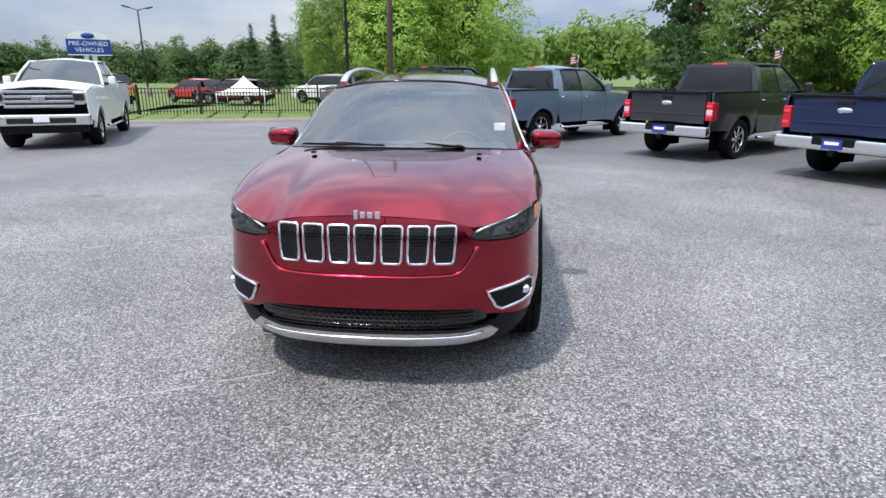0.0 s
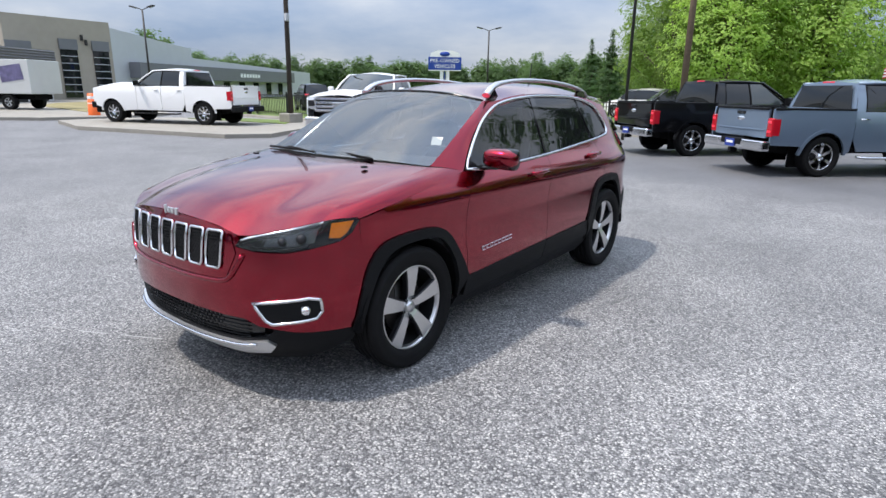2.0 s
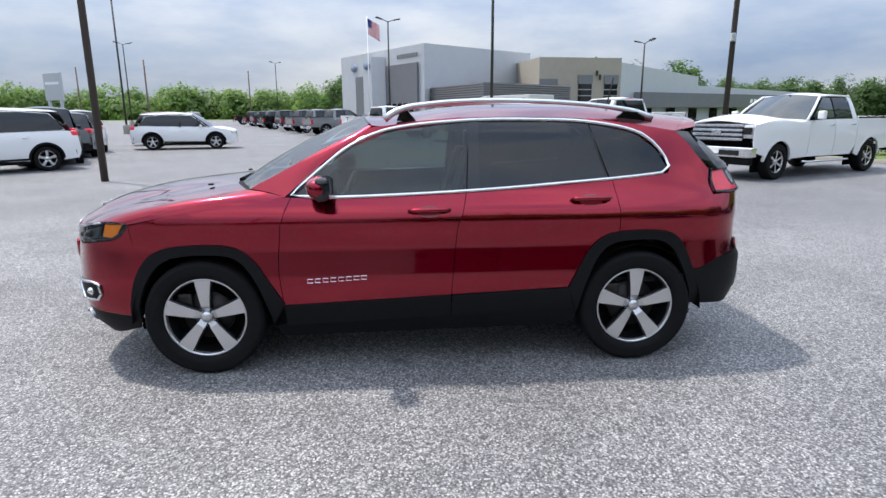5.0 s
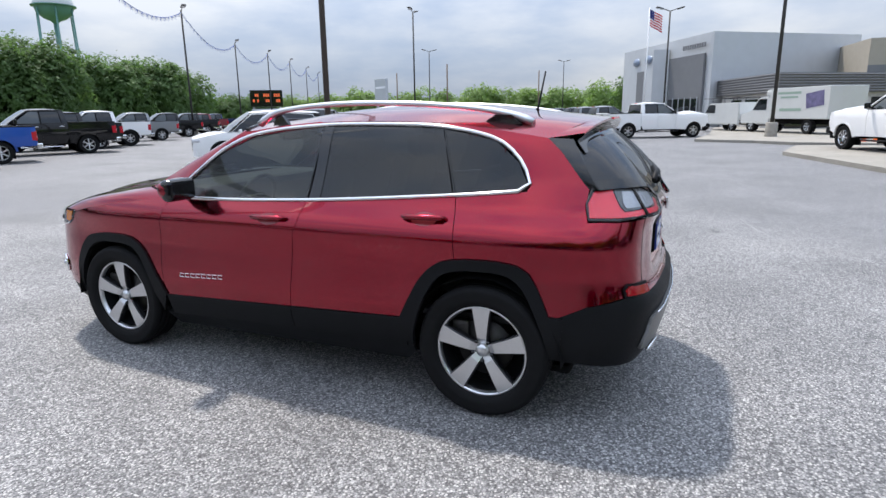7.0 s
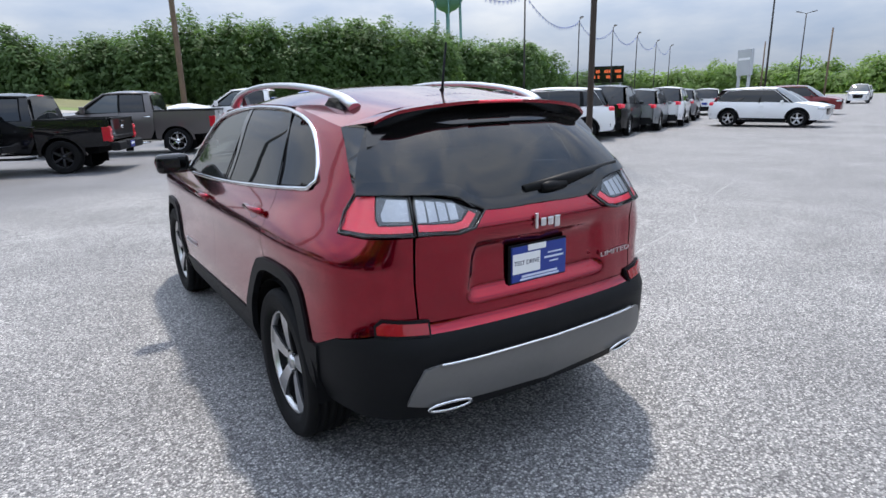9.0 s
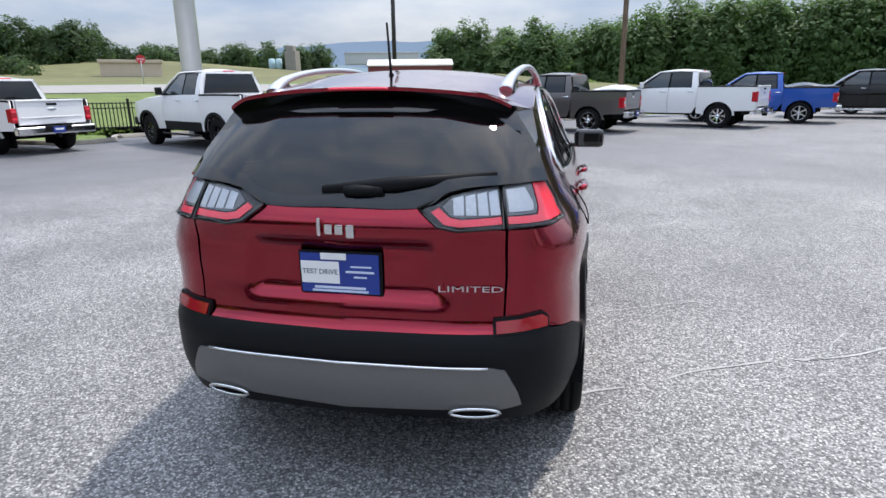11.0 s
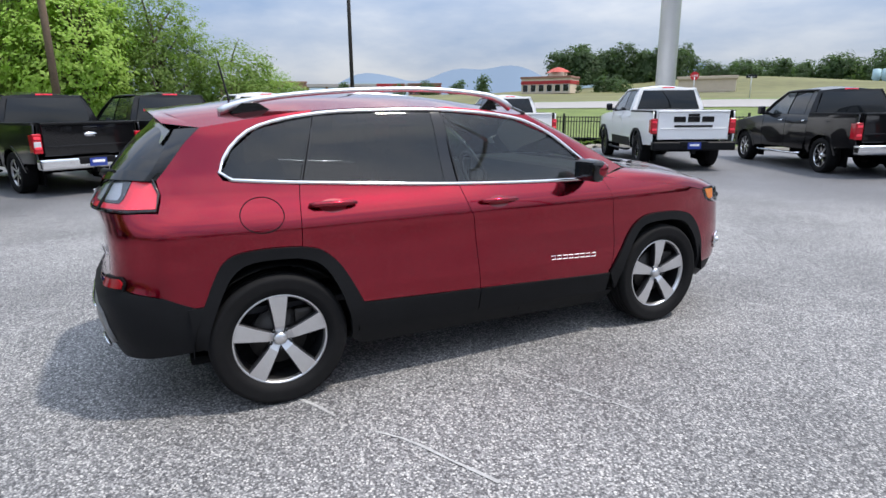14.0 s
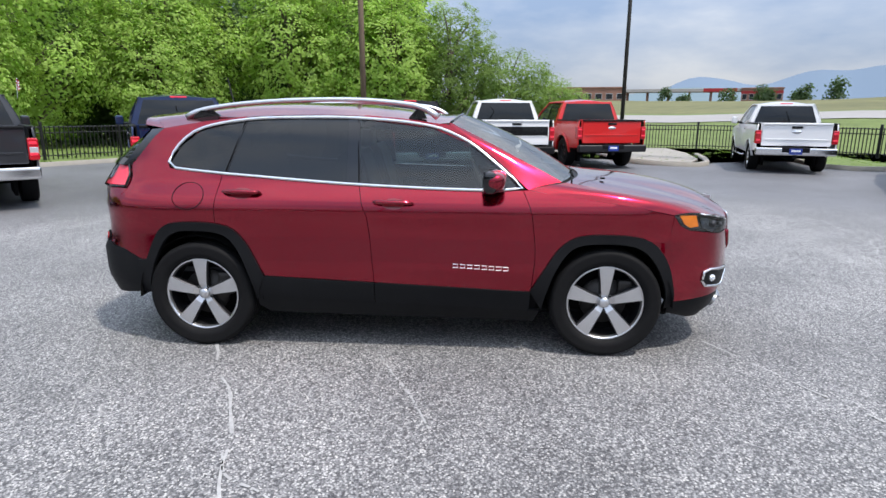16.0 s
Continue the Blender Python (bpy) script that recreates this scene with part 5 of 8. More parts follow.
def recoloured(car, old, color, label, m):
    """A copy of a built vehicle in another paint."""
    c = copy_thing(car, m)
    c["label"] = label
    for o in c.children_recursive:
        for slot in o.material_slots:
            if slot.material is old and color is not old:
                slot.link = "OBJECT"
                slot.material = color
    return c


def arc(cy, cz, r, a0, a1, n=10, flat=1.0):
    return [(cy + r * math.cos(a0 + (a1 - a0) * i / n), cz + flat * r * math.sin(a0 + (a1 - a0) * i / n)) for i in range(n + 1)]


def make_pickup(label, kind, color, m, bumper=None, flares=None, alloy=None, wheel_spokes=6, lower=None, group="parked pickups", flag=False, tail_style="plain", grille=None, cap=None):
    key = (kind, bumper, flares, alloy, wheel_spokes, lower, flag, tail_style, grille, cap, color is WHITE)
    if key in BUILT:
        return recoloured(*BUILT[key], color, label, m)
    S = SPECS[kind]
    wb, hw, roof, belt, bed, hood, cab, ty = S["wb"], S["hw"], S["roof"], S["belt"], S["bed"], S["hood"], S["cab"], S["tyre"]
    yf, yr = -wb - S["fo"], wb + S["ro"]
    bumper, alloy, grille = bumper or CHROME, alloy or MACHINED, grille or CHROME
    car = thing("pickup_truck", label, "pickup truck", m, group)
    P = lambda name, bm, mt, lab="", par=car: part(name, bm, mt, par, lab)
    zs = (0.4, 0.5, 0.8, 1.05, belt - 0.08, belt, belt + 0.25, roof - 0.12, roof - 0.05)
    ins = (0.07, 0.035, 0.0, 0.0, 0.012, 0.05, 0.12, 0.235, 0.29)

    def sx(y, z):
        k = max(0.0, -(y + wb + 0.35)) / (S["fo"] - 0.35)
        return hw - float(np.interp(z, zs, ins)) - 0.10 * k * k - 0.02 * max(0, (y - yr + 0.3)) / 0.3

    def bx(y, z):  # the bed's side stays upright
        return hw - float(np.interp(z, (0.4, 0.5, 0.8, 1.1, bed), (0.07, 0.035, 0, 0, 0.02))) - 0.03 * max(0, (y - yr + 0.2)) / 0.2

    sill = 0.50
    ra = ty + 0.085
    for s in (1, -1):
        C = lambda y, z, s=s: Vector((s * sx(y, z), y, z))
        B = lambda y, z, s=s: Vector((s * bx(y, z), y, z))
        G = lambda y, z, s=s: Vector((s * (sx(y, z) + 0.006), y, z))
        bedside = [(cab + 0.015, bed), (yr - 0.06, bed + 0.015), (yr - 0.01, bed - 0.03), (yr, 0.72), (yr - 0.05, 0.62), (wb + ra + 0.05, 0.60)] + arc(wb, ty, ra, 0.28, math.pi - 0.1, 10) + [(cab + 0.015, sill)]
        P("bed_side", panel(bedside, B, 0.22, 0.03), color)
        P("rear_door", panel([(0.26, belt), (cab, belt), (cab, sill + 0.25), (cab - 0.14, sill), (0.26, sill)], C, 0.25, 0.02), color)
        P("front_door", panel([(-0.86, belt - 0.03), (0.245, belt), (0.245, sill), (-0.86, sill)], C, 0.25, 0.02), color)
        fender = [(-0.875, belt - 0.03), (-0.875, sill)] + arc(-wb, ty, ra, 0.1, math.pi - 0.28, 10) + [(yf + 0.12, 0.66), (yf + 0.05, 0.9), (yf + 0.08, hood - 0.16), (-wb, hood - 0.05), (-1.3, belt - 0.06)]
        P("fender", panel(fender, C, 0.22, 0.02), color)
        for cy in (wb, -wb):
            f = arc(cy, ty, ra + 0.05, 0.05, math.pi - 0.05, 12) + arc(cy, ty, ra - 0.012, math.pi - 0.05, 0.05, 12)
            fn = (B if cy > 0 else C)
            o = 0.045 if flares else 0.008
            P("wheel_arch", panel(f, lambda y, z, fn=fn, o=o, s=s: fn(y, z) + Vector((s * o, 0, 0)), 0.2, 0.05), flares or color)
        if lower:
            P("lower_band", panel([(-0.86, sill + 0.22), (cab, sill + 0.22), (cab, sill - 0.02), (-0.86, sill - 0.02)], G, 0.3, 0.01), lower)
        # upper cab: dark backing, glass, pillars
        a0, a1 = -0.93, -0.16
        P("cab_backing", panel([(a0, belt - 0.02), (a1, roof - 0.07), (cab - 0.12, roof - 0.07), (cab, belt - 0.02)], lambda y, z, C=C, s=s: C(y, z) - Vector((s * 0.015, 0, 0)), 0.3, 0), DARK)
        P("door_window", panel([(a0 + 0.16, belt + 0.01), (a1 + 0.05, roof - 0.11), (0.225, roof - 0.105), (0.225, belt + 0.01)], C, 0.3, 0), SEEN_GLASS)
        P("rear_door_window", panel([(0.285, belt + 0.01), (0.285, roof - 0.105), (cab - 0.29, roof - 0.115), (cab - 0.24, belt + 0.01)], C, 0.3, 0), DARK_GLASS)
        P("pillar", panel([(cab - 0.27, roof - 0.06), (cab - 0.10, roof - 0.06), (cab, belt - 0.01), (cab - 0.20, belt - 0.01)], G, 0.3, 0.01), color)
        P("roof_side", tube([C(a0 - 0.03, belt - 0.01), C((a0 + a1) / 2 - 0.02, (belt + roof) / 2 - 0.02), C(a1 - 0.02, roof - 0.075), C(0.3, roof - 0.055), C(cab - 0.12, roof - 0.07)], 0.032, 6), color)
        for y in (-0.05, 0.95):
            P("door_handle", tube([C(y, belt - 0.14) + Vector((s * 0.02, 0, 0)), C(y + 0.2, belt - 0.14) + Vector((s * 0.02, 0, 0))], 0.016, 6), CHROME if bumper is CHROME else color)
        mi = P("mirror", box((0.17, 0.13, 0.21), (s * (hw + 0.14), -0.70, belt + 0.10), 0.04), GLOSS_BLACK if bumper is not CHROME else color)
        P("mirror_arm", box((0.16, 0.06, 0.05), (s * (hw + 0.02), -0.70, belt + 0.03), 0.015), GLOSS_BLACK, "", mi)
        P("running_board", tube([(s * (hw - 0.04), -1.05, 0.40), (s * (hw + 0.02), -0.9, 0.38), (s * (hw + 0.02), 0.9, 0.38), (s * (hw - 0.04), 1.05, 0.40)], 0.045, 8, 0.6), bumper)
        # lamps
        tl = P("tail_lamp", box((0.15, 0.07, 0.36), (s * (hw - 0.085), yr - 0.02, bed - 0.36), 0.03, seg=3), TAIL_RED, "red tail light")
        if tail_style == "clear":
            P("reverse_lens", box((0.12, 0.02, 0.11), (s * (hw - 0.08), yr + 0.012, bed - 0.38), 0.01), LAMP_CLEAR, "", tl)
        P("tail_lamp_side", box((0.02, 0.15, 0.32), (s * (hw - 0.016), yr - 0.09, bed - 0.36), 0.008), TAIL_RED, "", tl)
        P("lamp_bar", box((0.11, 0.012, 0.05), (s * (hw - 0.085), yr + 0.018, bed - 0.44), 0.008), RED_LENS, "", tl)
        P("lamp_bar", box((0.11, 0.012, 0.05), (s * (hw - 0.085), yr + 0.018, bed - 0.26), 0.008), RED_LENS, "", tl)
        hl = P("headlight", box((0.30, 0.30, 0.30), (s * (hw - 0.24), yf + 0.20, hood - 0.30), 0.06), LAMP_CLEAR, "clear headlight")
        P("lamp_core", box((0.2, 0.05, 0.16), (s * (hw - 0.24), yf + 0.045, hood - 0.30), 0.02), GUNMETAL, "", hl)
        for name, y in (("front_wheel", -wb), ("rear_wheel", wb)):
            make_wheel(car, name, ty, 0.275, S["rim"], wheel_spokes, alloy, GUNMETAL, pose(s * (hw - 0.155), y, ty), s)
            P("wheel_well", box((0.05, 2 * ra, ra + 0.2), (s * (hw - 0.36), y, ty + 0.1), 0), DARK)
    # bonnet, windscreen, roof, back of the cab
    hx = hw - 0.10
    line = lambda *a: spline(list(a))
    bon = lambda s: line((s * (hx - 0.10), yf + 0.10, hood - 0.13), (s * (hx - 0.02), -wb, hood - 0.02), (s * hx, -1.3, belt - 0.05), (s * (hx - 0.02), -0.93, belt - 0.01))
    P("bonnet", coons(line((-hx + 0.10, yf + 0.10, hood - 0.13), (0, yf + 0.02, hood - 0.06), (hx - 0.10, yf + 0.10, hood - 0.13)), line((-hx + 0.02, -0.93, belt - 0.01), (0, -1.08, belt + 0.03), (hx - 0.02, -0.93, belt - 0.01)), bon(-1), bon(1), 14, 10, (0, 0, 0.05), 0.02), color)
    for s in (1, -1):
        C = lambda y, z, s=s: Vector((s * sx(y, z), y, z))
        seam = line(C(yf + 0.08, hood - 0.165), C(-wb, hood - 0.055), C(-1.3, belt - 0.065), C(-0.88, belt - 0.035))
        P("fender_top", coons(seam, bon(s), line(seam(0), bon(s)(0)), line(seam(1), bon(s)(1)), 10, 3, (0, 0, 0.01), 0), color)
    tx, bxw = hw - 0.235, hw - 0.10
    wsb, wst = line((-bxw, -0.93, belt - 0.01), (0, -1.08, belt + 0.03), (bxw, -0.93, belt - 0.01)), line((-tx, -0.15, roof - 0.08), (0, -0.24, roof - 0.015), (tx, -0.15, roof - 0.08))
    P("windscreen", coons(wsb, wst, line((-bxw, -0.93, belt - 0.01), (-tx, -0.15, roof - 0.08)), line((bxw, -0.93, belt - 0.01), (tx, -0.15, roof - 0.08)), 10, 6, (0, -0.03, 0.02), 0), SEEN_GLASS)
    rb = line((-tx + 0.02, cab - 0.12, roof - 0.07), (0, cab - 0.09, roof - 0.02), (tx - 0.02, cab - 0.12, roof - 0.07))
    rs = lambda s: line((s * tx, -0.15, roof - 0.08), (s * tx, 0.4, roof - 0.05), (s * (tx - 0.02), cab - 0.12, roof - 0.07))
    P("roof", coons(wst, rb, rs(-1), rs(1), 12, 8, (0, 0, 0.03), 0.01), color)
    back = lambda x0, x1, z0, z1, off: line((x0, cab + off, z0), (x1, cab + off, z0))
    P("cab_back", coons(line((-hw + 0.08, cab, belt - 0.25), (hw - 0.08, cab, belt - 0.25)), rb, line((-hw + 0.08, cab, belt - 0.25), (-hw + 0.06, cab, belt), (-tx + 0.02, cab - 0.12, roof - 0.07)), line((hw - 0.08, cab, belt - 0.25), (hw - 0.06, cab, belt), (tx - 0.02, cab - 0.12, roof - 0.07)), 8, 8, lip=0), color)
    q0, q1 = (cab + 0.018, belt + 0.03), (cab - 0.055, roof - 0.105)
    P("rear_window", coons(line((-bxw + 0.08, *q0), (bxw - 0.08, *q0)), line((-tx + 0.10, *q1), (tx - 0.10, *q1)), line((-bxw + 0.08, *q0), (-tx + 0.10, *q1)), line((bxw - 0.08, *q0), (tx - 0.10, *q1)), 4, 4, (0, 0.02, 0.0), 0.01), DARK_GLASS)
    P("high_brake_light", box((0.32, 0.03, 0.035), (0, cab - 0.10, roof - 0.04), 0.01), RED_LENS)
    # load bed
    P("bed_floor", box((2 * hw - 0.2, yr - cab - 0.06, 0.05), (0, (yr + cab) / 2, 0.86), 0), mat("bed liner", (0.02, 0.02, 0.02), 0.8))
    P("bed_front", box((2 * hw - 0.16, 0.04, bed - 0.75), (0, cab + 0.05, (bed + 0.75) / 2), 0.01), color)
    for s in (1, -1):
        P("bed_rail", box((0.10, yr - cab - 0.05, 0.05), (s * (hw - 0.065), (yr + cab) / 2 - 0.01, bed - 0.012), 0.015), BLACK_PLASTIC)
        P("bed_inner", box((0.02, yr - cab - 0.06, bed - 0.86), (s * (hw - 0.12), (yr + cab) / 2, (bed + 0.86) / 2), 0), DARK)
    if cap:
        P("bed_cover", box((2 * hw - 0.1, yr - cab - 0.05, 0.05), (0, (yr + cab) / 2, bed + 0.02), 0.02), cap, "black bed cover")
    gw = hw - 0.17
    gate = P("tailgate", box((2 * gw, 0.06, bed - 0.74), (0, yr - 0.025, (bed + 0.75) / 2), 0.02), color)
    P("gate_lip", box((2 * gw, 0.09, 0.05), (0, yr - 0.015, bed - 0.012), 0.018), BLACK_PLASTIC if color is not WHITE else color, "", gate)
    P("gate_handle", box((0.26, 0.02, 0.06), (0, yr + 0.012, bed - 0.10), 0.012), GLOSS_BLACK, "", gate)
    P("gate_step", box((2 * gw - 0.12, 0.02, 0.03), (0, yr + 0.008, bed - 0.42), 0.008), color, "", gate)
    if kind != "heavy":
        P("gate_badge", lathe([(0, 0.0), (0.085, 0.0), (0.095, -0.01)], 20, axis="z", bm=None), CHROME, "plain oval maker's badge", gate).matrix_basis = Matrix.Translation((0, yr + 0.012, bed - 0.22)) @ Euler((radians(-90), 0, 0)).to_matrix().to_4x4() @ Matrix.Diagonal((1.25, 0.5, 1, 1))
    if kind == "wide" and color is WHITE:
        P("gate_band", box((2 * gw - 0.06, 0.014, 0.27), (0, yr + 0.010, bed - 0.30), 0.006), GLOSS_BLACK, "black band across the tailgate", gate)
    if kind == "heavy":
        bars = bmesh.new()
        for k in range(3):
            box((0.28, 0.012, 0.13), ((k - 1) * 0.33, yr + 0.012, bed - 0.20), 0.01, bars)
        box((0.90, 0.012, 0.05), (0, yr + 0.012, bed - 0.36), 0.01, bars)
        P("gate_letters", bars, GLOSS_BLACK, "black maker's lettering as plain bars", gate)
    rbm = P("rear_bumper", box((2 * hw - 0.06, 0.20, 0.20), (0, yr + 0.07, 0.60), 0.045, seg=3), bumper, "chrome rear bumper" if bumper is CHROME else "")
    P("bumper_step", box((0.66, 0.21, 0.13), (0, yr + 0.075, 0.645), 0.02), BLACK_PLASTIC, "", rbm)
    P("plate", box((0.31, 0.01, 0.155), (0, yr + 0.186, 0.61), 0.004), PLATE_BLUE, "blue dealer plate", rbm)
    P("plate_bar", box((0.22, 0.006, 0.05), (0.0, yr + 0.192, 0.625), 0), WHITE_PLASTIC, "", rbm)
    P("hitch", box((0.09, 0.16, 0.09), (0, yr + 0.10, 0.46), 0.01), DARK, "", rbm)
    # nose
    g = P("grille", box((2 * hw - 0.72, 0.10, 0.42), (0, yf + 0.07, hood - 0.34), 0.05), GLOSS_BLACK)
    for k in range(4):
        P("grille_bar", box((2 * hw - 0.68, 0.045, 0.062), (0, yf + 0.010, hood - 0.18 - 0.105 * k), 0.012), grille, "", g)
    P("nose_badge", box((0.28, 0.03, 0.12), (0, yf - 0.005, hood - 0.33), 0.014), CHROME, "plain oval maker's badge", g)
    P("nose_panel", box((2 * hw - 0.30, 0.12, 0.34), (0, yf + 0.16, hood - 0.30), 0.04), color)
    fb = P("front_bumper", box((2 * hw - 0.10, 0.24, 0.24), (0, yf + 0.07, 0.66), 0.05, seg=3), bumper)
    P("lower_grille", box((2 * hw - 0.7, 0.05, 0.12), (0, yf - 0.045, 0.645), 0.01), GLOSS_BLACK, "", fb)
    P("air_dam", box((2 * hw - 0.3, 0.16, 0.20), (0, yf + 0.14, 0.46), 0.04), BLACK_PLASTIC, "", fb)
    P("front_plate", box((0.31, 0.01, 0.15), (0, yf - 0.075, 0.69), 0.003), WHITE_PLASTIC, "white dealer plate", fb)
    P("chassis_frame", box((1.2, 2 * wb + 1.2, 0.24), (0, 0.1, 0.55), 0.02), DARK)
    P("cab_floor", box((2 * hw - 0.2, cab + 1.0, 0.1), (0, (cab - 1.0) / 2, 0.52), 0), DARK)
    P("engine_bay", box((2 * hw - 0.3, 1.7, 0.5), (0, -1.85, 0.85), 0.05), DARK)
    for y in (-wb, wb):
        P("axle", tube([(-hw + 0.3, y, ty), (hw - 0.3, y, ty)], 0.06, 8), DARK)
    if flag:
        flag_on(car, (-hw + 0.02, 0.55, roof - 0.1))
    BUILT[key] = (car, color)
    return car


def flag_on(car, at):
    """A small window flag on a white staff, with stripes and a blue corner."""
    x, y, z = at
    fl = part("window_flag", tube([(x, y, z), (x - 0.03, y, z + 0.38)], 0.007, 6), WHITE_PLASTIC, car, "small striped flag on a white staff")
    red, white, blue = mat("flag red", (0.5, 0.02, 0.03), 0.8), mat("flag white", (0.75, 0.75, 0.75), 0.8), mat("flag blue", (0.02, 0.03, 0.16), 0.8)
    for k in range(7):
        st = bmesh.new()
        vs = [st.verts.new((x - 0.03 + 0.02 * math.sin(i * 1.7), y + 0.02 + i * 0.055, z + 0.37 - (k + j) * 0.028 - 0.01 * i)) for j in (0, 1) for i in range(6)]
        for i in range(5):
            st.faces.new((vs[i], vs[i + 1], vs[i + 7], vs[i + 6]))
        part("stripe", st, red if k % 2 == 0 else white, fl)
    part("canton", box((0.008, 0.12, 0.10), (x - 0.03, y + 0.085, z + 0.31), 0), blue, fl)


def heading(x, y, deg, z=0.0):
    return pose(x, y, z, 0, 0, math.degrees(math.atan2(math.cos(radians(deg)), -math.sin(radians(deg)))))


make_pickup("white heavy-duty pickup with a big chrome grille, facing the lot", "super", WHITE, heading(-10.72, 10.22, -65), flag=False)
make_pickup("white heavy-duty crew-cab pickup parked on a kerbed island", "super", WHITE, heading(-20.1, 8.57, 203, 0.13), alloy=CHROME, wheel_spokes=8, bumper=BLACK_PLASTIC)
make_pickup("white crew-cab pickup with black bumper near the dealership", "super", WHITE, heading(-34.3, -0.5, 122), bumper=BLACK_PLASTIC)
make_pickup("black crew-cab pickup with chrome wheels, tailgate to the lot", "half_ton", BLACK, heading(-0.84, 14.2, 50), alloy=CHROME)
make_pickup("steel blue pickup with square red tail lights", "square", STEEL_BLUE, heading(2.33, 12.0, 46), alloy=CHROME, flag=True)
make_pickup("charcoal crew-cab pickup with chrome rear bumper", "half_ton", CHARCOAL, heading(6.25, 9.55, 43), alloy=CHROME, wheel_spokes=8, tail_style="clear", flag=True)
make_pickup("navy blue crew-cab pickup with chrome rear bumper", "half_ton", NAVY, heading(8.55, 6.4, 32))
make_pickup("black crew-cab pickup beside the navy one", "half_ton", BLACK, heading(12.03, 4.24, 27), tail_style="clear")
make_pickup("black pickup with a red strip across its tailgate", "half_ton", BLACK, heading(12.0, 1.75, 21))
make_pickup("white off-road pickup with black flares and dark tailgate band", "wide", WHITE, heading(14.7, -1.05, 8), bumper=BLACK_PLASTIC, flares=BLACK_PLASTIC, alloy=GUNMETAL)
make_pickup("bright red off-road pickup parked by the kerb", "wide", BRIGHT_RED, heading(15.9, -3.6, 13), bumper=GUNMETAL, flares=BRIGHT_RED, alloy=GUNMETAL)
make_pickup("white pickup near the black fence", "half_ton", WHITE, heading(14.9, -9.8, -16))
make_pickup("white heavy-duty pickup with black flares and lower body", "heavy", WHITE, heading(8.95, -11.3, -29), bumper=BLACK_PLASTIC, flares=BLACK_PLASTIC, lower=BLACK_PLASTIC, alloy=GLOSS_BLACK, grille=GLOSS_BLACK)
make_pickup("black crew-cab pickup with chrome wheels and step bars", "half_ton", BLACK, heading(5.66, -13.67, -28), alloy=CHROME, wheel_spokes=8)
make_pickup("black mid-size pickup with black wheels", "small", BLACK, heading(2.68, -13.93, -23), bumper=BLACK_PLASTIC, alloy=GUNMETAL)
make_pickup("brown grey crew-cab pickup with bright wheels", "half_ton", BROWN_GREY, heading(-0.25, -17.86, -22), alloy=CHROME, tail_style="clear")
make_pickup("white heavy-duty pickup with red tail lights", "super", WHITE, heading(-4.82, -20.44, -28), alloy=CHROME, wheel_spokes=8)
make_pickup("royal blue crew-cab pickup", "half_ton", ROYAL, heading(-8.27, -22.66, -20), tail_style="clear")
for (x, y, a), c, k, lb in (
    ((-13.6, -25.6, -22), BLACK, "super", "long black crew-cab pickup in the back row"),
    ((-16.6, -28.6, -22), BLACK, "half_ton", "black pickup in the back row"),
    ((-19.4, -29.8, -25), WHITE, "wide", "white pickup in the back row"),
    ((-25.5, -34.2, -25), GREY, "half_ton", "grey pickup in the back row"),
    ((-31.5, -38.0, -28), BLACK, "half_ton", "black pickup in the back row"),
    ((-38.5, -43.0, -28), BLACK, "half_ton", "black pickup in the back row"),
    ((-46.0, -49.0, -28), DEEP_RED, "half_ton", "dark red pickup in the back row"),
    ((-54.0, -55.0, -28), NAVY, "half_ton", "dark blue pickup in the back row"),
    ((-42.6, -4.4, 118), GREY, "half_ton", "silver grey pickup parked before the dealership"),
    ((-47.6, -6.6, 118), GREY, "half_ton", "silver grey pickup parked before the dealership"),
    ((-53.2, -8.6, 118), CHARCOAL, "half_ton", "dark grey pickup parked before the dealership"),
    ((-60.5, -11.8, 118), BLACK, "half_ton", "black pickup in the far row"),
    ((-68.5, -14.6, 115), CHARCOAL, "half_ton", "dark pickup in the far row"),
    ((-77.0, -17.6, 115), BLACK, "half_ton", "black pickup in the far row"),
    ((-89.0, -22.0, 110), BLACK, "half_ton", "black pickup in the far row"),
):
    make_pickup(lb, k, c, heading(x, y, a), alloy=MACHINED, tail_style="clear")


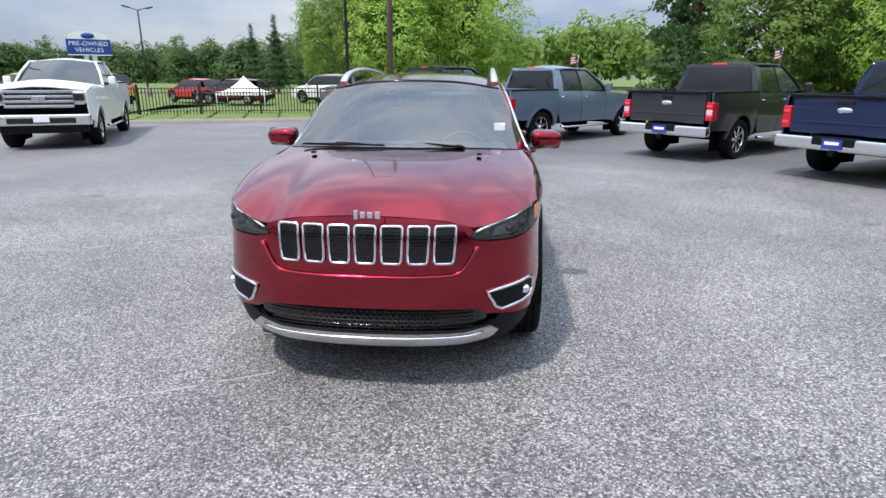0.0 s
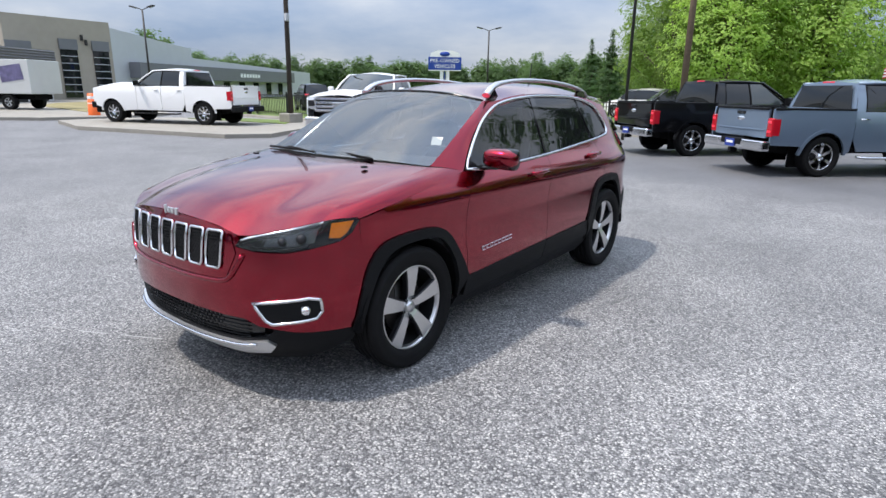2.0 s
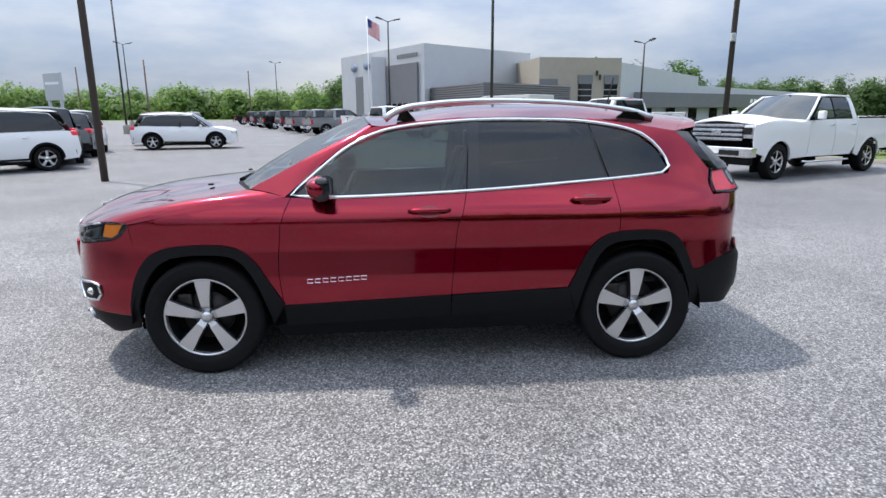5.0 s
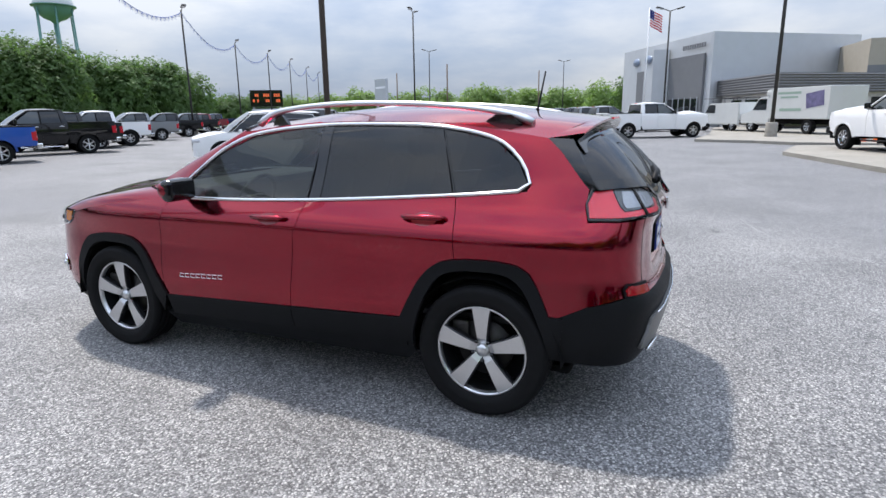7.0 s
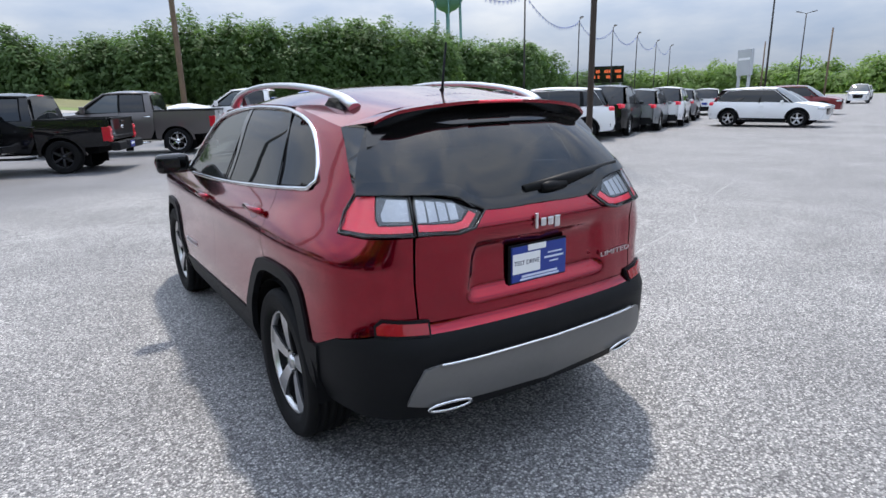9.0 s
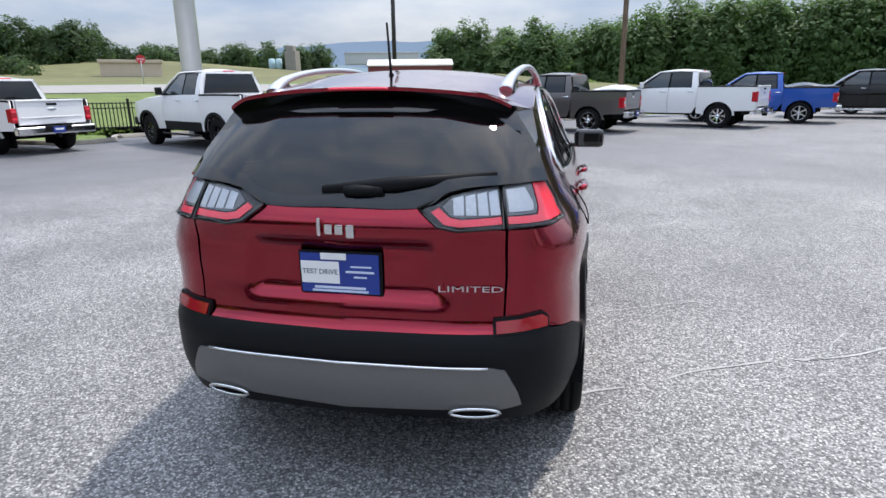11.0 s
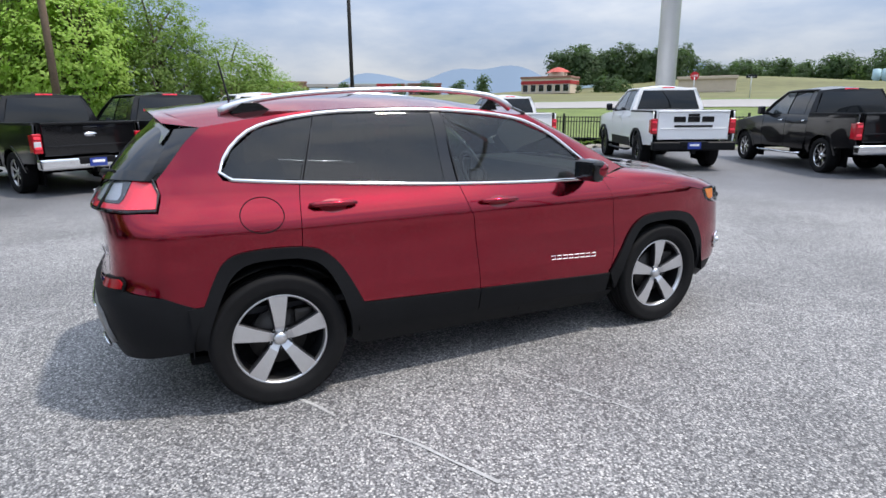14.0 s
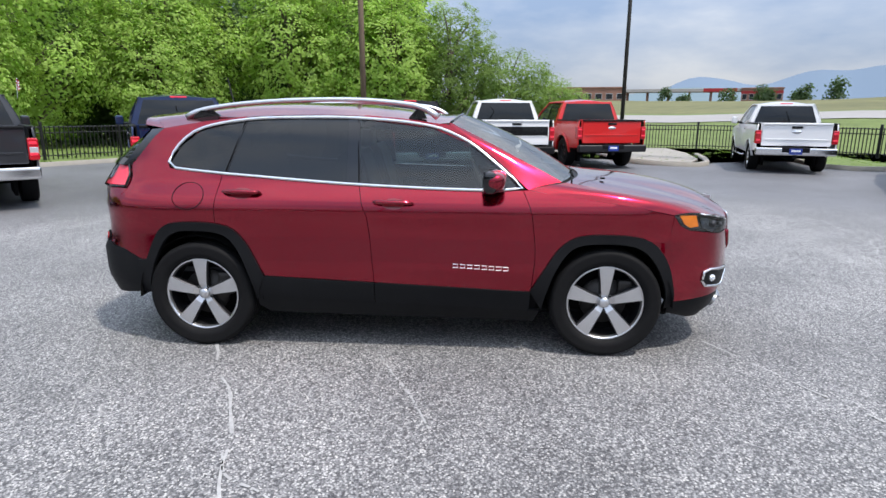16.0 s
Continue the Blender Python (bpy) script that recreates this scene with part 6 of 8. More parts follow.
# ---- cars ----
def make_suv(label, color, m, length=4.6, width=1.86, height=1.68, category="car", group="parked cars", tail=RED_LENS, sporty=0.0):
    """A rounded crossover: body sides with arches, dark glass, roof, lamps, bumpers and wheels; its nose is at -y."""
    if (length, width, height) in BUILT:
        return recoloured(*BUILT[(length, width, height)], color, label, m)
    car = thing("crossover", label, category, m, group)
    BUILT[(length, width, height)] = (car, color)
    P = lambda name, bm, mt, lab="", par=car: part(name, bm, mt, par, lab)
    h, wb, hl, hw = height, length * 0.293, length / 2, width / 2
    belt, r = h * 0.60, 0.35
    zs, ins = (0.2, 0.3, 0.6, belt - 0.1, belt, h * 0.8, h - 0.08), (0.1, 0.04, 0, 0.02, 0.06, 0.15, 0.27)

    def sx(y, z):
        k = max(0.0, abs(y) - hl + 0.75) / 0.75
        return hw - float(np.interp(z, zs, ins)) - 0.22 * k * k

    line = lambda *a: spline(list(a))
    for s in (1, -1):
        C = lambda y, z, s=s, o=0.0: Vector((s * (sx(y, z) + o), y, z))
        low = [(hl - 0.02, 0.55), (hl - 0.1, 0.34), (wb + 0.45, 0.30)] + arc(wb, r, 0.42, 0.0, math.pi, 10) + [(wb - 0.45, 0.26), (-wb + 0.45, 0.24)] + arc(-wb, r, 0.42, 0.0, math.pi, 10) + [(-wb - 0.45, 0.30), (-hl + 0.1, 0.32), (-hl + 0.02, 0.6), (-hl + 0.12, h * 0.50), (-hl + 0.75, belt - 0.06), (-hl + 1.15, belt), (hl - 0.5, belt + 0.07), (hl - 0.08, belt + 0.03)]
        P("body_side", panel(low, C, 0.16, 0.02), color)
        dl = [(-hl + 1.25, belt), (-hl + 1.95, h - 0.13), (hl - 1.5, h - 0.10), (hl - 0.75, h - 0.16), (hl - 0.42, belt + 0.09)]
        P("side_glass", panel(dl, lambda y, z, C=C: C(y, z), 0.2, 0.0), DARK_GLASS)
        P("window_trim", tube([C(a, b, o=0.004) for a, b in dl + [dl[0]]], 0.014, 6), color)
        P("pillar", tube([C(0.15, belt, o=0.004), C(0.1, h - 0.11, o=0.004)], 0.03, 6), GLOSS_BLACK)
        P("sill_trim", panel([(-wb + 0.4, 0.36), (wb - 0.4, 0.38), (wb - 0.42, 0.22), (-wb + 0.42, 0.20)], lambda y, z, C=C: C(y, z, o=0.01), 0.25, 0.01), BLACK_PLASTIC)
        for cy in (wb, -wb):
            P("arch_trim", panel(arc(cy, r, 0.47, 0.0, math.pi, 12) + arc(cy, r, 0.41, math.pi, 0.0, 12), lambda y, z, C=C: C(y, z, o=0.012), 0.2, 0.03), BLACK_PLASTIC)
            make_wheel(car, "wheel", r, 0.22, 0.235, 5, MACHINED, GUNMETAL, pose(s * (hw - 0.13), cy, r), s, detail=0)
            P("wheel_well", box((0.05, 0.86, 0.5), (s * (hw - 0.30), cy, 0.42), 0), DARK)
        P("mirror", box((0.17, 0.11, 0.12), (s * (hw + 0.06), -hl + 1.55, belt + 0.05), 0.04), color)
        P("headlight", box((0.34, 0.30, 0.13), (s * (hw - 0.30), -hl + 0.20, h * 0.46), 0.05, turn=Euler((0, 0, radians(-22 * s))).to_matrix()), LAMP_CLEAR)
        P("tail_light", box((0.26, 0.22, 0.16), (s * (hw - 0.28), hl - 0.20, belt - 0.02), 0.05, turn=Euler((0, 0, radians(24 * s))).to_matrix()), tail)
        for y in (-0.05, 0.85):
            P("door_handle", tube([C(y, belt - 0.12, o=0.015), C(y + 0.17, belt - 0.11, o=0.015)], 0.013, 6), color)
    nx = hw - 0.24
    side_h = lambda s: line((s * (nx - 0.02), -hl + 0.10, h * 0.50), (s * (hw - 0.12), -hl + 0.75, belt - 0.05), (s * (hw - 0.13), -hl + 1.15, belt + 0.01))
    P("bonnet", coons(line((-nx + 0.02, -hl + 0.10, h * 0.5), (0, -hl + 0.0, h * 0.52), (nx - 0.02, -hl + 0.10, h * 0.5)), line((-hw + 0.13, -hl + 1.15, belt + 0.01), (0, -hl + 0.98, belt + 0.03), (hw - 0.13, -hl + 1.15, belt + 0.01)), side_h(-1), side_h(1), 12, 8, (0, 0, 0.05), 0.01), color)
    top = lambda y, z, w: line((-w, y + 0.04, z - 0.05), (0, y, z), (w, y + 0.04, z - 0.05))
    wb_, wt_ = line((-hw + 0.13, -hl + 1.15, belt + 0.01), (0, -hl + 0.98, belt + 0.03), (hw - 0.13, -hl + 1.15, belt + 0.01)), top(-hl + 1.88, h - 0.04, hw - 0.27)
    P("windscreen", coons(wb_, wt_, line(wb_(0), wt_(0)), line(wb_(1), wt_(1)), 10, 6, (0, -0.03, 0.02), 0), SEEN_GLASS)
    rt = top(hl - 0.55, h - 0.05, hw - 0.28)
    P("roof", coons(wt_, rt, line(wt_(0), (-hw + 0.26, 0.2, h - 0.06), rt(0)), line(wt_(1), (hw - 0.26, 0.2, h - 0.06), rt(1)), 12, 8, (0, 0, 0.03), 0.01), color)
    gb = line((-hw + 0.2, hl - 0.22, belt + 0.04), (0, hl - 0.10, belt + 0.03), (hw - 0.2, hl - 0.22, belt + 0.04))
    P("rear_window", coons(gb, rt, line(gb(0), rt(0)), line(gb(1), rt(1)), 8, 6, (0, 0.03, 0.02), 0), DARK_GLASS)
    back = [(-hw + 0.25, belt + 0.03), (hw - 0.25, belt + 0.03), (hw - 0.22, 0.50), (-hw + 0.22, 0.50)]
    P("tailgate", panel(back, lambda x, z: Vector((x, hl - 0.04 - 0.16 * (abs(x) / hw) ** 3 - 0.08 * max(0, z - 0.7), z)), 0.2, 0.02), color)
    P("rear_bumper", panel([(-hw + 0.12, 0.56), (hw - 0.12, 0.56), (hw - 0.2, 0.28), (-hw + 0.2, 0.28)], lambda x, z: Vector((x, hl - 0.28 * (abs(x) / hw) ** 3, z)), 0.2, 0.03), BLACK_PLASTIC)
    P("plate", box((0.31, 0.01, 0.15), (0, hl - 0.02, 0.74), 0), PLATE_BLUE)
    P("nose", panel([(-hw + 0.22, h * 0.50), (hw - 0.22, h * 0.50), (hw - 0.14, 0.30), (-hw + 0.14, 0.30)], lambda x, z: Vector((x, -hl + 0.24 * (abs(x) / hw) ** 3, z)), 0.2, 0.03), color)
    P("grille", panel([(-0.45, h * 0.46), (0.45, h * 0.46), (0.36, 0.5), (-0.36, 0.5)], lambda x, z: Vector((x, -hl - 0.012 + 0.24 * (abs(x) / hw) ** 3, z)), 0.2, 0.01), GLOSS_BLACK)
    P("inner", box((width - 0.4, length - 0.9, 0.5), (0, 0.1, 0.55), 0.05), DARK)
    P("cabin", box((width - 0.55, length * 0.5, 0.5), (0, 0.35, h * 0.66), 0.08), DARK)
    return car


make_suv("white compact crossover parked side-on", WHITE, heading(-24.6, -10.2, 104), 4.6, 1.86, 1.66)
for (x, y, a), c, l, hgt, lb in (
    ((-13.1, -11.9, -45), WHITE, 4.75, 1.78, "white three-row SUV parked side-on"),
    ((-28.6, -11.9, 106), GREY, 4.7, 1.5, "grey car parked behind the white crossover"),
    ((-37.5, -15.3, 108), DEEP_RED, 4.7, 1.75, "dark red SUV in the far row"),
    ((-65.83, -23.51, 20), WHITE, 4.8, 1.85, "white SUV parked nose out in the far row"),
    ((-84.0, -30.4, 20), WHITE, 4.8, 1.8, "white SUV parked beyond the other cars"),
    ((-23.40, -14.44, -150), WHITE, 4.8, 1.78, "white SUV with its tailgate to the lot"),
    ((-20.20, -13.30, -150), GREY, 4.7, 1.70, "silver crossover parked among the SUVs"),
    ((-16.89, -12.16, -150), BLACK, 4.3, 1.85, "black off-roader with its tailgate to the lot"),
    ((-28.23, -17.07, -150), GREY, 4.7, 1.7, "grey crossover among the parked cars"),
    ((-35.49, -20.23, -150), WHITE, 4.7, 1.7, "white crossover among the parked cars"),
    ((-15.5, 31.4, 170), DEEP_RED, 4.6, 1.5, "red car beyond the fence"),
    ((-10.2, 33.5, 160), WHITE, 5.0, 1.8, "white car beyond the fence"),
    ((-4.6, 27.6, 200), BLACK, 4.8, 1.8, "black car beyond the fence"),
    ((-7.4, 30.4, 200), GREY, 4.8, 1.8, "grey car beyond the fence"),
    ((-22.4, 28.6, 150), YELLOW, 4.6, 1.8, "yellow off-roader beyond the fence"),
    ((-26.4, 27.6, 150), YELLOW, 4.6, 1.8, "yellow off-roader beyond the fence"),
    ((-19.0, 33.2, 150), BRIGHT_RED, 4.6, 1.5, "red car beyond the fence"),
    ((-29.5, 23.4, 150), BLACK, 4.6, 1.8, "black car beyond the fence"),
):
    make_suv(lb, c, heading(x, y, a), l, 1.88, hgt)


# ---- poles, fences, signs ----
POLE_BLACK = mat("bronze pole", (0.03, 0.028, 0.026), 0.55, var=0.1, scale=10)
WOOD = mat("weathered wood pole", (0.16, 0.115, 0.08), 0.85, var=0.3, scale=14, bump=0.3, bump_scale=30)
GALV = mat("grey painted steel", (0.46, 0.48, 0.50), 0.45, 0.2, var=0.06, scale=3)
BLUE_SIGN = mat("sign blue", (0.012, 0.05, 0.30), 0.35, var=0.05)
WHITE_SIGN = mat("sign white", (0.80, 0.81, 0.82), 0.4)


def lamp_post(x, y, h=7.6, r=0.075, arms=2, turn=0.0, z=0.0, base=True):
    t = thing("lamp_post", "tall dark lot lamp post with twin flat heads", "lamp post", pose(x, y, z, 0, 0, turn), "lot lamp posts")
    part("pole", tube([(0, 0, 0), (0, 0, h)], [r, r * 0.75], 8), POLE_BLACK, t)
    if base:
        part("base", lathe([(0, 0.75), (0.26, 0.75), (0.30, 0.70), (0.30, 0)], 16, axis="z"), CONCRETE, t, "round concrete base")
    for k in range(arms):
        s = 1 if k == 0 else -1
        a = part("arm", tube([(0, 0, h - 0.05), (s * 0.35, 0, h + 0.08), (s * 0.75, 0, h + 0.18)], 0.035, 6), POLE_BLACK, t)
        part("lamp_head", box((0.55, 0.34, 0.10), (s * 0.85, 0, h + 0.20), 0.03, turn=Euler((0, radians(-14 * s), 0)).to_matrix()), POLE_BLACK, a)
        part("lens", box((0.40, 0.26, 0.02), (s * 0.86, 0, h + 0.14), 0, turn=Euler((0, radians(-14 * s), 0)).to_matrix()), LAMP_CLEAR, a)
    return t


for x, y, h, z in ((-49.2, -0.9, 9.3, 0), (-46.8, -22.6, 10.5, 0), (-46.4, 20.8, 7.2, 0.1), (-77.7, -35.4, 10.4, 0), (-106.9, -22.0, 10.4, 0), (-32.5, 5.6, 12.6, 0.13), (-28.5, 43.5, 6.8, 0)):
    lamp_post(x, y, h, 0.085 if h < 12 else 0.10, 2, 20 + 31 * x, z)
lamp_post(-4.55, 15.9, 13.0, 0.055, 1, 30, 0, False)
PENS = [(-33.6, -36.7), (-52.4, -48.6), (-63.2, -52.9), (-74.7, -58.2), (-88.9, -65.6), (-101.0, -71.6)]
for x, y in PENS:
    lamp_post(x, y, 9.9, 0.09, 1, 60)


def pole(name, label, x, y, h, r, material, lean=(0, 0), z=-0.05, taper=0.8):
    t = thing(name, label, "pole", pose(x, y, z))
    part("shaft", tube([(0, 0, 0), (lean[0] * 0.5, lean[1] * 0.5, h / 2), (lean[0], lean[1], h)], [r, r * (1 + taper) / 2, r * taper], 12), material, t)
    return t


wp = pole("utility_pole", "brown wooden pole with floodlights on the island", -17.5, 12.2, 11, 0.105, mat("dark creosoted wood", (0.045, 0.036, 0.03), 0.85, var=0.3, scale=14, bump=0.3, bump_scale=30), (0.1, 0))
part("base", box((0.7, 0.7, 0.5), (0, 0, 0.3), 0.05), CONCRETE, wp)
for s in (1, -1):
    part("floodlight", box((0.22, 0.3, 0.2), (0.3 * s, 0, 7.0), 0.04), GALV, wp)
    part("bracket", tube([(0, 0, 6.9), (0.3 * s, 0, 6.95)], 0.025, 6), GALV, wp)
part("meter_box", box((0.14, 0.16, 0.3), (0.16, -0.08, 4.3), 0.03), GALV, wp)
pole("utility_pole", "brown wooden pole before the trees", -3.5, 18.5, 13, 0.12, WOOD)
pole("utility_pole", "brown wooden pole among the trees", 21.2, 4.6, 12, 0.13, WOOD, (0.15, 0.1))
pole("sign_pole", "thick grey steel sign pole", 11.3, -14.1, 24, 0.33, mat("silver pole paint", (0.66, 0.67, 0.68), 0.4, 0.1, var=0.05, scale=2), taper=0.95)
pole("lot_pole", "tall dark pole by the fence", 23.7, -7.0, 13, 0.095, POLE_BLACK)
pole("lot_pole", "tall brown steel lot pole", -10.4, -7.3, 12, 0.085, mat("brown steel", (0.06, 0.045, 0.038), 0.6))
pole("utility_pole", "slim wooden pole behind the row", -3.24, -23.6, 13, 0.12, WOOD)
pole("sign_pole", "thick dark pole across the road", 47.7, -168.0, 40, 0.62, POLE_BLACK, taper=0.95)
for x, y in ((-95, -40), (-110, -58), (-120, -30)):
    pole("utility_pole", "distant brown utility pole", x, y, 10, 0.14, WOOD)

# pennant strings between the lamp posts
cols = [mat("pennant " + n, c, 0.7) for n, c in (("blue", (0.03, 0.08, 0.35)), ("white", (0.7, 0.7, 0.7)))]
for (x0, y0), (x1, y1) in zip([(-17.0, -26.2)] + PENS[:-1], PENS):
    t = thing("pennant_string", "drooping string of small blue and white pennants", "pennants", pose(0, 0, 0), "pennant strings")
    pts = [(x0 + (x1 - x0) * k / 40, y0 + (y1 - y0) * k / 40, 9.75 - 4 * 1.5 * (k / 40) * (1 - k / 40)) for k in range(41)]
    part("cord", tube(pts, 0.02, 4), cols[0], t)
    for c in (0, 1):
        bm = bmesh.new()
        for i in range(c, 40, 2):
            a, b = Vector(pts[i]), Vector(pts[i + 1])
            m = a.lerp(b, 0.5)
            for q in (0.0, 0.5):
                u, v = a.lerp(b, q), a.lerp(b, q + 0.4)
                bm.faces.new([bm.verts.new(w) for w in (u, v, u.lerp(v, 0.5) - Vector((0, 0, 0.32)))])
        tagged(part("pennants", bm, cols[c], t), kind="stuff")


def fence(path, h=1.1, label="black metal picket fence", every=2.4, gap=0.125):
    """Posts, rails and pickets along a path on the grass."""
    t = thing("fence", label, "fence", pose(0, 0, 0))
    f = spline([(x, y, 0.05) for x, y in path])
    length = sum(math.dist(a, b) for a, b in zip(path, path[1:]))
    n = int(length / every)
    FENCE = mat("black fence metal", (0.012, 0.012, 0.013), 0.45)
    post = box((0.07, 0.07, h + 0.12), (0, 0, (h + 0.12) / 2), 0.008)
    me = bpy.data.meshes.new("post")
    post.to_mesh(me), post.free(), me.materials.append(FENCE)
    pk = box((0.026, 0.026, h - 0.04), (0, 0, h / 2 + 0.02), 0)
    mp = bpy.data.meshes.new("picket")
    pk.to_mesh(mp), pk.free(), mp.materials.append(FENCE)
    for i in range(n + 1):
        p = f(i / n)
        ob = new("post", me)
        ob.parent, ob.location = t, p
        if i < n:
            q = f((i + 1) / n)
            for z in (0.16, h - 0.22, h - 0.04):
                part("rail", tube([p + Vector((0, 0, z)), q + Vector((0, 0, z))], 0.018, 4), FENCE, t)
    k = int(length / gap)
    if k <= 300:
        for i in range(k):
            ob = new("picket", mp)
            ob.parent, ob.location = t, f((i + 0.5) / k)
    else:
        bm = bmesh.new()
        for i in range(k):
            box((0.024, 0.024, h - 0.04), f((i + 0.5) / k) + Vector((0, 0, h / 2 + 0.02)), 0, bm)
        tagged(part("pickets", bm, FENCE, t), kind="stuff")
    return t


fence([(-36.0, 16.4), (-26.0, 16.7), (-20.0, 17.4), (-14.4, 18.8), (-8.3, 20.6), (-2.4, 22.0)], 1.12, "black metal picket fence behind the grass verge", gap=0.13)
fence([(5.25, 23.57), (9.85, 17.45), (13.64, 13.29), (18.13, 11.38), (21.84, 7.62)], 1.1, "black metal picket fence under the trees", gap=0.14)
fence([(22.69, 1.96), (23.60, -3.12), (22.88, -8.88), (21.93, -12.00), (18.04, -14.17), (15.18, -15.69), (10.95, -18.09)], 1.08, "black metal picket fence beside the road", gap=0.13)

# pre-owned sign
sg = thing("pylon_sign", "blue and white pylon sign on two white legs", "sign", pose(-29.6, 38.4, 0.02, 0, 0, 37) @ Matrix.Scale(1.22, 4))
for x in (-0.22, 0.22):
    part("leg", box((0.24, 0.16, 3.55), (x, 0, 0.92), 0.02), WHITE_SIGN, sg)
part("leg_stripe", box((0.06, 0.02, 2.6), (0, -0.06, 1.3), 0), BLUE_SIGN, sg)
bd = part("sign_board", box((2.35, 0.28, 0.92), (0, 0, 3.0), 0.02), BLUE_SIGN, sg, "blue board with white lettering")
part("sign_top", prism([(-1.05, 3.46), (1.05, 3.46), (1.0, 3.74), (0.5, 3.92), (-0.5, 3.92), (-1.0, 3.74)], -0.13, 0.13, "y"), WHITE_SIGN, sg, "white arched top")
part("sign_base_line", box((2.35, 0.29, 0.05), (0, 0, 2.56), 0), WHITE_SIGN, sg)
ov = part("oval", lathe([(0, 0.0), (0.28, 0.0), (0.30, -0.02)], 28, axis="z"), BLUE_SIGN, sg, "plain blue oval", Matrix.Translation((0, -0.155, 3.66)) @ Euler((radians(90), 0, 0)).to_matrix().to_4x4() @ Matrix.Diagonal((1.2, 0.55, 1, 1)))
for words, z in (("PRE-OWNED", 3.20), ("VEHICLES", 2.83)):
    writing("sign_words", words, 0.36, Matrix.Translation((0, -0.146, z)) @ Euler((radians(90), 0, 0)).to_matrix().to_4x4(), WHITE_SIGN, sg, 0.004)

# white event tent beyond the fence
tn = thing("event_tent", "white peaked event tent on thin legs", "tent", pose(-13.5, 28.0, -0.35, 0, 0, 12) @ Matrix.Scale(0.55, 4))
TENT = mat("tent canvas", (0.82, 0.82, 0.80), 0.7, var=0.05, scale=3)
bm = bmesh.new()
rows = []
for k in range(9):
    f = k / 8
    w, z = 2.35 * (1 - f) ** 1.0 + 0.02, 2.05 + 1.75 * f ** 1.9 * 0.9
    rows.append([bm.verts.new((sx * w, sy * w, z)) for sx, sy in ((-1, -1), (0, -1), (1, -1), (1, 0), (1, 1), (0, 1), (-1, 1), (-1, 0))])
for a, b in zip(rows, rows[1:]):
    for k in range(8):
        bm.faces.new((a[k], a[(k + 1) % 8], b[(k + 1) % 8], b[k])).smooth = True
part("canopy", bm, TENT, tn)
for sx, sy in ((-1, -1), (1, -1), (1, 1), (-1, 1)):
    part("leg", tube([(2.3 * sx, 2.3 * sy, 0), (2.3 * sx, 2.3 * sy, 2.1)], 0.04, 6), GALV, tn)
for s in (-1, 1):
    part("valance", box((4.7, 0.03, 0.32), (0, 2.34 * s, 1.95), 0), TENT, tn)
    part("valance", box((0.03, 4.7, 0.32), (2.34 * s, 0, 1.95), 0), TENT, tn)

# stop sign and small plate sign
ss = thing("stop_sign", "red octagonal stop sign on a steel post", "sign", pose(34.7, -42.2, 1.75, 0, 0, 40))
part("post", tube([(0, 0.05, 0), (0, 0.05, 2.2)], 0.035, 6), GALV, ss)
octo = [(0.38 * math.cos((k + 0.5) * math.pi / 4), 2.3 + 0.38 * math.sin((k + 0.5) * math.pi / 4)) for k in range(8)]
part("plate", prism(octo, -0.015, 0.015, "y"), mat("stop red", (0.5, 0.02, 0.03), 0.4), ss)
for sgn in (0, 180):
    writing("words", "STOP", 0.26, Matrix.Translation((0, 0.02 if sgn else -0.02, 2.3)) @ Euler((radians(90), 0, radians(sgn))).to_matrix().to_4x4(), WHITE_SIGN, ss, 0.002)
bs = thing("road_sign", "small dark road sign on a post", "sign", pose(33.0, -47.5, 1.8, 0, 0, 40))
part("post", tube([(0, 0.03, 0), (0, 0.03, 2.2)], 0.035, 6), GALV, bs)
part("plate", box((0.9, 0.03, 0.3), (0, 0, 2.2), 0.01), GLOSS_BLACK, bs)
part("bar", box((0.6, 0.034, 0.09), (0, -0.002, 2.2), 0), WHITE_SIGN, bs)

# digital message board
db = thing("message_board", "black digital message board on a post frame", "sign", pose(-66.0, -56.0, -1.2, 0, 0, 128) @ Matrix.Scale(1.22, 4))
part("board", box((3.7, 0.4, 1.9), (0, 0, 4.3), 0.05), GLOSS_BLACK, db)
part("lower_board", box((3.5, 0.3, 0.7), (0, 0, 2.75), 0.03), GALV, db)
for x in (-1.5, 1.5):
    part("leg", box((0.18, 0.18, 3.3), (x, 0, 1.65), 0.02), GALV, db)
led = mat("amber display", (0.9, 0.16, 0.04), 0.5, emit=0.12)
for r, cells in enumerate(("0110 1110 111", "1010 0110 0110")):
    for k, c in enumerate(cells):
        if c == "1":
            part("display_bar", box((0.2, 0.02, 0.34), (-1.45 + k * 0.24, -0.205, 4.65 - 0.62 * r), 0), led, db)
            part("display_bar", box((0.2, 0.02, 0.34), (-1.45 + k * 0.24, 0.205, 4.65 - 0.62 * r), 0), led, db)

# ---- dealership ----
WALL_WHITE = mat("white metal panel", (0.50, 0.52, 0.54), 0.45, 0.25, var=0.06, scale=1.2)
WALL_GREY = mat("grey metal panel", (0.17, 0.175, 0.185), 0.5, 0.2, var=0.08, scale=1.5)
WALL_TAN = mat("tan stucco", (0.34, 0.31, 0.255), 0.8, var=0.08, scale=2)
RIB = mat("ribbed grey cladding", (0.15, 0.15, 0.155), 0.45, 0.4)
# the near corner and the two walls that run back from it
AP, LF, RT = Vector((-56.4, 2.5)), Vector((-73.0, -7.2)), Vector((-66.5, 15.4))
HB = 8.35


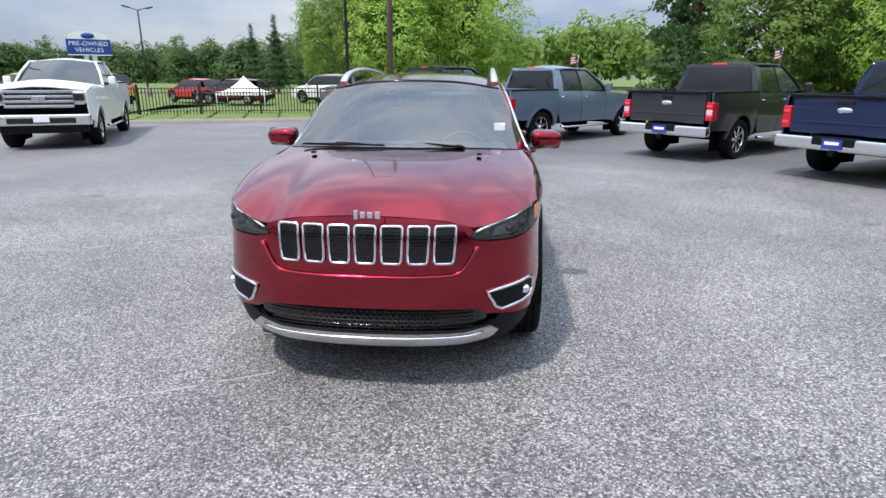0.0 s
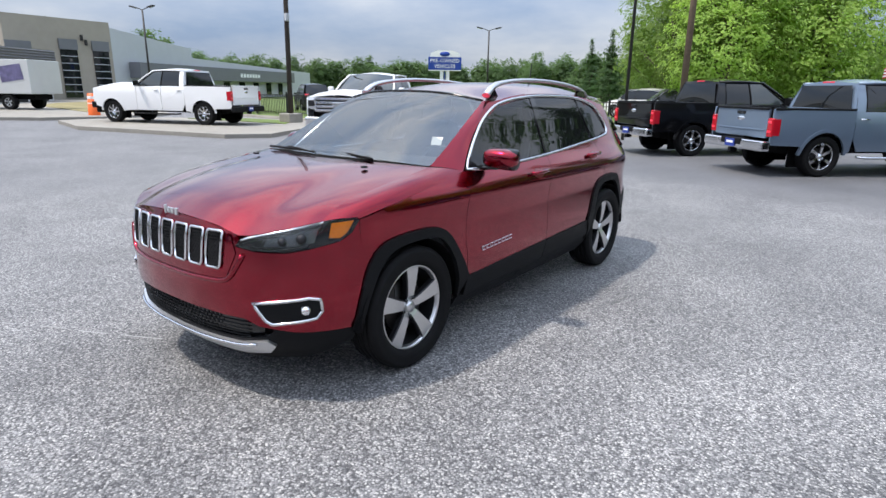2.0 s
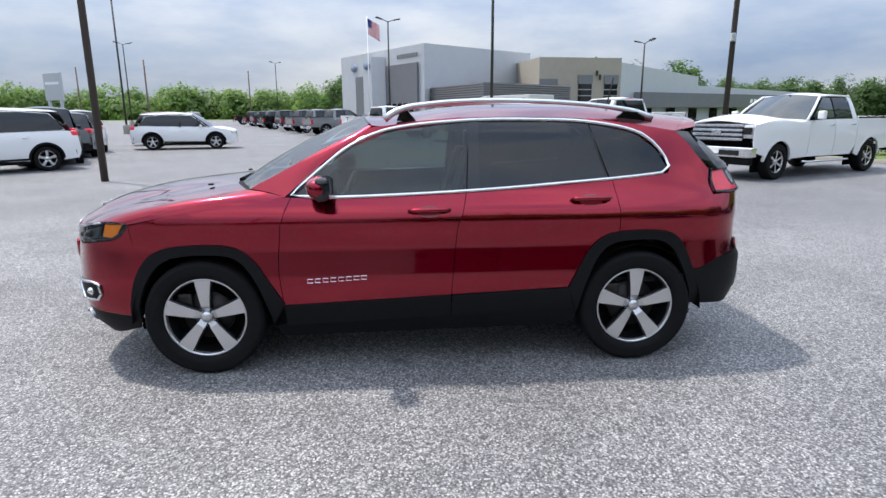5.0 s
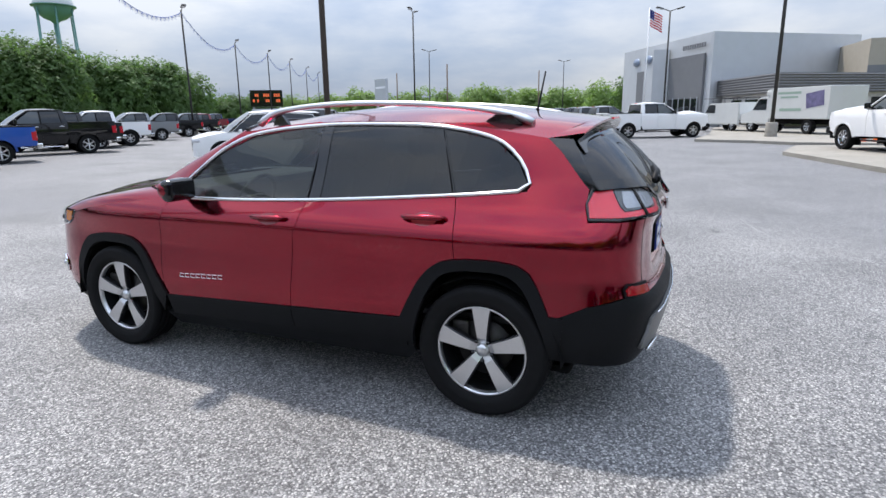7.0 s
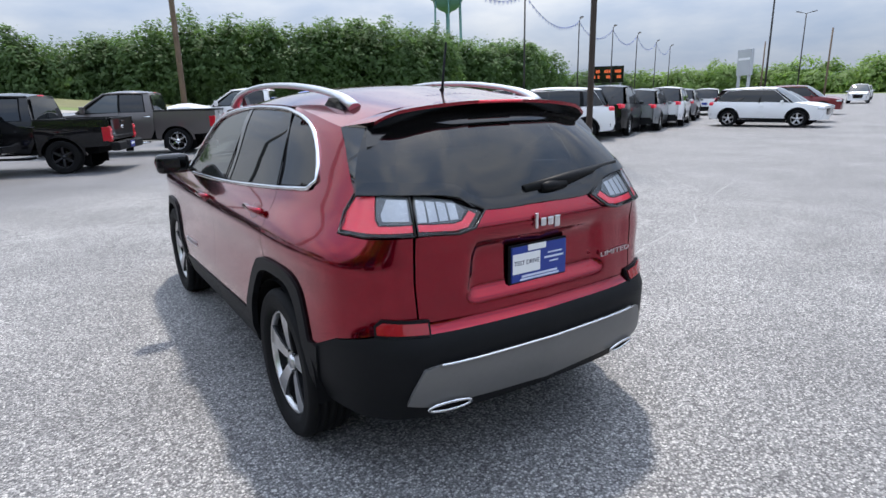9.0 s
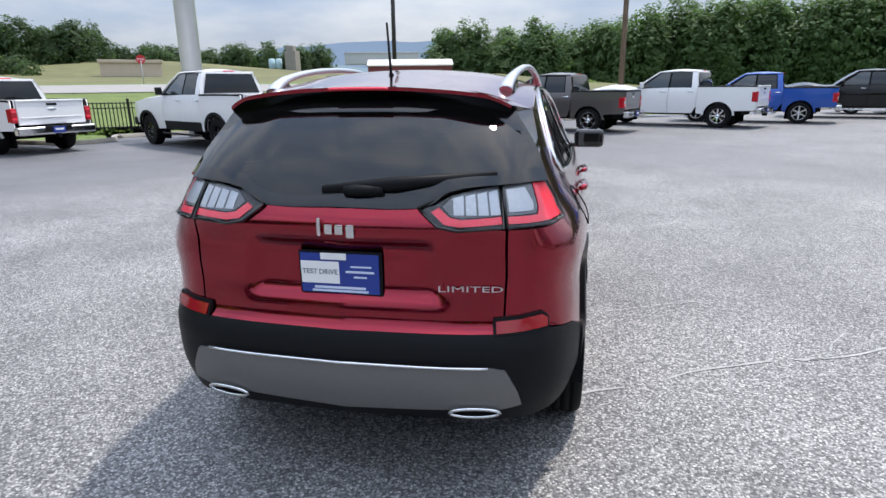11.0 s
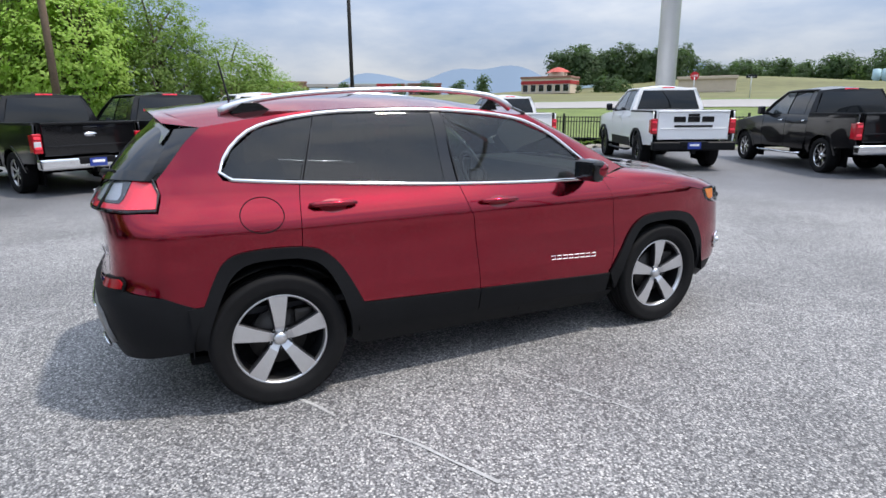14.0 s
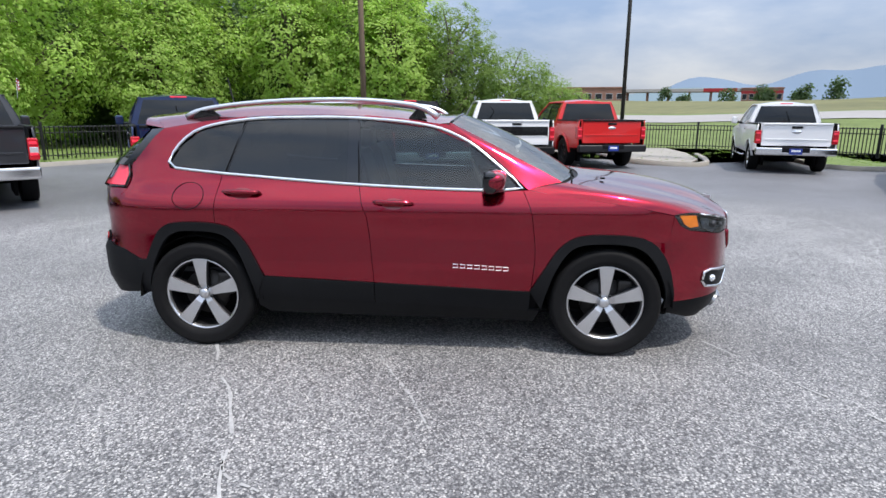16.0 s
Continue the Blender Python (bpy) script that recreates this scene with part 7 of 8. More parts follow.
def wall(parent, name, a, b, z0, z1, thick, material, label=""):
    d = (b - a)
    n = Vector((-d.y, d.x)).normalized() * thick
    poly = [tuple(a), tuple(b), tuple(b + n), tuple(a + n)]
    return part(name, prism(poly, z0, z1), material, parent, label)


dl = thing("dealership", "white and grey metal-clad car dealership with ribbed canopy", "building", pose(0, 0, 0))
wall(dl, "long_wall", AP, RT, 0, HB, 0.4, WALL_WHITE, "white panel wall")
wall(dl, "front_wall", LF, AP, 0, HB, 0.4, WALL_WHITE, "white panel wall")
back_corner = LF + (RT - AP)
mid_ = (AP + RT + back_corner + LF) / 4
part("roof", prism([tuple(mid_ + (q - mid_) * 0.96) for q in (AP, RT, back_corner, LF)], HB - 0.5, HB - 0.25), WALL_WHITE, dl)
wall(dl, "back_wall", RT, back_corner, 0, HB - 0.05, 0.3, WALL_WHITE)
wall(dl, "side_wall", back_corner, LF, 0, HB - 0.05, 0.3, WALL_WHITE)
fdir = (LF - AP).normalized()
fn = Vector((fdir.y, -fdir.x))
if fn.dot(Vector((1, 0))) < 0:
    fn = -fn
ent = part("entrance_recess", prism([tuple(AP + fdir * 1.0 + fn * 0.05), tuple(AP + fdir * 7.4 + fn * 0.05), tuple(AP + fdir * 7.4 + fn * 0.25), tuple(AP + fdir * 1.0 + fn * 0.25)], 0, 6.6), WALL_GREY, dl, "grey recessed entrance wall")
for k in range(5):
    a = AP + fdir * (1.5 + k * 1.15) + fn * 0.3
    w = part("window", prism([tuple(a), tuple(a + fdir * 1.0), tuple(a + fdir * 1.0 + fn * 0.05), tuple(a + fn * 0.05)], 0.2, 2.6), DARK_GLASS, dl)
    part("window_frame", prism([tuple(a - fdir * 0.06), tuple(a), tuple(a + fn * 0.08), tuple(a - fdir * 0.06 + fn * 0.08)], 0.2, 2.7), GALV, w)
arch_a = AP + fdir * 7.6 + fn * 0.2
part("brand_tower", prism([tuple(arch_a), tuple(arch_a + fdir * 3.0), tuple(arch_a + fdir * 2.6 + fn * 1.4), tuple(arch_a + fdir * 0.6 + fn * 1.4)], 0, 7.6), WALL_WHITE, dl, "white tapered brand tower")
ovm = lambda p, z: Matrix.Translation((p.x, p.y, z)) @ Euler((radians(90), 0, math.atan2(-fdir.y, -fdir.x))).to_matrix().to_4x4() @ Matrix.Diagonal((1.0, 0.55, 1, 1))
for p, z in ((arch_a + fdir * 1.6 + fn * 1.45, 6.7), (AP + fdir * 15.5 + fn * 0.1, 6.9)):
    part("oval_badge", lathe([(0, 0.06), (0.75, 0.06), (0.8, 0.0)], 24, axis="z"), mat("oval badge", (0.22, 0.27, 0.36), 0.35, 0.4), dl, "plain grey-blue oval badge", ovm(p, z))
lt = bmesh.new()
for k in range(10):
    a = AP + fdir * (0.9 + k * 0.42) + fn * 0.3
    box((0.26, 0.08, 0.42), (a.x, a.y, 7.35), 0.03, lt, Euler((0, 0, math.atan2(fdir.y, fdir.x))).to_matrix())
part("wall_letters", lt, WALL_GREY, dl, "dealer's name as plain bars")
wd = part("side_window", prism([tuple(AP + fdir * 11.5 + fn * 0.06), tuple(AP + fdir * 15 + fn * 0.06), tuple(AP + fdir * 15 + fn * 0.2), tuple(AP + fdir * 11.5 + fn * 0.2)], 0, 5.8), WALL_GREY, dl, "grey wall bay")
# ribbed canopy and service bays before the long wall
ld = (RT - AP).normalized()
c0 = AP + ld * 0.8
can = [c0, Vector((-45.9, 7.0)), Vector((-52.9, 16.4)), Vector((-63.4, 12.4))]
cd, cn = (can[2] - can[1]).normalized(), (can[1] - can[0]).normalized()
cmid = sum(can, Vector((0, 0))) / 4
part("service_block", prism([tuple(cmid + (p - cmid) * 0.93) for p in can], 0, 2.7), mat("pale stucco", (0.52, 0.51, 0.49), 0.8, var=0.07, scale=2), dl, "pale service block")
canopy = part("canopy", prism([tuple(p) for p in can], 2.7, 4.1), RIB, dl, "grey ribbed canopy")
for k in range(7):
    z = 2.8 + k * 0.2
    part("rib", tube([(q.x, q.y, z) for q in (cmid + (p - cmid) * 1.004 for p in can)], 0.065, 4), RIB, canopy)
sb = [cmid + (p - cmid) * 0.932 for p in can]
for w0, w1 in ((1.0, 2.9), (3.6, 5.8), (6.6, 8.6)):
    a, b = sb[1] - cn * w0, sb[1] - cn * w1
    o = Vector((cn.y, -cn.x)) * 0.05
    part("service_window", prism([tuple(a), tuple(b), tuple(b + o), tuple(a + o)], 0.3, 2.3), DARK_GLASS, dl)
for w0 in (0.6, 3.2, 5.8, 8.2):
    a = sb[1] + cd * w0
    b, o = a + cd * 2.0, Vector((cd.y, -cd.x)) * 0.05
    part("bay_door", prism([tuple(a), tuple(b), tuple(b + o), tuple(a + o)], 0.1, 2.35), GUNMETAL if w0 > 5 else DARK_GLASS, dl)
# tan block
t0, t1 = Vector((-57.4, 14.4)), Vector((-58.4, 23.4))
td = (t1 - t0).normalized()
tn_ = Vector((td.y, -td.x))
tb = part("tan_block", prism([tuple(p) for p in (t0, t1, t1 - tn_ * 9, t0 - tn_ * 9)], 0, 7.15), WALL_TAN, dl, "tan stucco block with tall windows")
for o in (4.3, 7.2):
    a = t0 + tn_ * 0.02 + td * o
    b = a + td * 1.5
    w = part("tall_window", prism([tuple(a), tuple(b), tuple(b + tn_ * 0.06), tuple(a + tn_ * 0.06)], 0.3, 5.4), DARK_GLASS, tb)
    for r in range(7):
        part("mullion", prism([tuple(a), tuple(b), tuple(b + tn_ * 0.1), tuple(a + tn_ * 0.1)], 0.8 + r * 0.62, 0.86 + r * 0.62), GALV, w)
    part("window_head", prism([tuple(a - td * 0.05), tuple(b + td * 0.05), tuple(b + td * 0.05 + tn_ * 0.14), tuple(a - td * 0.05 + tn_ * 0.14)], 4.5, 5.4), WALL_GREY, w)
part("wall_panel", prism([tuple(t0 + tn_ * 0.01), tuple(t0 + td * 2.0 + tn_ * 0.01), tuple(t0 + td * 2.0 + tn_ * 0.12), tuple(t0 + tn_ * 0.12)], 4.0, 5.0), WALL_GREY, tb)
for k in range(2):
    part("wall_lamp", box((0.2, 0.2, 0.5), tuple(t0 + tn_ * 0.13 + td * (6.3 + 0.35 * k)) + (5.6 - 0.4 * k,), 0.03), POLE_BLACK, tb)
# low white wing, then the long shed with a grey fascia
e0, e1 = t1 + td * 0.02, Vector((-65.0, 35.3))
ed = (e1 - e0).normalized()
en = Vector((ed.y, -ed.x))
bm = prism([tuple(p) for p in (e0, e1, e1 - en * 10, e0 - en * 6)], 0, 6.6)
for v in bm.verts:
    if v.co.z > 1:
        v.co.z = 6.7 - 1.0 * (Vector((v.co.x, v.co.y)) - e0).dot(ed) / 13
part("white_wing", bm, WALL_WHITE, dl, "white metal wing with sloping roofline")
bm = prism([tuple(p) for p in (e1 + ed * 0.02, e1 + ed * 37.6, e1 + ed * 37.6 - en * 12, e1 - en * 12)], 0, 4.6)
for v in bm.verts:
    if v.co.z > 1:
        v.co.z = 4.65 - 0.7 * (Vector((v.co.x, v.co.y)) - e1).dot(ed) / 37.6
part("long_shed", bm, WALL_WHITE, dl, "low white shed")
g0 = e0 + ed * 2.2 + en * 0.02
part("wing_canopy", prism([tuple(p) for p in (g0, g0 + ed * 39, g0 + ed * 39 + en * 1.2, g0 + en * 1.2)], 2.15, 3.7), WALL_GREY, dl, "grey fascia canopy")
lt = bmesh.new()
for k in range(7):
    p = g0 + en * 1.23 + ed * (21.0 + k * 0.85)
    box((0.55, 0.06, 0.5), (p.x, p.y, 2.9), 0.02, lt, Euler((0, 0, math.atan2(ed.y, ed.x))).to_matrix())
part("fascia_letters", lt, WHITE_SIGN, dl, "pale fascia lettering as plain bars")
for k in range(9):
    a = g0 + ed * (1.5 + 4.2 * k) + en * 0.01
    b = a + ed * 1.6
    part("wing_window", prism([tuple(a), tuple(b), tuple(b + en * 0.06), tuple(a + en * 0.06)], 0.3, 2.05), DARK_GLASS, dl)

# flag pole
fp = thing("flag_pole", "white flag pole with a striped flag", "flag", pose(-54.0, -2.9, 0, 0, 0, 65))
part("pole", tube([(0, 0, 0), (0, 0, 10.4)], [0.07, 0.04], 8), WHITE_SIGN, fp)
cloth = part("flag", box((0.02, 0.02, 0.02), (0, 0, 10.3), 0), WHITE_SIGN, fp, "striped flag, hanging in folds")
fr_, fw_, fb_ = mat("flag red", (0.5, 0.02, 0.03), 0.8), mat("flag white", (0.75, 0.75, 0.75), 0.8), mat("flag blue", (0.02, 0.03, 0.16), 0.8)
for k in range(13):
    st = bmesh.new()
    rows = []
    for j in (0, 1):
        rows.append([st.verts.new((0.02 + i * 0.13, 0.12 * math.sin(i * 1.1 + k * 0.1), 10.25 - (k + j) * 0.105 - 0.075 * i)) for i in range(11)])
    for i in range(10):
        f = st.faces.new((rows[0][i], rows[0][i + 1], rows[1][i + 1], rows[1][i]))
        f.material_index = 1 if (k < 7 and i < 4) else 0
        f.smooth = True
    part("stripe", st, (fr_ if k % 2 == 0 else fw_, fb_), cloth)

# box van in front of the service block
bt = thing("box_truck", "white box truck with painted side panel", "truck", heading(-38.4, 7.3, 212, 0.13) @ Matrix.Scale(1.1, 4))
BOXW = mat("truck box white", (0.52, 0.53, 0.52), 0.45, var=0.06, scale=2)
part("cargo_box", box((2.1, 4.3, 1.62), (0, 1.4, 1.58), 0.03), BOXW, bt)
part("box_cap", box((2.1, 0.5, 0.4), (0, -0.85, 2.15), 0.12), BOXW, bt)
cabm = prism([(-3.3, 0.45), (-3.35, 1.0), (-2.4, 1.2), (-1.75, 1.95), (-0.75, 2.0), (-0.75, 0.45)], -0.98, 0.98, "x")
bmesh.ops.bevel(cabm, geom=cabm.edges[:], offset=0.06, segments=2, affect="EDGES")
part("cab", cabm, BOXW, bt)
for s in (1, -1):
    part("cab_window", prism([(-2.2, 1.25), (-1.7, 1.85), (-1.05, 1.87), (-1.05, 1.25)], s * 0.985, s * 0.99, "x"), DARK_GLASS, bt)
    part("picture_panel", box((0.01, 1.2, 0.75), (s * 1.056, 2.6, 1.75), 0, turn=Euler((radians(8), 0, 0)).to_matrix()), mat("picture print", (0.10, 0.09, 0.17), 0.5, var=0.9, scale=4), bt, "dark printed picture")
    bars = bmesh.new()
    for w, h, y, z in ((1.7, 0.12, 0.75, 2.12), (1.3, 0.1, 0.75, 1.9), (1.6, 0.14, 0.9, 1.25)):
        box((0.008, w, h), (s * 1.054, y, z), 0, bars)
    part("side_bars", bars, mat("faded green print", (0.25, 0.34, 0.28), 0.6), bt, "side lettering as plain bars")
    make_wheel(bt, "front_wheel", 0.37, 0.22, 0.21, 5, GALV, GUNMETAL, pose(s * 0.86, -2.35, 0.37), s)
    make_wheel(bt, "rear_wheel", 0.37, 0.3, 0.21, 5, GALV, GUNMETAL, pose(s * 0.9, 2.2, 0.37), s)
part("chassis", box((1.2, 6.2, 0.25), (0, 0.2, 0.62), 0.02), DARK, bt)
part("bumper", box((1.9, 0.16, 0.22), (0, -3.4, 0.55), 0.04), GUNMETAL, bt)
wv = thing("work_van", "white ladder-rack work van beside the service block", "van", heading(-43.5, 3.9, 212, 0.13))
vb = prism([(-2.4, 0.4), (-2.45, 0.95), (-1.7, 1.15), (-1.1, 1.85), (2.3, 1.9), (2.4, 0.4)], -0.95, 0.95, "x")
bmesh.ops.bevel(vb, geom=vb.edges[:], offset=0.07, segments=2, affect="EDGES")
part("body", vb, BOXW, wv)
for s in (1, -1):
    part("window", prism([(-1.5, 1.2), (-1.05, 1.75), (-0.3, 1.75), (-0.3, 1.2)], s * 0.955, s * 0.962, "x"), DARK_GLASS, wv)
    part("rack_rail", tube([(s * 0.8, -2.0, 2.2), (s * 0.8, 2.2, 2.2)], 0.03, 6), GUNMETAL, wv)
    for y in (-1.5, 1.62):
        make_wheel(wv, "wheel", 0.35, 0.22, 0.2, 5, GALV, GUNMETAL, pose(s * 0.82, y, 0.35), s)
for y in (-0.9, 0.5, 1.9):
    part("rack_bar", tube([(-0.8, y, 1.9), (-0.8, y, 2.2), (0.8, y, 2.2), (0.8, y, 1.9)], 0.025, 6), GUNMETAL, wv)
for k, (x, y) in enumerate(((-27.6, 8.6), (-27.3, 9.3))):
    dr = thing("traffic_drum", "orange traffic drum with white bands", "traffic drum", pose(x, y, 0.13), "traffic drums")
    part("drum", lathe([(0, 1.0), (0.2, 1.0), (0.26, 0.0)], 14, axis="z"), mat("safety orange", (0.75, 0.13, 0.02), 0.5), dr)
    for z in (0.45, 0.75):
        part("band", lathe([(0.245 - 0.03 * z, z), (0.24 - 0.03 * z, z + 0.12)], 14, axis="z"), WHITE_SIGN, dr)

# ---- distance ----
# water tower
wt = thing("water_tower", "dark green and white water tower on steel legs", "water tower", pose(-153.0, -226.0, 7.7))
TANK = mat("pale green tank paint", (0.10, 0.22, 0.20), 0.5, var=0.08, scale=0.3)
part("tank", lathe([(0, 40), (4, 39.3), (6.1, 37.6), (6.6, 36), (6.6, 34.8), (5.9, 32.6), (3.8, 30.8), (1.5, 29.8), (0.9, 29.0)], 32, axis="z"), TANK, wt)
part("riser", tube([(0, 0, -10), (0, 0, 30.0)], 0.9, 12), TANK, wt)
for k in range(6):
    a = k * math.tau / 6
    lg = part("leg", tube([(7.2 * math.cos(a), 7.2 * math.sin(a), -10), (6.3 * math.cos(a), 6.3 * math.sin(a), 34.4)], 0.32, 8), TANK, wt)
part("tank_top", lathe([(0, 40.3), (4.1, 39.5), (6.25, 37.7), (6.72, 36), (6.72, 35.4)], 32, axis="z"), WALL_WHITE, wt, "white upper tank")
part("walkway", lathe([(6.5, 35.0), (7.5, 35.0), (7.5, 35.4), (6.5, 35.4)], 32, axis="z"), TANK, wt)

# rising ground, the road and the meadow beyond the fence
def hill(x, y):
    """Height of the ground east and south-east of the lot."""
    r, a = math.hypot(x, y), math.degrees(math.atan2(x, y)) % 360
    r -= 6.0 * min(1, max(0, (a - 145) / 35))
    knoll = math.exp(-(((a - 141) / 13) ** 2))
    bank = 0.4 * min(1, max(0, (a - 110) / 14)) * min(1, max(0, (r - 30) / 14))
    z = float(np.interp(r, (18, 19, 24, 34, 44, 53, 75, 110, 150, 260, 700), (-0.10, -0.05, 0.05, 0.4, 0.92, 1.55, 2.2, 3.3, 4.4 + 3.0 * knoll, 6.4 + 2.0 * knoll, 9.0)))
    side = min(1, max(0, (a - 74) / 20)) * min(1, max(0, (196 - a) / 22))
    return (z + 0.1 + bank) * side - 0.1 + 0.004 * r * noise.noise(Vector((x * 0.03, y * 0.03, 1))) * side


def polar(name, a0, a1, rings, lift, material, label, category, na=90):
    """Ground between two bearings (clockwise from +y) that follows the hill."""
    bm = bmesh.new()
    g = []
    for i in range(na + 1):
        a = radians(a0 + (a1 - a0) * i / na)
        g.append([bm.verts.new((r * math.sin(a), r * math.cos(a), hill(r * math.sin(a), r * math.cos(a)) + lift)) for r in rings])
    for p, q in zip(g, g[1:]):
        for j in range(len(rings) - 1):
            bm.faces.new((p[j], p[j + 1], q[j + 1], q[j])).smooth = True
    bm.normal_update()
    if sum(f.normal.z for f in bm.faces) < 0:
        bmesh.ops.reverse_faces(bm, faces=bm.faces[:])
    return tagged(part(name, bm, material, None), label, category, kind="structure")


BANK = mat("bright grass bank", (0.10, 0.135, 0.032), 0.92, var=0.4, scale=5, bump=0.5, bump_scale=30)
polar("grass_bank", 70, 200, (18, 20, 24, 28, 34, 39, 44, 48, 53, 58), 0.0, BANK, "mown grass rising to the road", "grass")
polar("road", 84, 190, (44.5, 46, 48, 50, 52.5), 0.05, ROAD, "pale concrete road beyond the fence", "road")
polar("meadow", 70, 200, (58, 66, 75, 86, 98, 110, 125, 150, 180, 220, 260, 340, 450, 700), 0.0, FIELD, "dry meadow rising beyond the road", "field")


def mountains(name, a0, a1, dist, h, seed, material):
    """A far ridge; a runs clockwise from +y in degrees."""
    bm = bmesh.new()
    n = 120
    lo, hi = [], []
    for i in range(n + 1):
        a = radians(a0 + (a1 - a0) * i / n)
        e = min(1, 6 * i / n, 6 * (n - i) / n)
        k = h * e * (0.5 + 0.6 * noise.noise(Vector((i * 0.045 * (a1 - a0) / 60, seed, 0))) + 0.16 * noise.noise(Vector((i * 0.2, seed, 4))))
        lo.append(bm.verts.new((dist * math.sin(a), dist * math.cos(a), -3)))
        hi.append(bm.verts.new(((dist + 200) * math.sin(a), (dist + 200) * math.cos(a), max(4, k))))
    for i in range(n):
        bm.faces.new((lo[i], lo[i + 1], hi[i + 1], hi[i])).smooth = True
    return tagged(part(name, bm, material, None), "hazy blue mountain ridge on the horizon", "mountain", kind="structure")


# the distance haze is painted into the ridges' pale blue base colours
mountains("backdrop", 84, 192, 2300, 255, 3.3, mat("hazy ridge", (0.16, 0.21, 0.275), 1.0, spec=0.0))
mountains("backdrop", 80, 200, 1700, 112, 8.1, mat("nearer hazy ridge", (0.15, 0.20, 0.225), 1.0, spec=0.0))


def block_building(name, label, m, size, wall_m, roof_m=None, windows=4, band=None, canopy=None):
    t = thing(name, label, "building", m)
    w, d, h = size
    part("wall", box((w, d, h), (0, 0, h / 2), 0.05), wall_m, t)
    part("roof", box((w + 0.5, d + 0.5, 0.5), (0, 0, h + 0.2), 0.05), roof_m or wall_m, t)
    if band:
        part("band", box((w + 0.2, d + 0.2, h * 0.22), (0, 0, h * 0.72), 0.03), band, t)
    for s in (-1, 1):
        for k in range(windows):
            x = (k + 0.5) / windows * w - w / 2
            wi = part("window", box((w / windows * 0.6, 0.1, h * 0.42), (x, s * d / 2, h * 0.36), 0.02), DARK_GLASS, t)
            part("frame", box((w / windows * 0.66, 0.06, h * 0.47), (x, s * d / 2, h * 0.36), 0.02), GALV, wi)
    return t


BRICK = mat("brown brick", (0.24, 0.13, 0.10), 0.85, var=0.2, scale=2)
CREAM = mat("cream stucco", (0.50, 0.42, 0.33), 0.8, var=0.1, scale=1)
REDBAND = mat("red metal band", (0.32, 0.02, 0.025), 0.5)
ff = block_building("restaurant", "cream fast-food restaurant with red tiled roof tower", pose(91.0, -68.0, hill(91, -68) - 0.1, 0, 0, 37) @ Matrix.Scale(0.72, 4), (13, 9, 3.9), CREAM, BRICK, 6, REDBAND)
part("tower", box((4, 4, 5.6), (-1, -3.4, 2.8), 0.1), CREAM, ff)
part("tower_roof", lathe([(3.4, 5.6), (1.6, 6.6), (0, 7.0)], 4, (-1, -3.4, 0), "z"), mat("red roof tile", (0.35, 0.06, 0.04), 0.7), ff)
gs = thing("fuel_station", "fuel station with a long red-edged canopy", "building", pose(247.0, -80.0, hill(247, -80), 0, 0, 72))
part("canopy", box((46, 10, 1.2), (0, 0, 5.0), 0.05), mat("canopy grey", (0.35, 0.33, 0.32), 0.7), gs)
part("canopy_edge", box((12, 10.2, 1.3), (-15, 0, 5.0), 0.05), REDBAND, gs)
for k in range(6):
    for s in (-3, 3):
        part("column", box((0.7, 0.7, 4.7), (-20 + k * 8.0, s, 2.35), 0.03), BRICK, gs)
block_building("shop", "brown brick shop with red front", pose(236.0, -108.0, hill(236, -108), 0, 0, 65), (14, 10, 4.6), BRICK, BRICK, 6, REDBAND)
block_building("shop", "long low brown building", pose(225.0, -38.0, hill(225, -38), 0, 0, 80), (30, 10, 4.5), BRICK, BRICK, 8)
block_building("shop", "cream roadside building on the slope", pose(69.6, -85.2, hill(69.6, -85.2), 0, 0, 39), (9.0, 4, 2.2), CREAM, CREAM, 0)
rr = block_building("barn", "long brown building with pale roof", pose(26.5, -103.0, hill(26.5, -103.0) - 0.45, 0, 0, 14) @ Matrix.Scale(0.64, 4), (23, 10, 3.0), mat("maroon siding", (0.20, 0.06, 0.06), 0.8, var=0.1, scale=1), mat("pale metal roof", (0.55, 0.53, 0.50), 0.5), 0)
part("roof_slope", prism([(-5.6, 3.2), (0, 5.0), (5.6, 3.2)], -11.8, 11.8, "x"), mat("pale metal roof", (0.55, 0.53, 0.50), 0.5), rr)
sl = thing("silo_plant", "pale concrete batch plant tower", "building", pose(64.3, -135.5, hill(64.3, -135.5) - 0.6) @ Matrix.Scale(0.46, 4))
part("tower", box((6, 6, 10), (0, 0, 6), 0.2), CONCRETE, sl)
part("tower_top", box((4, 4, 3), (0.5, 0, 12), 0.2), CONCRETE, sl)
for x in (8, 12):
    part("tank", lathe([(0, 7.5), (1.6, 7.2), (1.7, 3), (0.4, 1)], 14, (x, 0, 0), "z"), mat("pale blue tank", (0.35, 0.50, 0.55), 0.5), sl)
block_building("warehouse", "white low warehouse on the hill", pose(73.0, -239.0, 10.5, 0, 0, 17), (30, 10, 4), WALL_WHITE, WALL_WHITE, 0)
st = thing("tall_sign", "tall grey roadside sign on two posts", "sign", pose(-128.0, -72.0, -2.5, 0, 0, 60))
part("panel", box((5.5, 0.6, 5.5), (0, 0, 9.8), 0.05), GALV, st)
part("panel_lines", box((4.6, 0.65, 0.5), (0, 0, 10.5), 0.02), WHITE_SIGN, st)
for x in (-2, 2):
    part("leg", box((0.5, 0.5, 7.2), (x, 0, 3.6), 0), GALV, st)


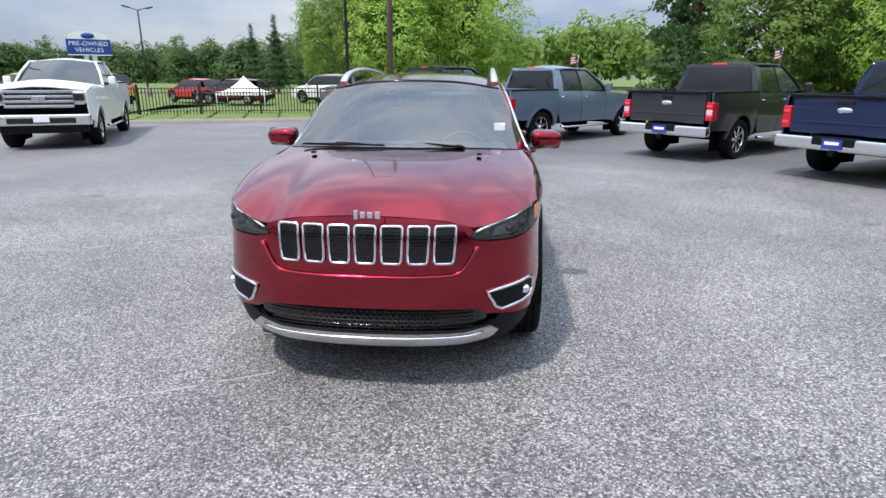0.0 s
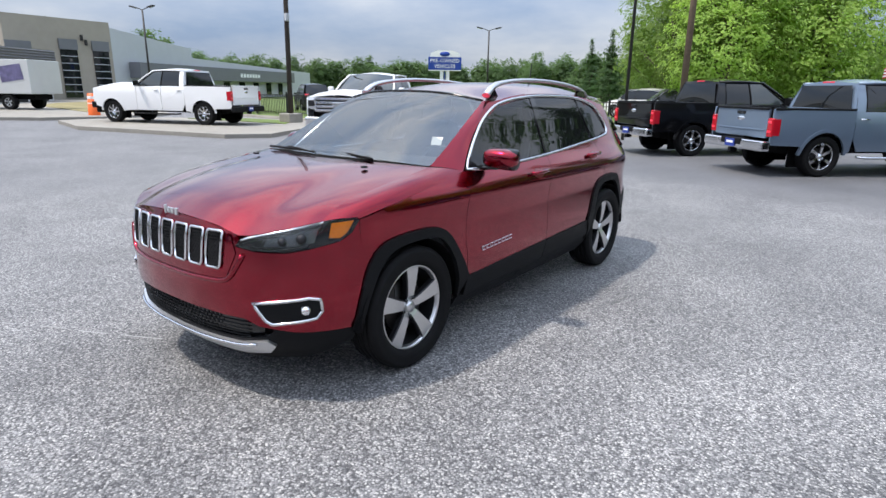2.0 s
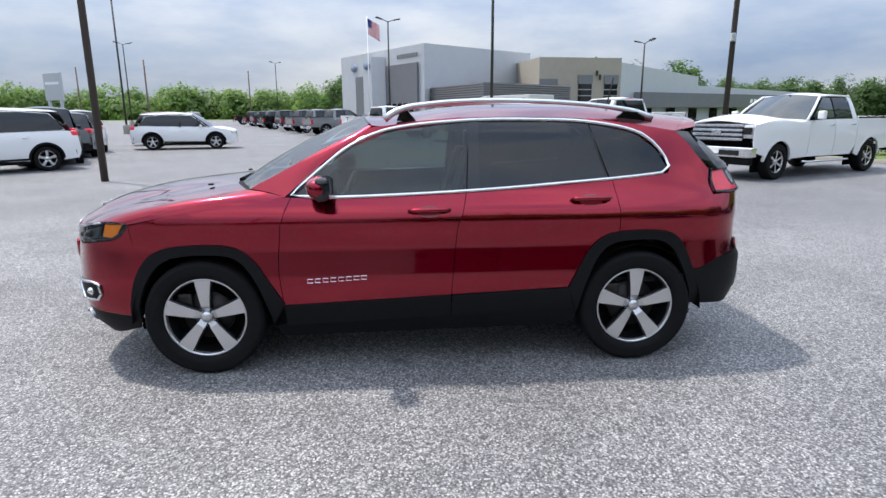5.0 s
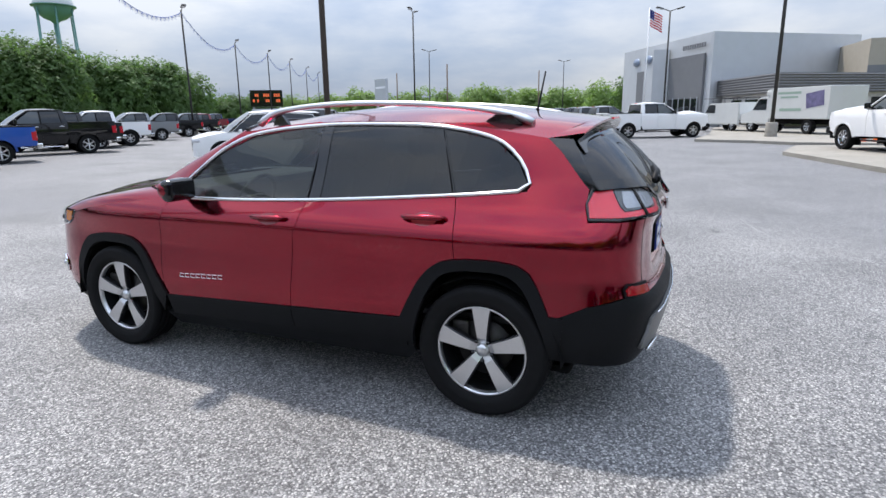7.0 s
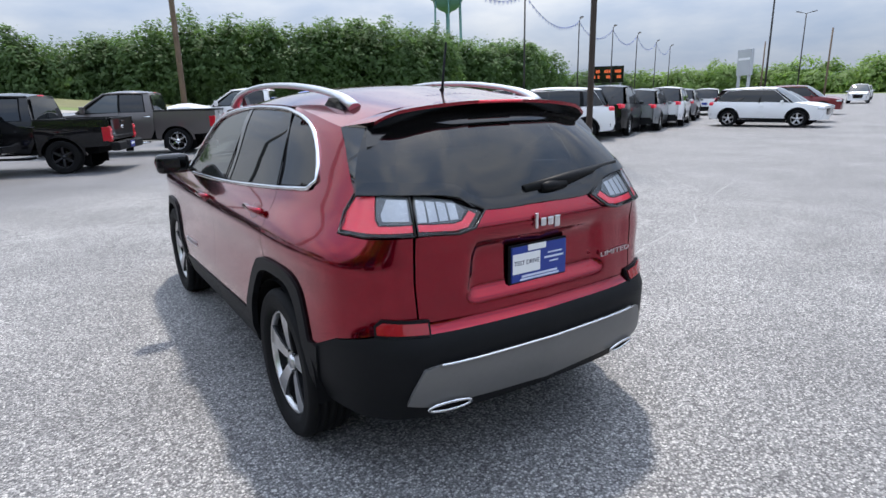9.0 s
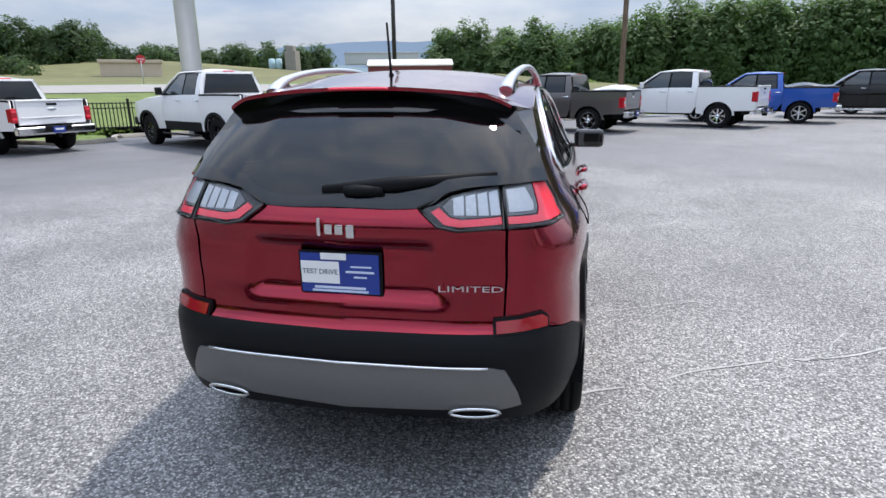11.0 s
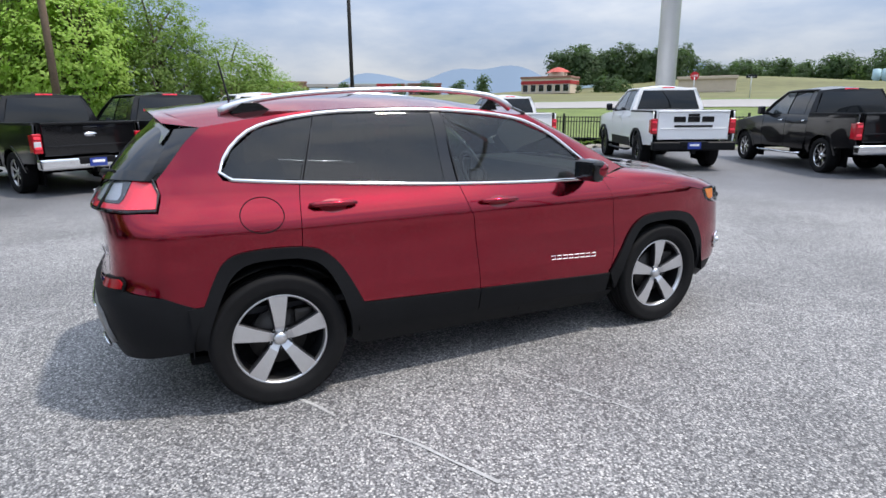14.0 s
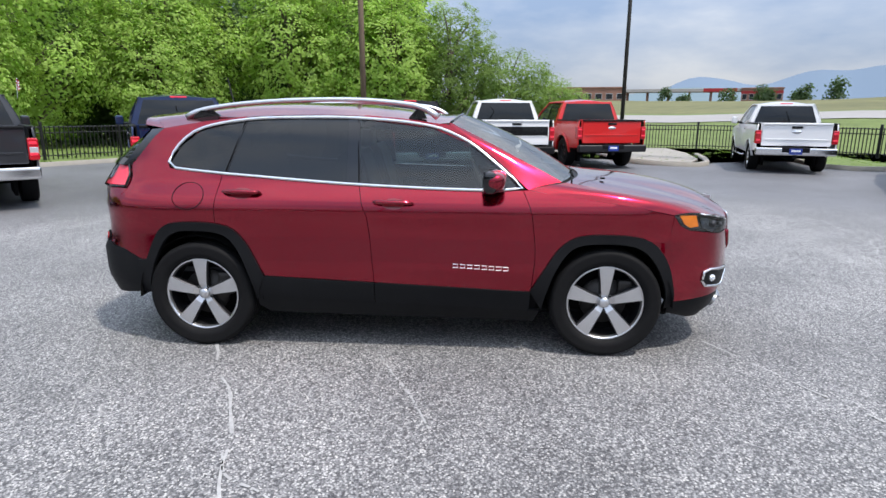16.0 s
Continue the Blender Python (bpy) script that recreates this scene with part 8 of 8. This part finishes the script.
# ---- trees ----
def leaf_material(name, color, var=0.35):
    m = mat("leaves " + name, color, 0.55, var=var, scale=0.8, rand=0.5, spec=0.25)
    n, l = m.node_tree.nodes, m.node_tree.links
    b = n["Principled BSDF"]
    tr, mx = n.new("ShaderNodeBsdfTranslucent"), n.new("ShaderNodeMixShader")
    src = b.inputs["Base Color"].links[0].from_socket
    gain = n.new("ShaderNodeMix")
    gain.data_type, gain.blend_type = "RGBA", "MULTIPLY"
    gain.inputs["Factor"].default_value = 1.0
    gain.inputs["B"].default_value = (1.45, 1.55, 1.05, 1)
    l.new(src, gain.inputs["A"]), l.new(gain.outputs["Result"], tr.inputs["Color"])
    mx.inputs["Fac"].default_value = 0.48
    l.new(b.outputs[0], mx.inputs[1]), l.new(tr.outputs[0], mx.inputs[2]), l.new(mx.outputs[0], n["Material Output"].inputs["Surface"])
    return m


LIGHT_LEAF = leaf_material("light green", (0.30, 0.42, 0.10))
MID_LEAF = leaf_material("mid green", (0.165, 0.245, 0.062))
DARK_LEAF = leaf_material("dark green", (0.08, 0.135, 0.048))
PINE_LEAF = leaf_material("pine green", (0.070, 0.125, 0.050))
BARK = mat("bark", (0.10, 0.08, 0.06), 0.9, var=0.3, scale=12, bump=0.5, bump_scale=30)
rng = np.random.default_rng(5)


def blades(p, d, size, up=0.8):
    """One small folded leaf blade at each point, facing roughly along d."""
    n = len(p)
    nrm = d * 1.3 + rng.normal(size=(n, 3)) * 0.36 + np.array([0, 0, up])
    nrm /= np.linalg.norm(nrm, axis=1)[:, None]
    t = np.cross(nrm, rng.normal(size=(n, 3)))
    t /= np.linalg.norm(t, axis=1)[:, None]
    b = np.cross(nrm, t)
    s = size * (0.6 + 0.8 * rng.random(n))[:, None]
    v = np.empty((n, 4, 3))
    v[:, 0], v[:, 1], v[:, 2], v[:, 3] = p - t * s, p + b * s * 0.6 - nrm * s * 0.12, p + t * s, p - b * s * 0.6 - nrm * s * 0.12
    return v.reshape(-1, 3)


def leaves(centres, radii, count, size, flatten=0.75):
    """Small leaf blades in shells round the given centres."""
    c = np.asarray(centres)
    pick = rng.integers(0, len(c), count)
    d = rng.normal(size=(count, 3))
    d /= np.linalg.norm(d, axis=1)[:, None]
    r = np.asarray(radii)[pick] * (0.55 + 0.5 * rng.random(count) ** 0.6)
    return blades(c[pick] + d * r[:, None] * np.array([1, 1, flatten]), d, size)


def crown_shape(h, w, base, count, seed, taper=0.0, lobes=46, rho=0.34, spray=6, spread=0.3, skirt=0.45):
    """Points and outward directions of sprays of leaves on an uneven, billowing crown."""
    r = np.random.default_rng(seed)
    n = count // spray
    f = r.random(n * 4)
    if taper:
        env = (1 - f) ** 0.85 * (0.75 + 0.25 * np.sin(f * 60 + 2)) + 0.04
    else:
        env = np.minimum(1, skirt + 1.5 * f) * np.sqrt(np.clip(1 - np.clip((f - 0.3) / 0.7, 0, 1) ** 2.3, 0, 1))
    ok = np.nonzero(r.random(n * 4) < env + 0.22 - 0.15 * taper)[0][:n]
    f, env = f[ok], env[ok]
    n = len(f)
    a = r.random(n) * math.tau
    half = (h - base) / 2
    d = np.stack([np.cos(a) * np.maximum(env, 0.05), np.sin(a) * np.maximum(env, 0.05), (f - 0.42) * 1.7], 1)
    d /= np.linalg.norm(d, axis=1)[:, None]
    out, amp = d.copy(), np.zeros(n)
    for count_, size_, tall in ((max(9, lobes // 4), rho * 1.7, 0.62), (lobes * 2, rho * 0.62, 0.38)):
        ld = r.normal(size=(count_, 3))
        ld /= np.linalg.norm(ld, axis=1)[:, None]
        lr = size_ * (0.6 + 0.8 * r.random(count_))
        gap = np.linalg.norm(d[:, None, :] - ld[None], axis=2)
        hump = np.sqrt(np.clip(1 - (gap / lr[None]) ** 2, 0, 1)) * (0.5 + 0.5 * lr[None] / size_)
        best = hump.argmax(1)
        top = hump[np.arange(n), best]
        amp += tall * top
        out += (d - ld[best]) / lr[best][:, None] * 1.2 * tall * (top > 0)[:, None]
    out /= np.linalg.norm(out, axis=1)[:, None]
    deep = 1 - 0.26 * r.random(n) ** 2.2
    k = (0.44 + 0.68 * amp) * deep
    p = np.stack([np.cos(a) * env * w * k, np.sin(a) * env * w * k, base + half * 2 * f + (amp - 0.6) * 0.22 * h * np.clip(d[:, 2], 0, 1)], 1)
    p = np.repeat(p, spray, 0) + r.normal(size=(n * spray, 3)) * spread * np.array([1, 1, 0.6])
    return p, np.repeat(out, spray, 0)


def leaf_mesh(name, verts, material):
    me = bpy.data.meshes.new(name)
    n = len(verts) // 4
    me.from_pydata(verts.tolist(), [], np.arange(4 * n).reshape(n, 4).tolist())
    me.materials.append(material)
    return me


def tree_meshes(h, w, base, lobes, count, size, material, seed, taper=0.0):
    p, d = crown_shape(h, w, base, count, seed, taper, lobes, 0.34 if not taper else 0.25, 12, 0.2)
    crown = leaf_mesh("crown", blades(p, d, size), material)
    bm = tube([(0, 0, -0.2), (0.05, 0.02, h * 0.25), (-0.08, 0.1, h * 0.55), (0.0, 0.0, h * 0.88)], [0.035 * h * 0.62, 0.016 * h, 0.010 * h, 0.003 * h], 8)
    r = np.random.default_rng(seed)
    for k in r.integers(0, len(p), 22):
        x, y, z = p[k]
        z0 = max(base * 0.7, z - 0.28 * h)
        tube([(0, 0, z0), (x * 0.45, y * 0.45, z0 + (z - z0) * 0.6), (x * 0.9, y * 0.9, z)], [0.009 * h, 0.006 * h, 0.002 * h], 5, bm=bm)
    me = bpy.data.meshes.new("trunk")
    bm.to_mesh(me), bm.free(), me.materials.append(BARK)
    return crown, me


KINDS = {
    "light": (tree_meshes(11, 4.2, 0.5, 56, 25200, 0.088, LIGHT_LEAF, 11), "light green leafy tree"),
    "light2": (tree_meshes(9, 3.8, 0.1, 50, 21600, 0.088, LIGHT_LEAF, 12), "light green leafy tree"),
    "mid": (tree_meshes(12, 4.4, 0.5, 56, 19200, 0.105, MID_LEAF, 13), "green broadleaf tree"),
    "dark": (tree_meshes(13, 4.6, 0.8, 56, 14400, 0.13, DARK_LEAF, 14), "dark green broadleaf tree"),
    "pine": (tree_meshes(16, 3.4, 1.0, 90, 12000, 0.14, PINE_LEAF, 15, 1.0), "dark green pine tree"),
    "bush": (tree_meshes(4.6, 2.6, 0.0, 40, 12000, 0.075, MID_LEAF, 16), "green leafy bush"),
}


def plant(kind, x, y, scale=1.0, turn=0.0, z=0.0, lab=""):
    (crown, trunk), label = KINDS[kind]
    t = thing("tree" if kind != "bush" else "bush", lab or label + " beside the lot", "tree" if kind != "bush" else "bush", pose(x, y, z, 0, 0, turn) @ Matrix.Scale(scale, 4), "trees round the lot")
    for nm, me in (("trunk", trunk), ("crown", crown)):
        ob = new(nm, me)
        ob.parent = t
    return t


for k, (kind, x, y, s) in enumerate((
    ("mid", -9.34, 35.65, 0.85), ("mid", -5.67, 33.68, 0.95), ("light", -3.26, 33.47, 0.95), ("light2", -1.12, 35.17, 1.0), ("dark", -8.30, 43.37, 0.95), ("dark", -3.30, 44.71, 0.95), ("light2", -4.88, 30.81, 0.85), ("mid", -12.29, 41.48, 0.62), ("pine", -17.49, 52.05, 0.5), ("pine", -22.00, 56.51, 0.5), ("dark", -14.81, 49.11, 0.62), ("pine", -27.14, 63.00, 0.48),
    ("pine", 11.68, 31.37, 1.0), ("dark", 14.51, 24.70, 0.9), ("mid", 12.77, 22.43, 0.68), ("light", 19.61, 19.07, 0.9), ("light2", 16.51, 18.29, 0.75), ("light", 24.11, 14.51, 1.0), ("light2", 22.24, 14.25, 0.75), ("light2", 26.88, 9.73, 0.95), 
    ("light", 28.26, 6.99, 0.95), ("light2", 27.18, 4.21, 0.92), ("dark", 32.73, 6.29, 0.95), ("mid", 27.58, 1.23, 0.58), ("dark", 31.82, 0.42, 0.46), ("bush", 27.12, -2.02, 0.95), ("bush", 29.45, -4.29, 0.75), ("bush", 31.34, -6.15, 0.6),
)):
    plant(kind, x, y, s, k * 67.0)


def wood(name, label, spots, h0, h1, width, count, size, material, seed, floor=None):
    """A far wood: many uneven crowns of leaf sprays joined into one mesh."""
    r = np.random.default_rng(seed)
    vs = []
    for x, y, z in spots:
        h, w = h0 + (h1 - h0) * r.random() ** 1.3, width * (0.8 + 0.5 * r.random())
        p, d = crown_shape(h, w, 0.0, count, int(r.integers(1e6)), 0.0, 70, 0.30, 5, size * 1.3, 0.95)
        vs.append(blades(p, d, size, 0.6) + np.array([x, y, z]))
    me = leaf_mesh(name, np.concatenate(vs), material)
    ob = new(name, me)
    return tagged(ob, label, "woods", kind="stuff")


def along(path, n, jitter, rows=3, step=6.0, z=0.0, seed=1):
    r = np.random.default_rng(seed)
    f = spline([(x, y, 0) for x, y in path])
    out = []
    for k in range(rows):
        for i in range(n):
            p = f((i + r.random()) / n)
            d = p.normalized()
            out.append((p.x + d.x * k * step + r.normal() * jitter, p.y + d.y * k * step + r.normal() * jitter, z + k * 0.4))
    return out


SOUTH_LEAF = leaf_material("southern woods green", (0.088, 0.145, 0.056), 0.34)
PALE_LEAF = leaf_material("western tree line green", (0.15, 0.225, 0.075), 0.3)


def arc_path(*spots):
    """Points from bearings (clockwise from +y) and distances."""
    return [(r * math.sin(radians(a)), r * math.cos(radians(a))) for a, r in spots]


wood("woods_south", "dense dark green woods beyond the road", along(arc_path((168.5, 128), (174, 124), (181, 120), (188, 118)), 15, 1.5, 2, 5, 0, 2), 10, 14.5, 4.0, 3000, 0.34, SOUTH_LEAF, 21)
wood("woods_south", "tall dense dark green woods beyond the road", along(arc_path((188, 118), (196, 118), (205, 122), (214, 128)), 23, 1.5, 2, 5, 0, 12), 13.5, 17.5, 4.3, 3200, 0.34, SOUTH_LEAF, 33)
wood("woods_southwest", "green woods running away beyond the lot", along(arc_path((211, 146), (216, 152), (219.5, 160), (222.5, 172)), 20, 2.0, 2, 7, 0, 3), 12.5, 16, 4.4, 2200, 0.42, SOUTH_LEAF, 22)
wood("woods_southwest", "low far woods beyond the message board", along(arc_path((222, 225), (227, 235), (233, 250)), 18, 3.0, 2, 8, 0, 13), 6.5, 9.5, 4.6, 1100, 0.55, SOUTH_LEAF, 34)
wood("woods_west", "light green tree line beyond the far lot", along(arc_path((232, 235), (242, 215), (255, 200), (268, 185), (276, 180)), 62, 4.0, 2, 8, 0, 4), 5, 10.5, 5.0, 900, 0.5, PALE_LEAF, 23)
wood("woods_dealer", "dark tree line behind the dealership", along(arc_path((264, 170), (274, 165), (286, 160), (298, 168)), 30, 3.0, 2, 8, 1, 5), 9, 14, 4.5, 1000, 0.48, SOUTH_LEAF, 24)
wood("woods_north", "mixed tree line beyond the sign", along(arc_path((294, 195), (304, 192), (315, 190), (328, 182), (340, 152), (351, 112)), 66, 2.0, 2, 6, 0, 6), 7.5, 11.5, 3.6, 1300, 0.36, SOUTH_LEAF, 25)
wood("woods_northeast", "dark woods behind the roadside trees", along([(20, 34), (26, 26), (32, 14), (36, 4)], 15, 1.5, 2, 6, 0, 7), 8, 11, 4.0, 2400, 0.25, DARK_LEAF, 26)
wood("far_trees", "distant pale trees seen between the near trees", along([(0, 120), (12, 110), (26, 100)], 14, 3.0, 2, 6, 2, 17), 6, 10, 4.0, 700, 0.5, MID_LEAF, 31)
ROW_LEAF = leaf_material("field row green", (0.055, 0.092, 0.038), 0.25)
wood("field_trees", "row of rounded dark trees on the meadow", along(arc_path((127, 150), (133, 150), (138.5, 150)), 9, 1.2, 2, 6, 6.8, 8), 6.8, 9.6, 3.4, 2000, 0.32, ROW_LEAF, 27)
wood("field_trees", "dark pines beyond the meadow", along(arc_path((139.5, 220), (144, 220), (150, 220), (158, 225)), 22, 3.0, 2, 8, 7.0, 9), 6, 9.5, 3.4, 900, 0.45, ROW_LEAF, 28)
wood("field_trees", "small round saplings on the meadow", along(arc_path((127.5, 115), (130, 115), (133.5, 115)), 8, 1.5, 1, 6, 3.9, 10), 2.4, 3.6, 1.3, 420, 0.22, ROW_LEAF, 29)
wood("field_trees", "scattered small trees by the fuel station", along(arc_path((103, 235), (112, 230), (120, 170)), 9, 5.0, 1, 6, 5.4, 11), 3, 6.5, 2.4, 500, 0.4, ROW_LEAF, 35)
wood("field_trees", "pale scrub before the southern woods", along(arc_path((158, 120), (168, 112), (178, 108), (186, 106)), 16, 5.0, 1, 6, 0.0, 12), 1.6, 3.0, 2.6, 500, 0.3, PALE_LEAF, 30)

# tufts on the verge
tuft = []
for i in range(4200):
    k = int(rng.integers(0, 79)) if i % 2 else int(rng.integers(118, 150))
    f = rng.random()
    a, b = ins_[k], out_[k]
    tuft.append((a[0] + (b[0] - a[0]) * f * 0.5, a[1] + (b[1] - a[1]) * f * 0.5, 0.09))
gv = leaves(tuft, [0.06] * len(tuft), 16000, 0.05, 0.6)
tagged(new("grass_tufts", leaf_mesh("grass_tufts", gv, leaf_material("grass", (0.10, 0.16, 0.03)))), "short uneven grass on the verge", "grass", kind="stuff")
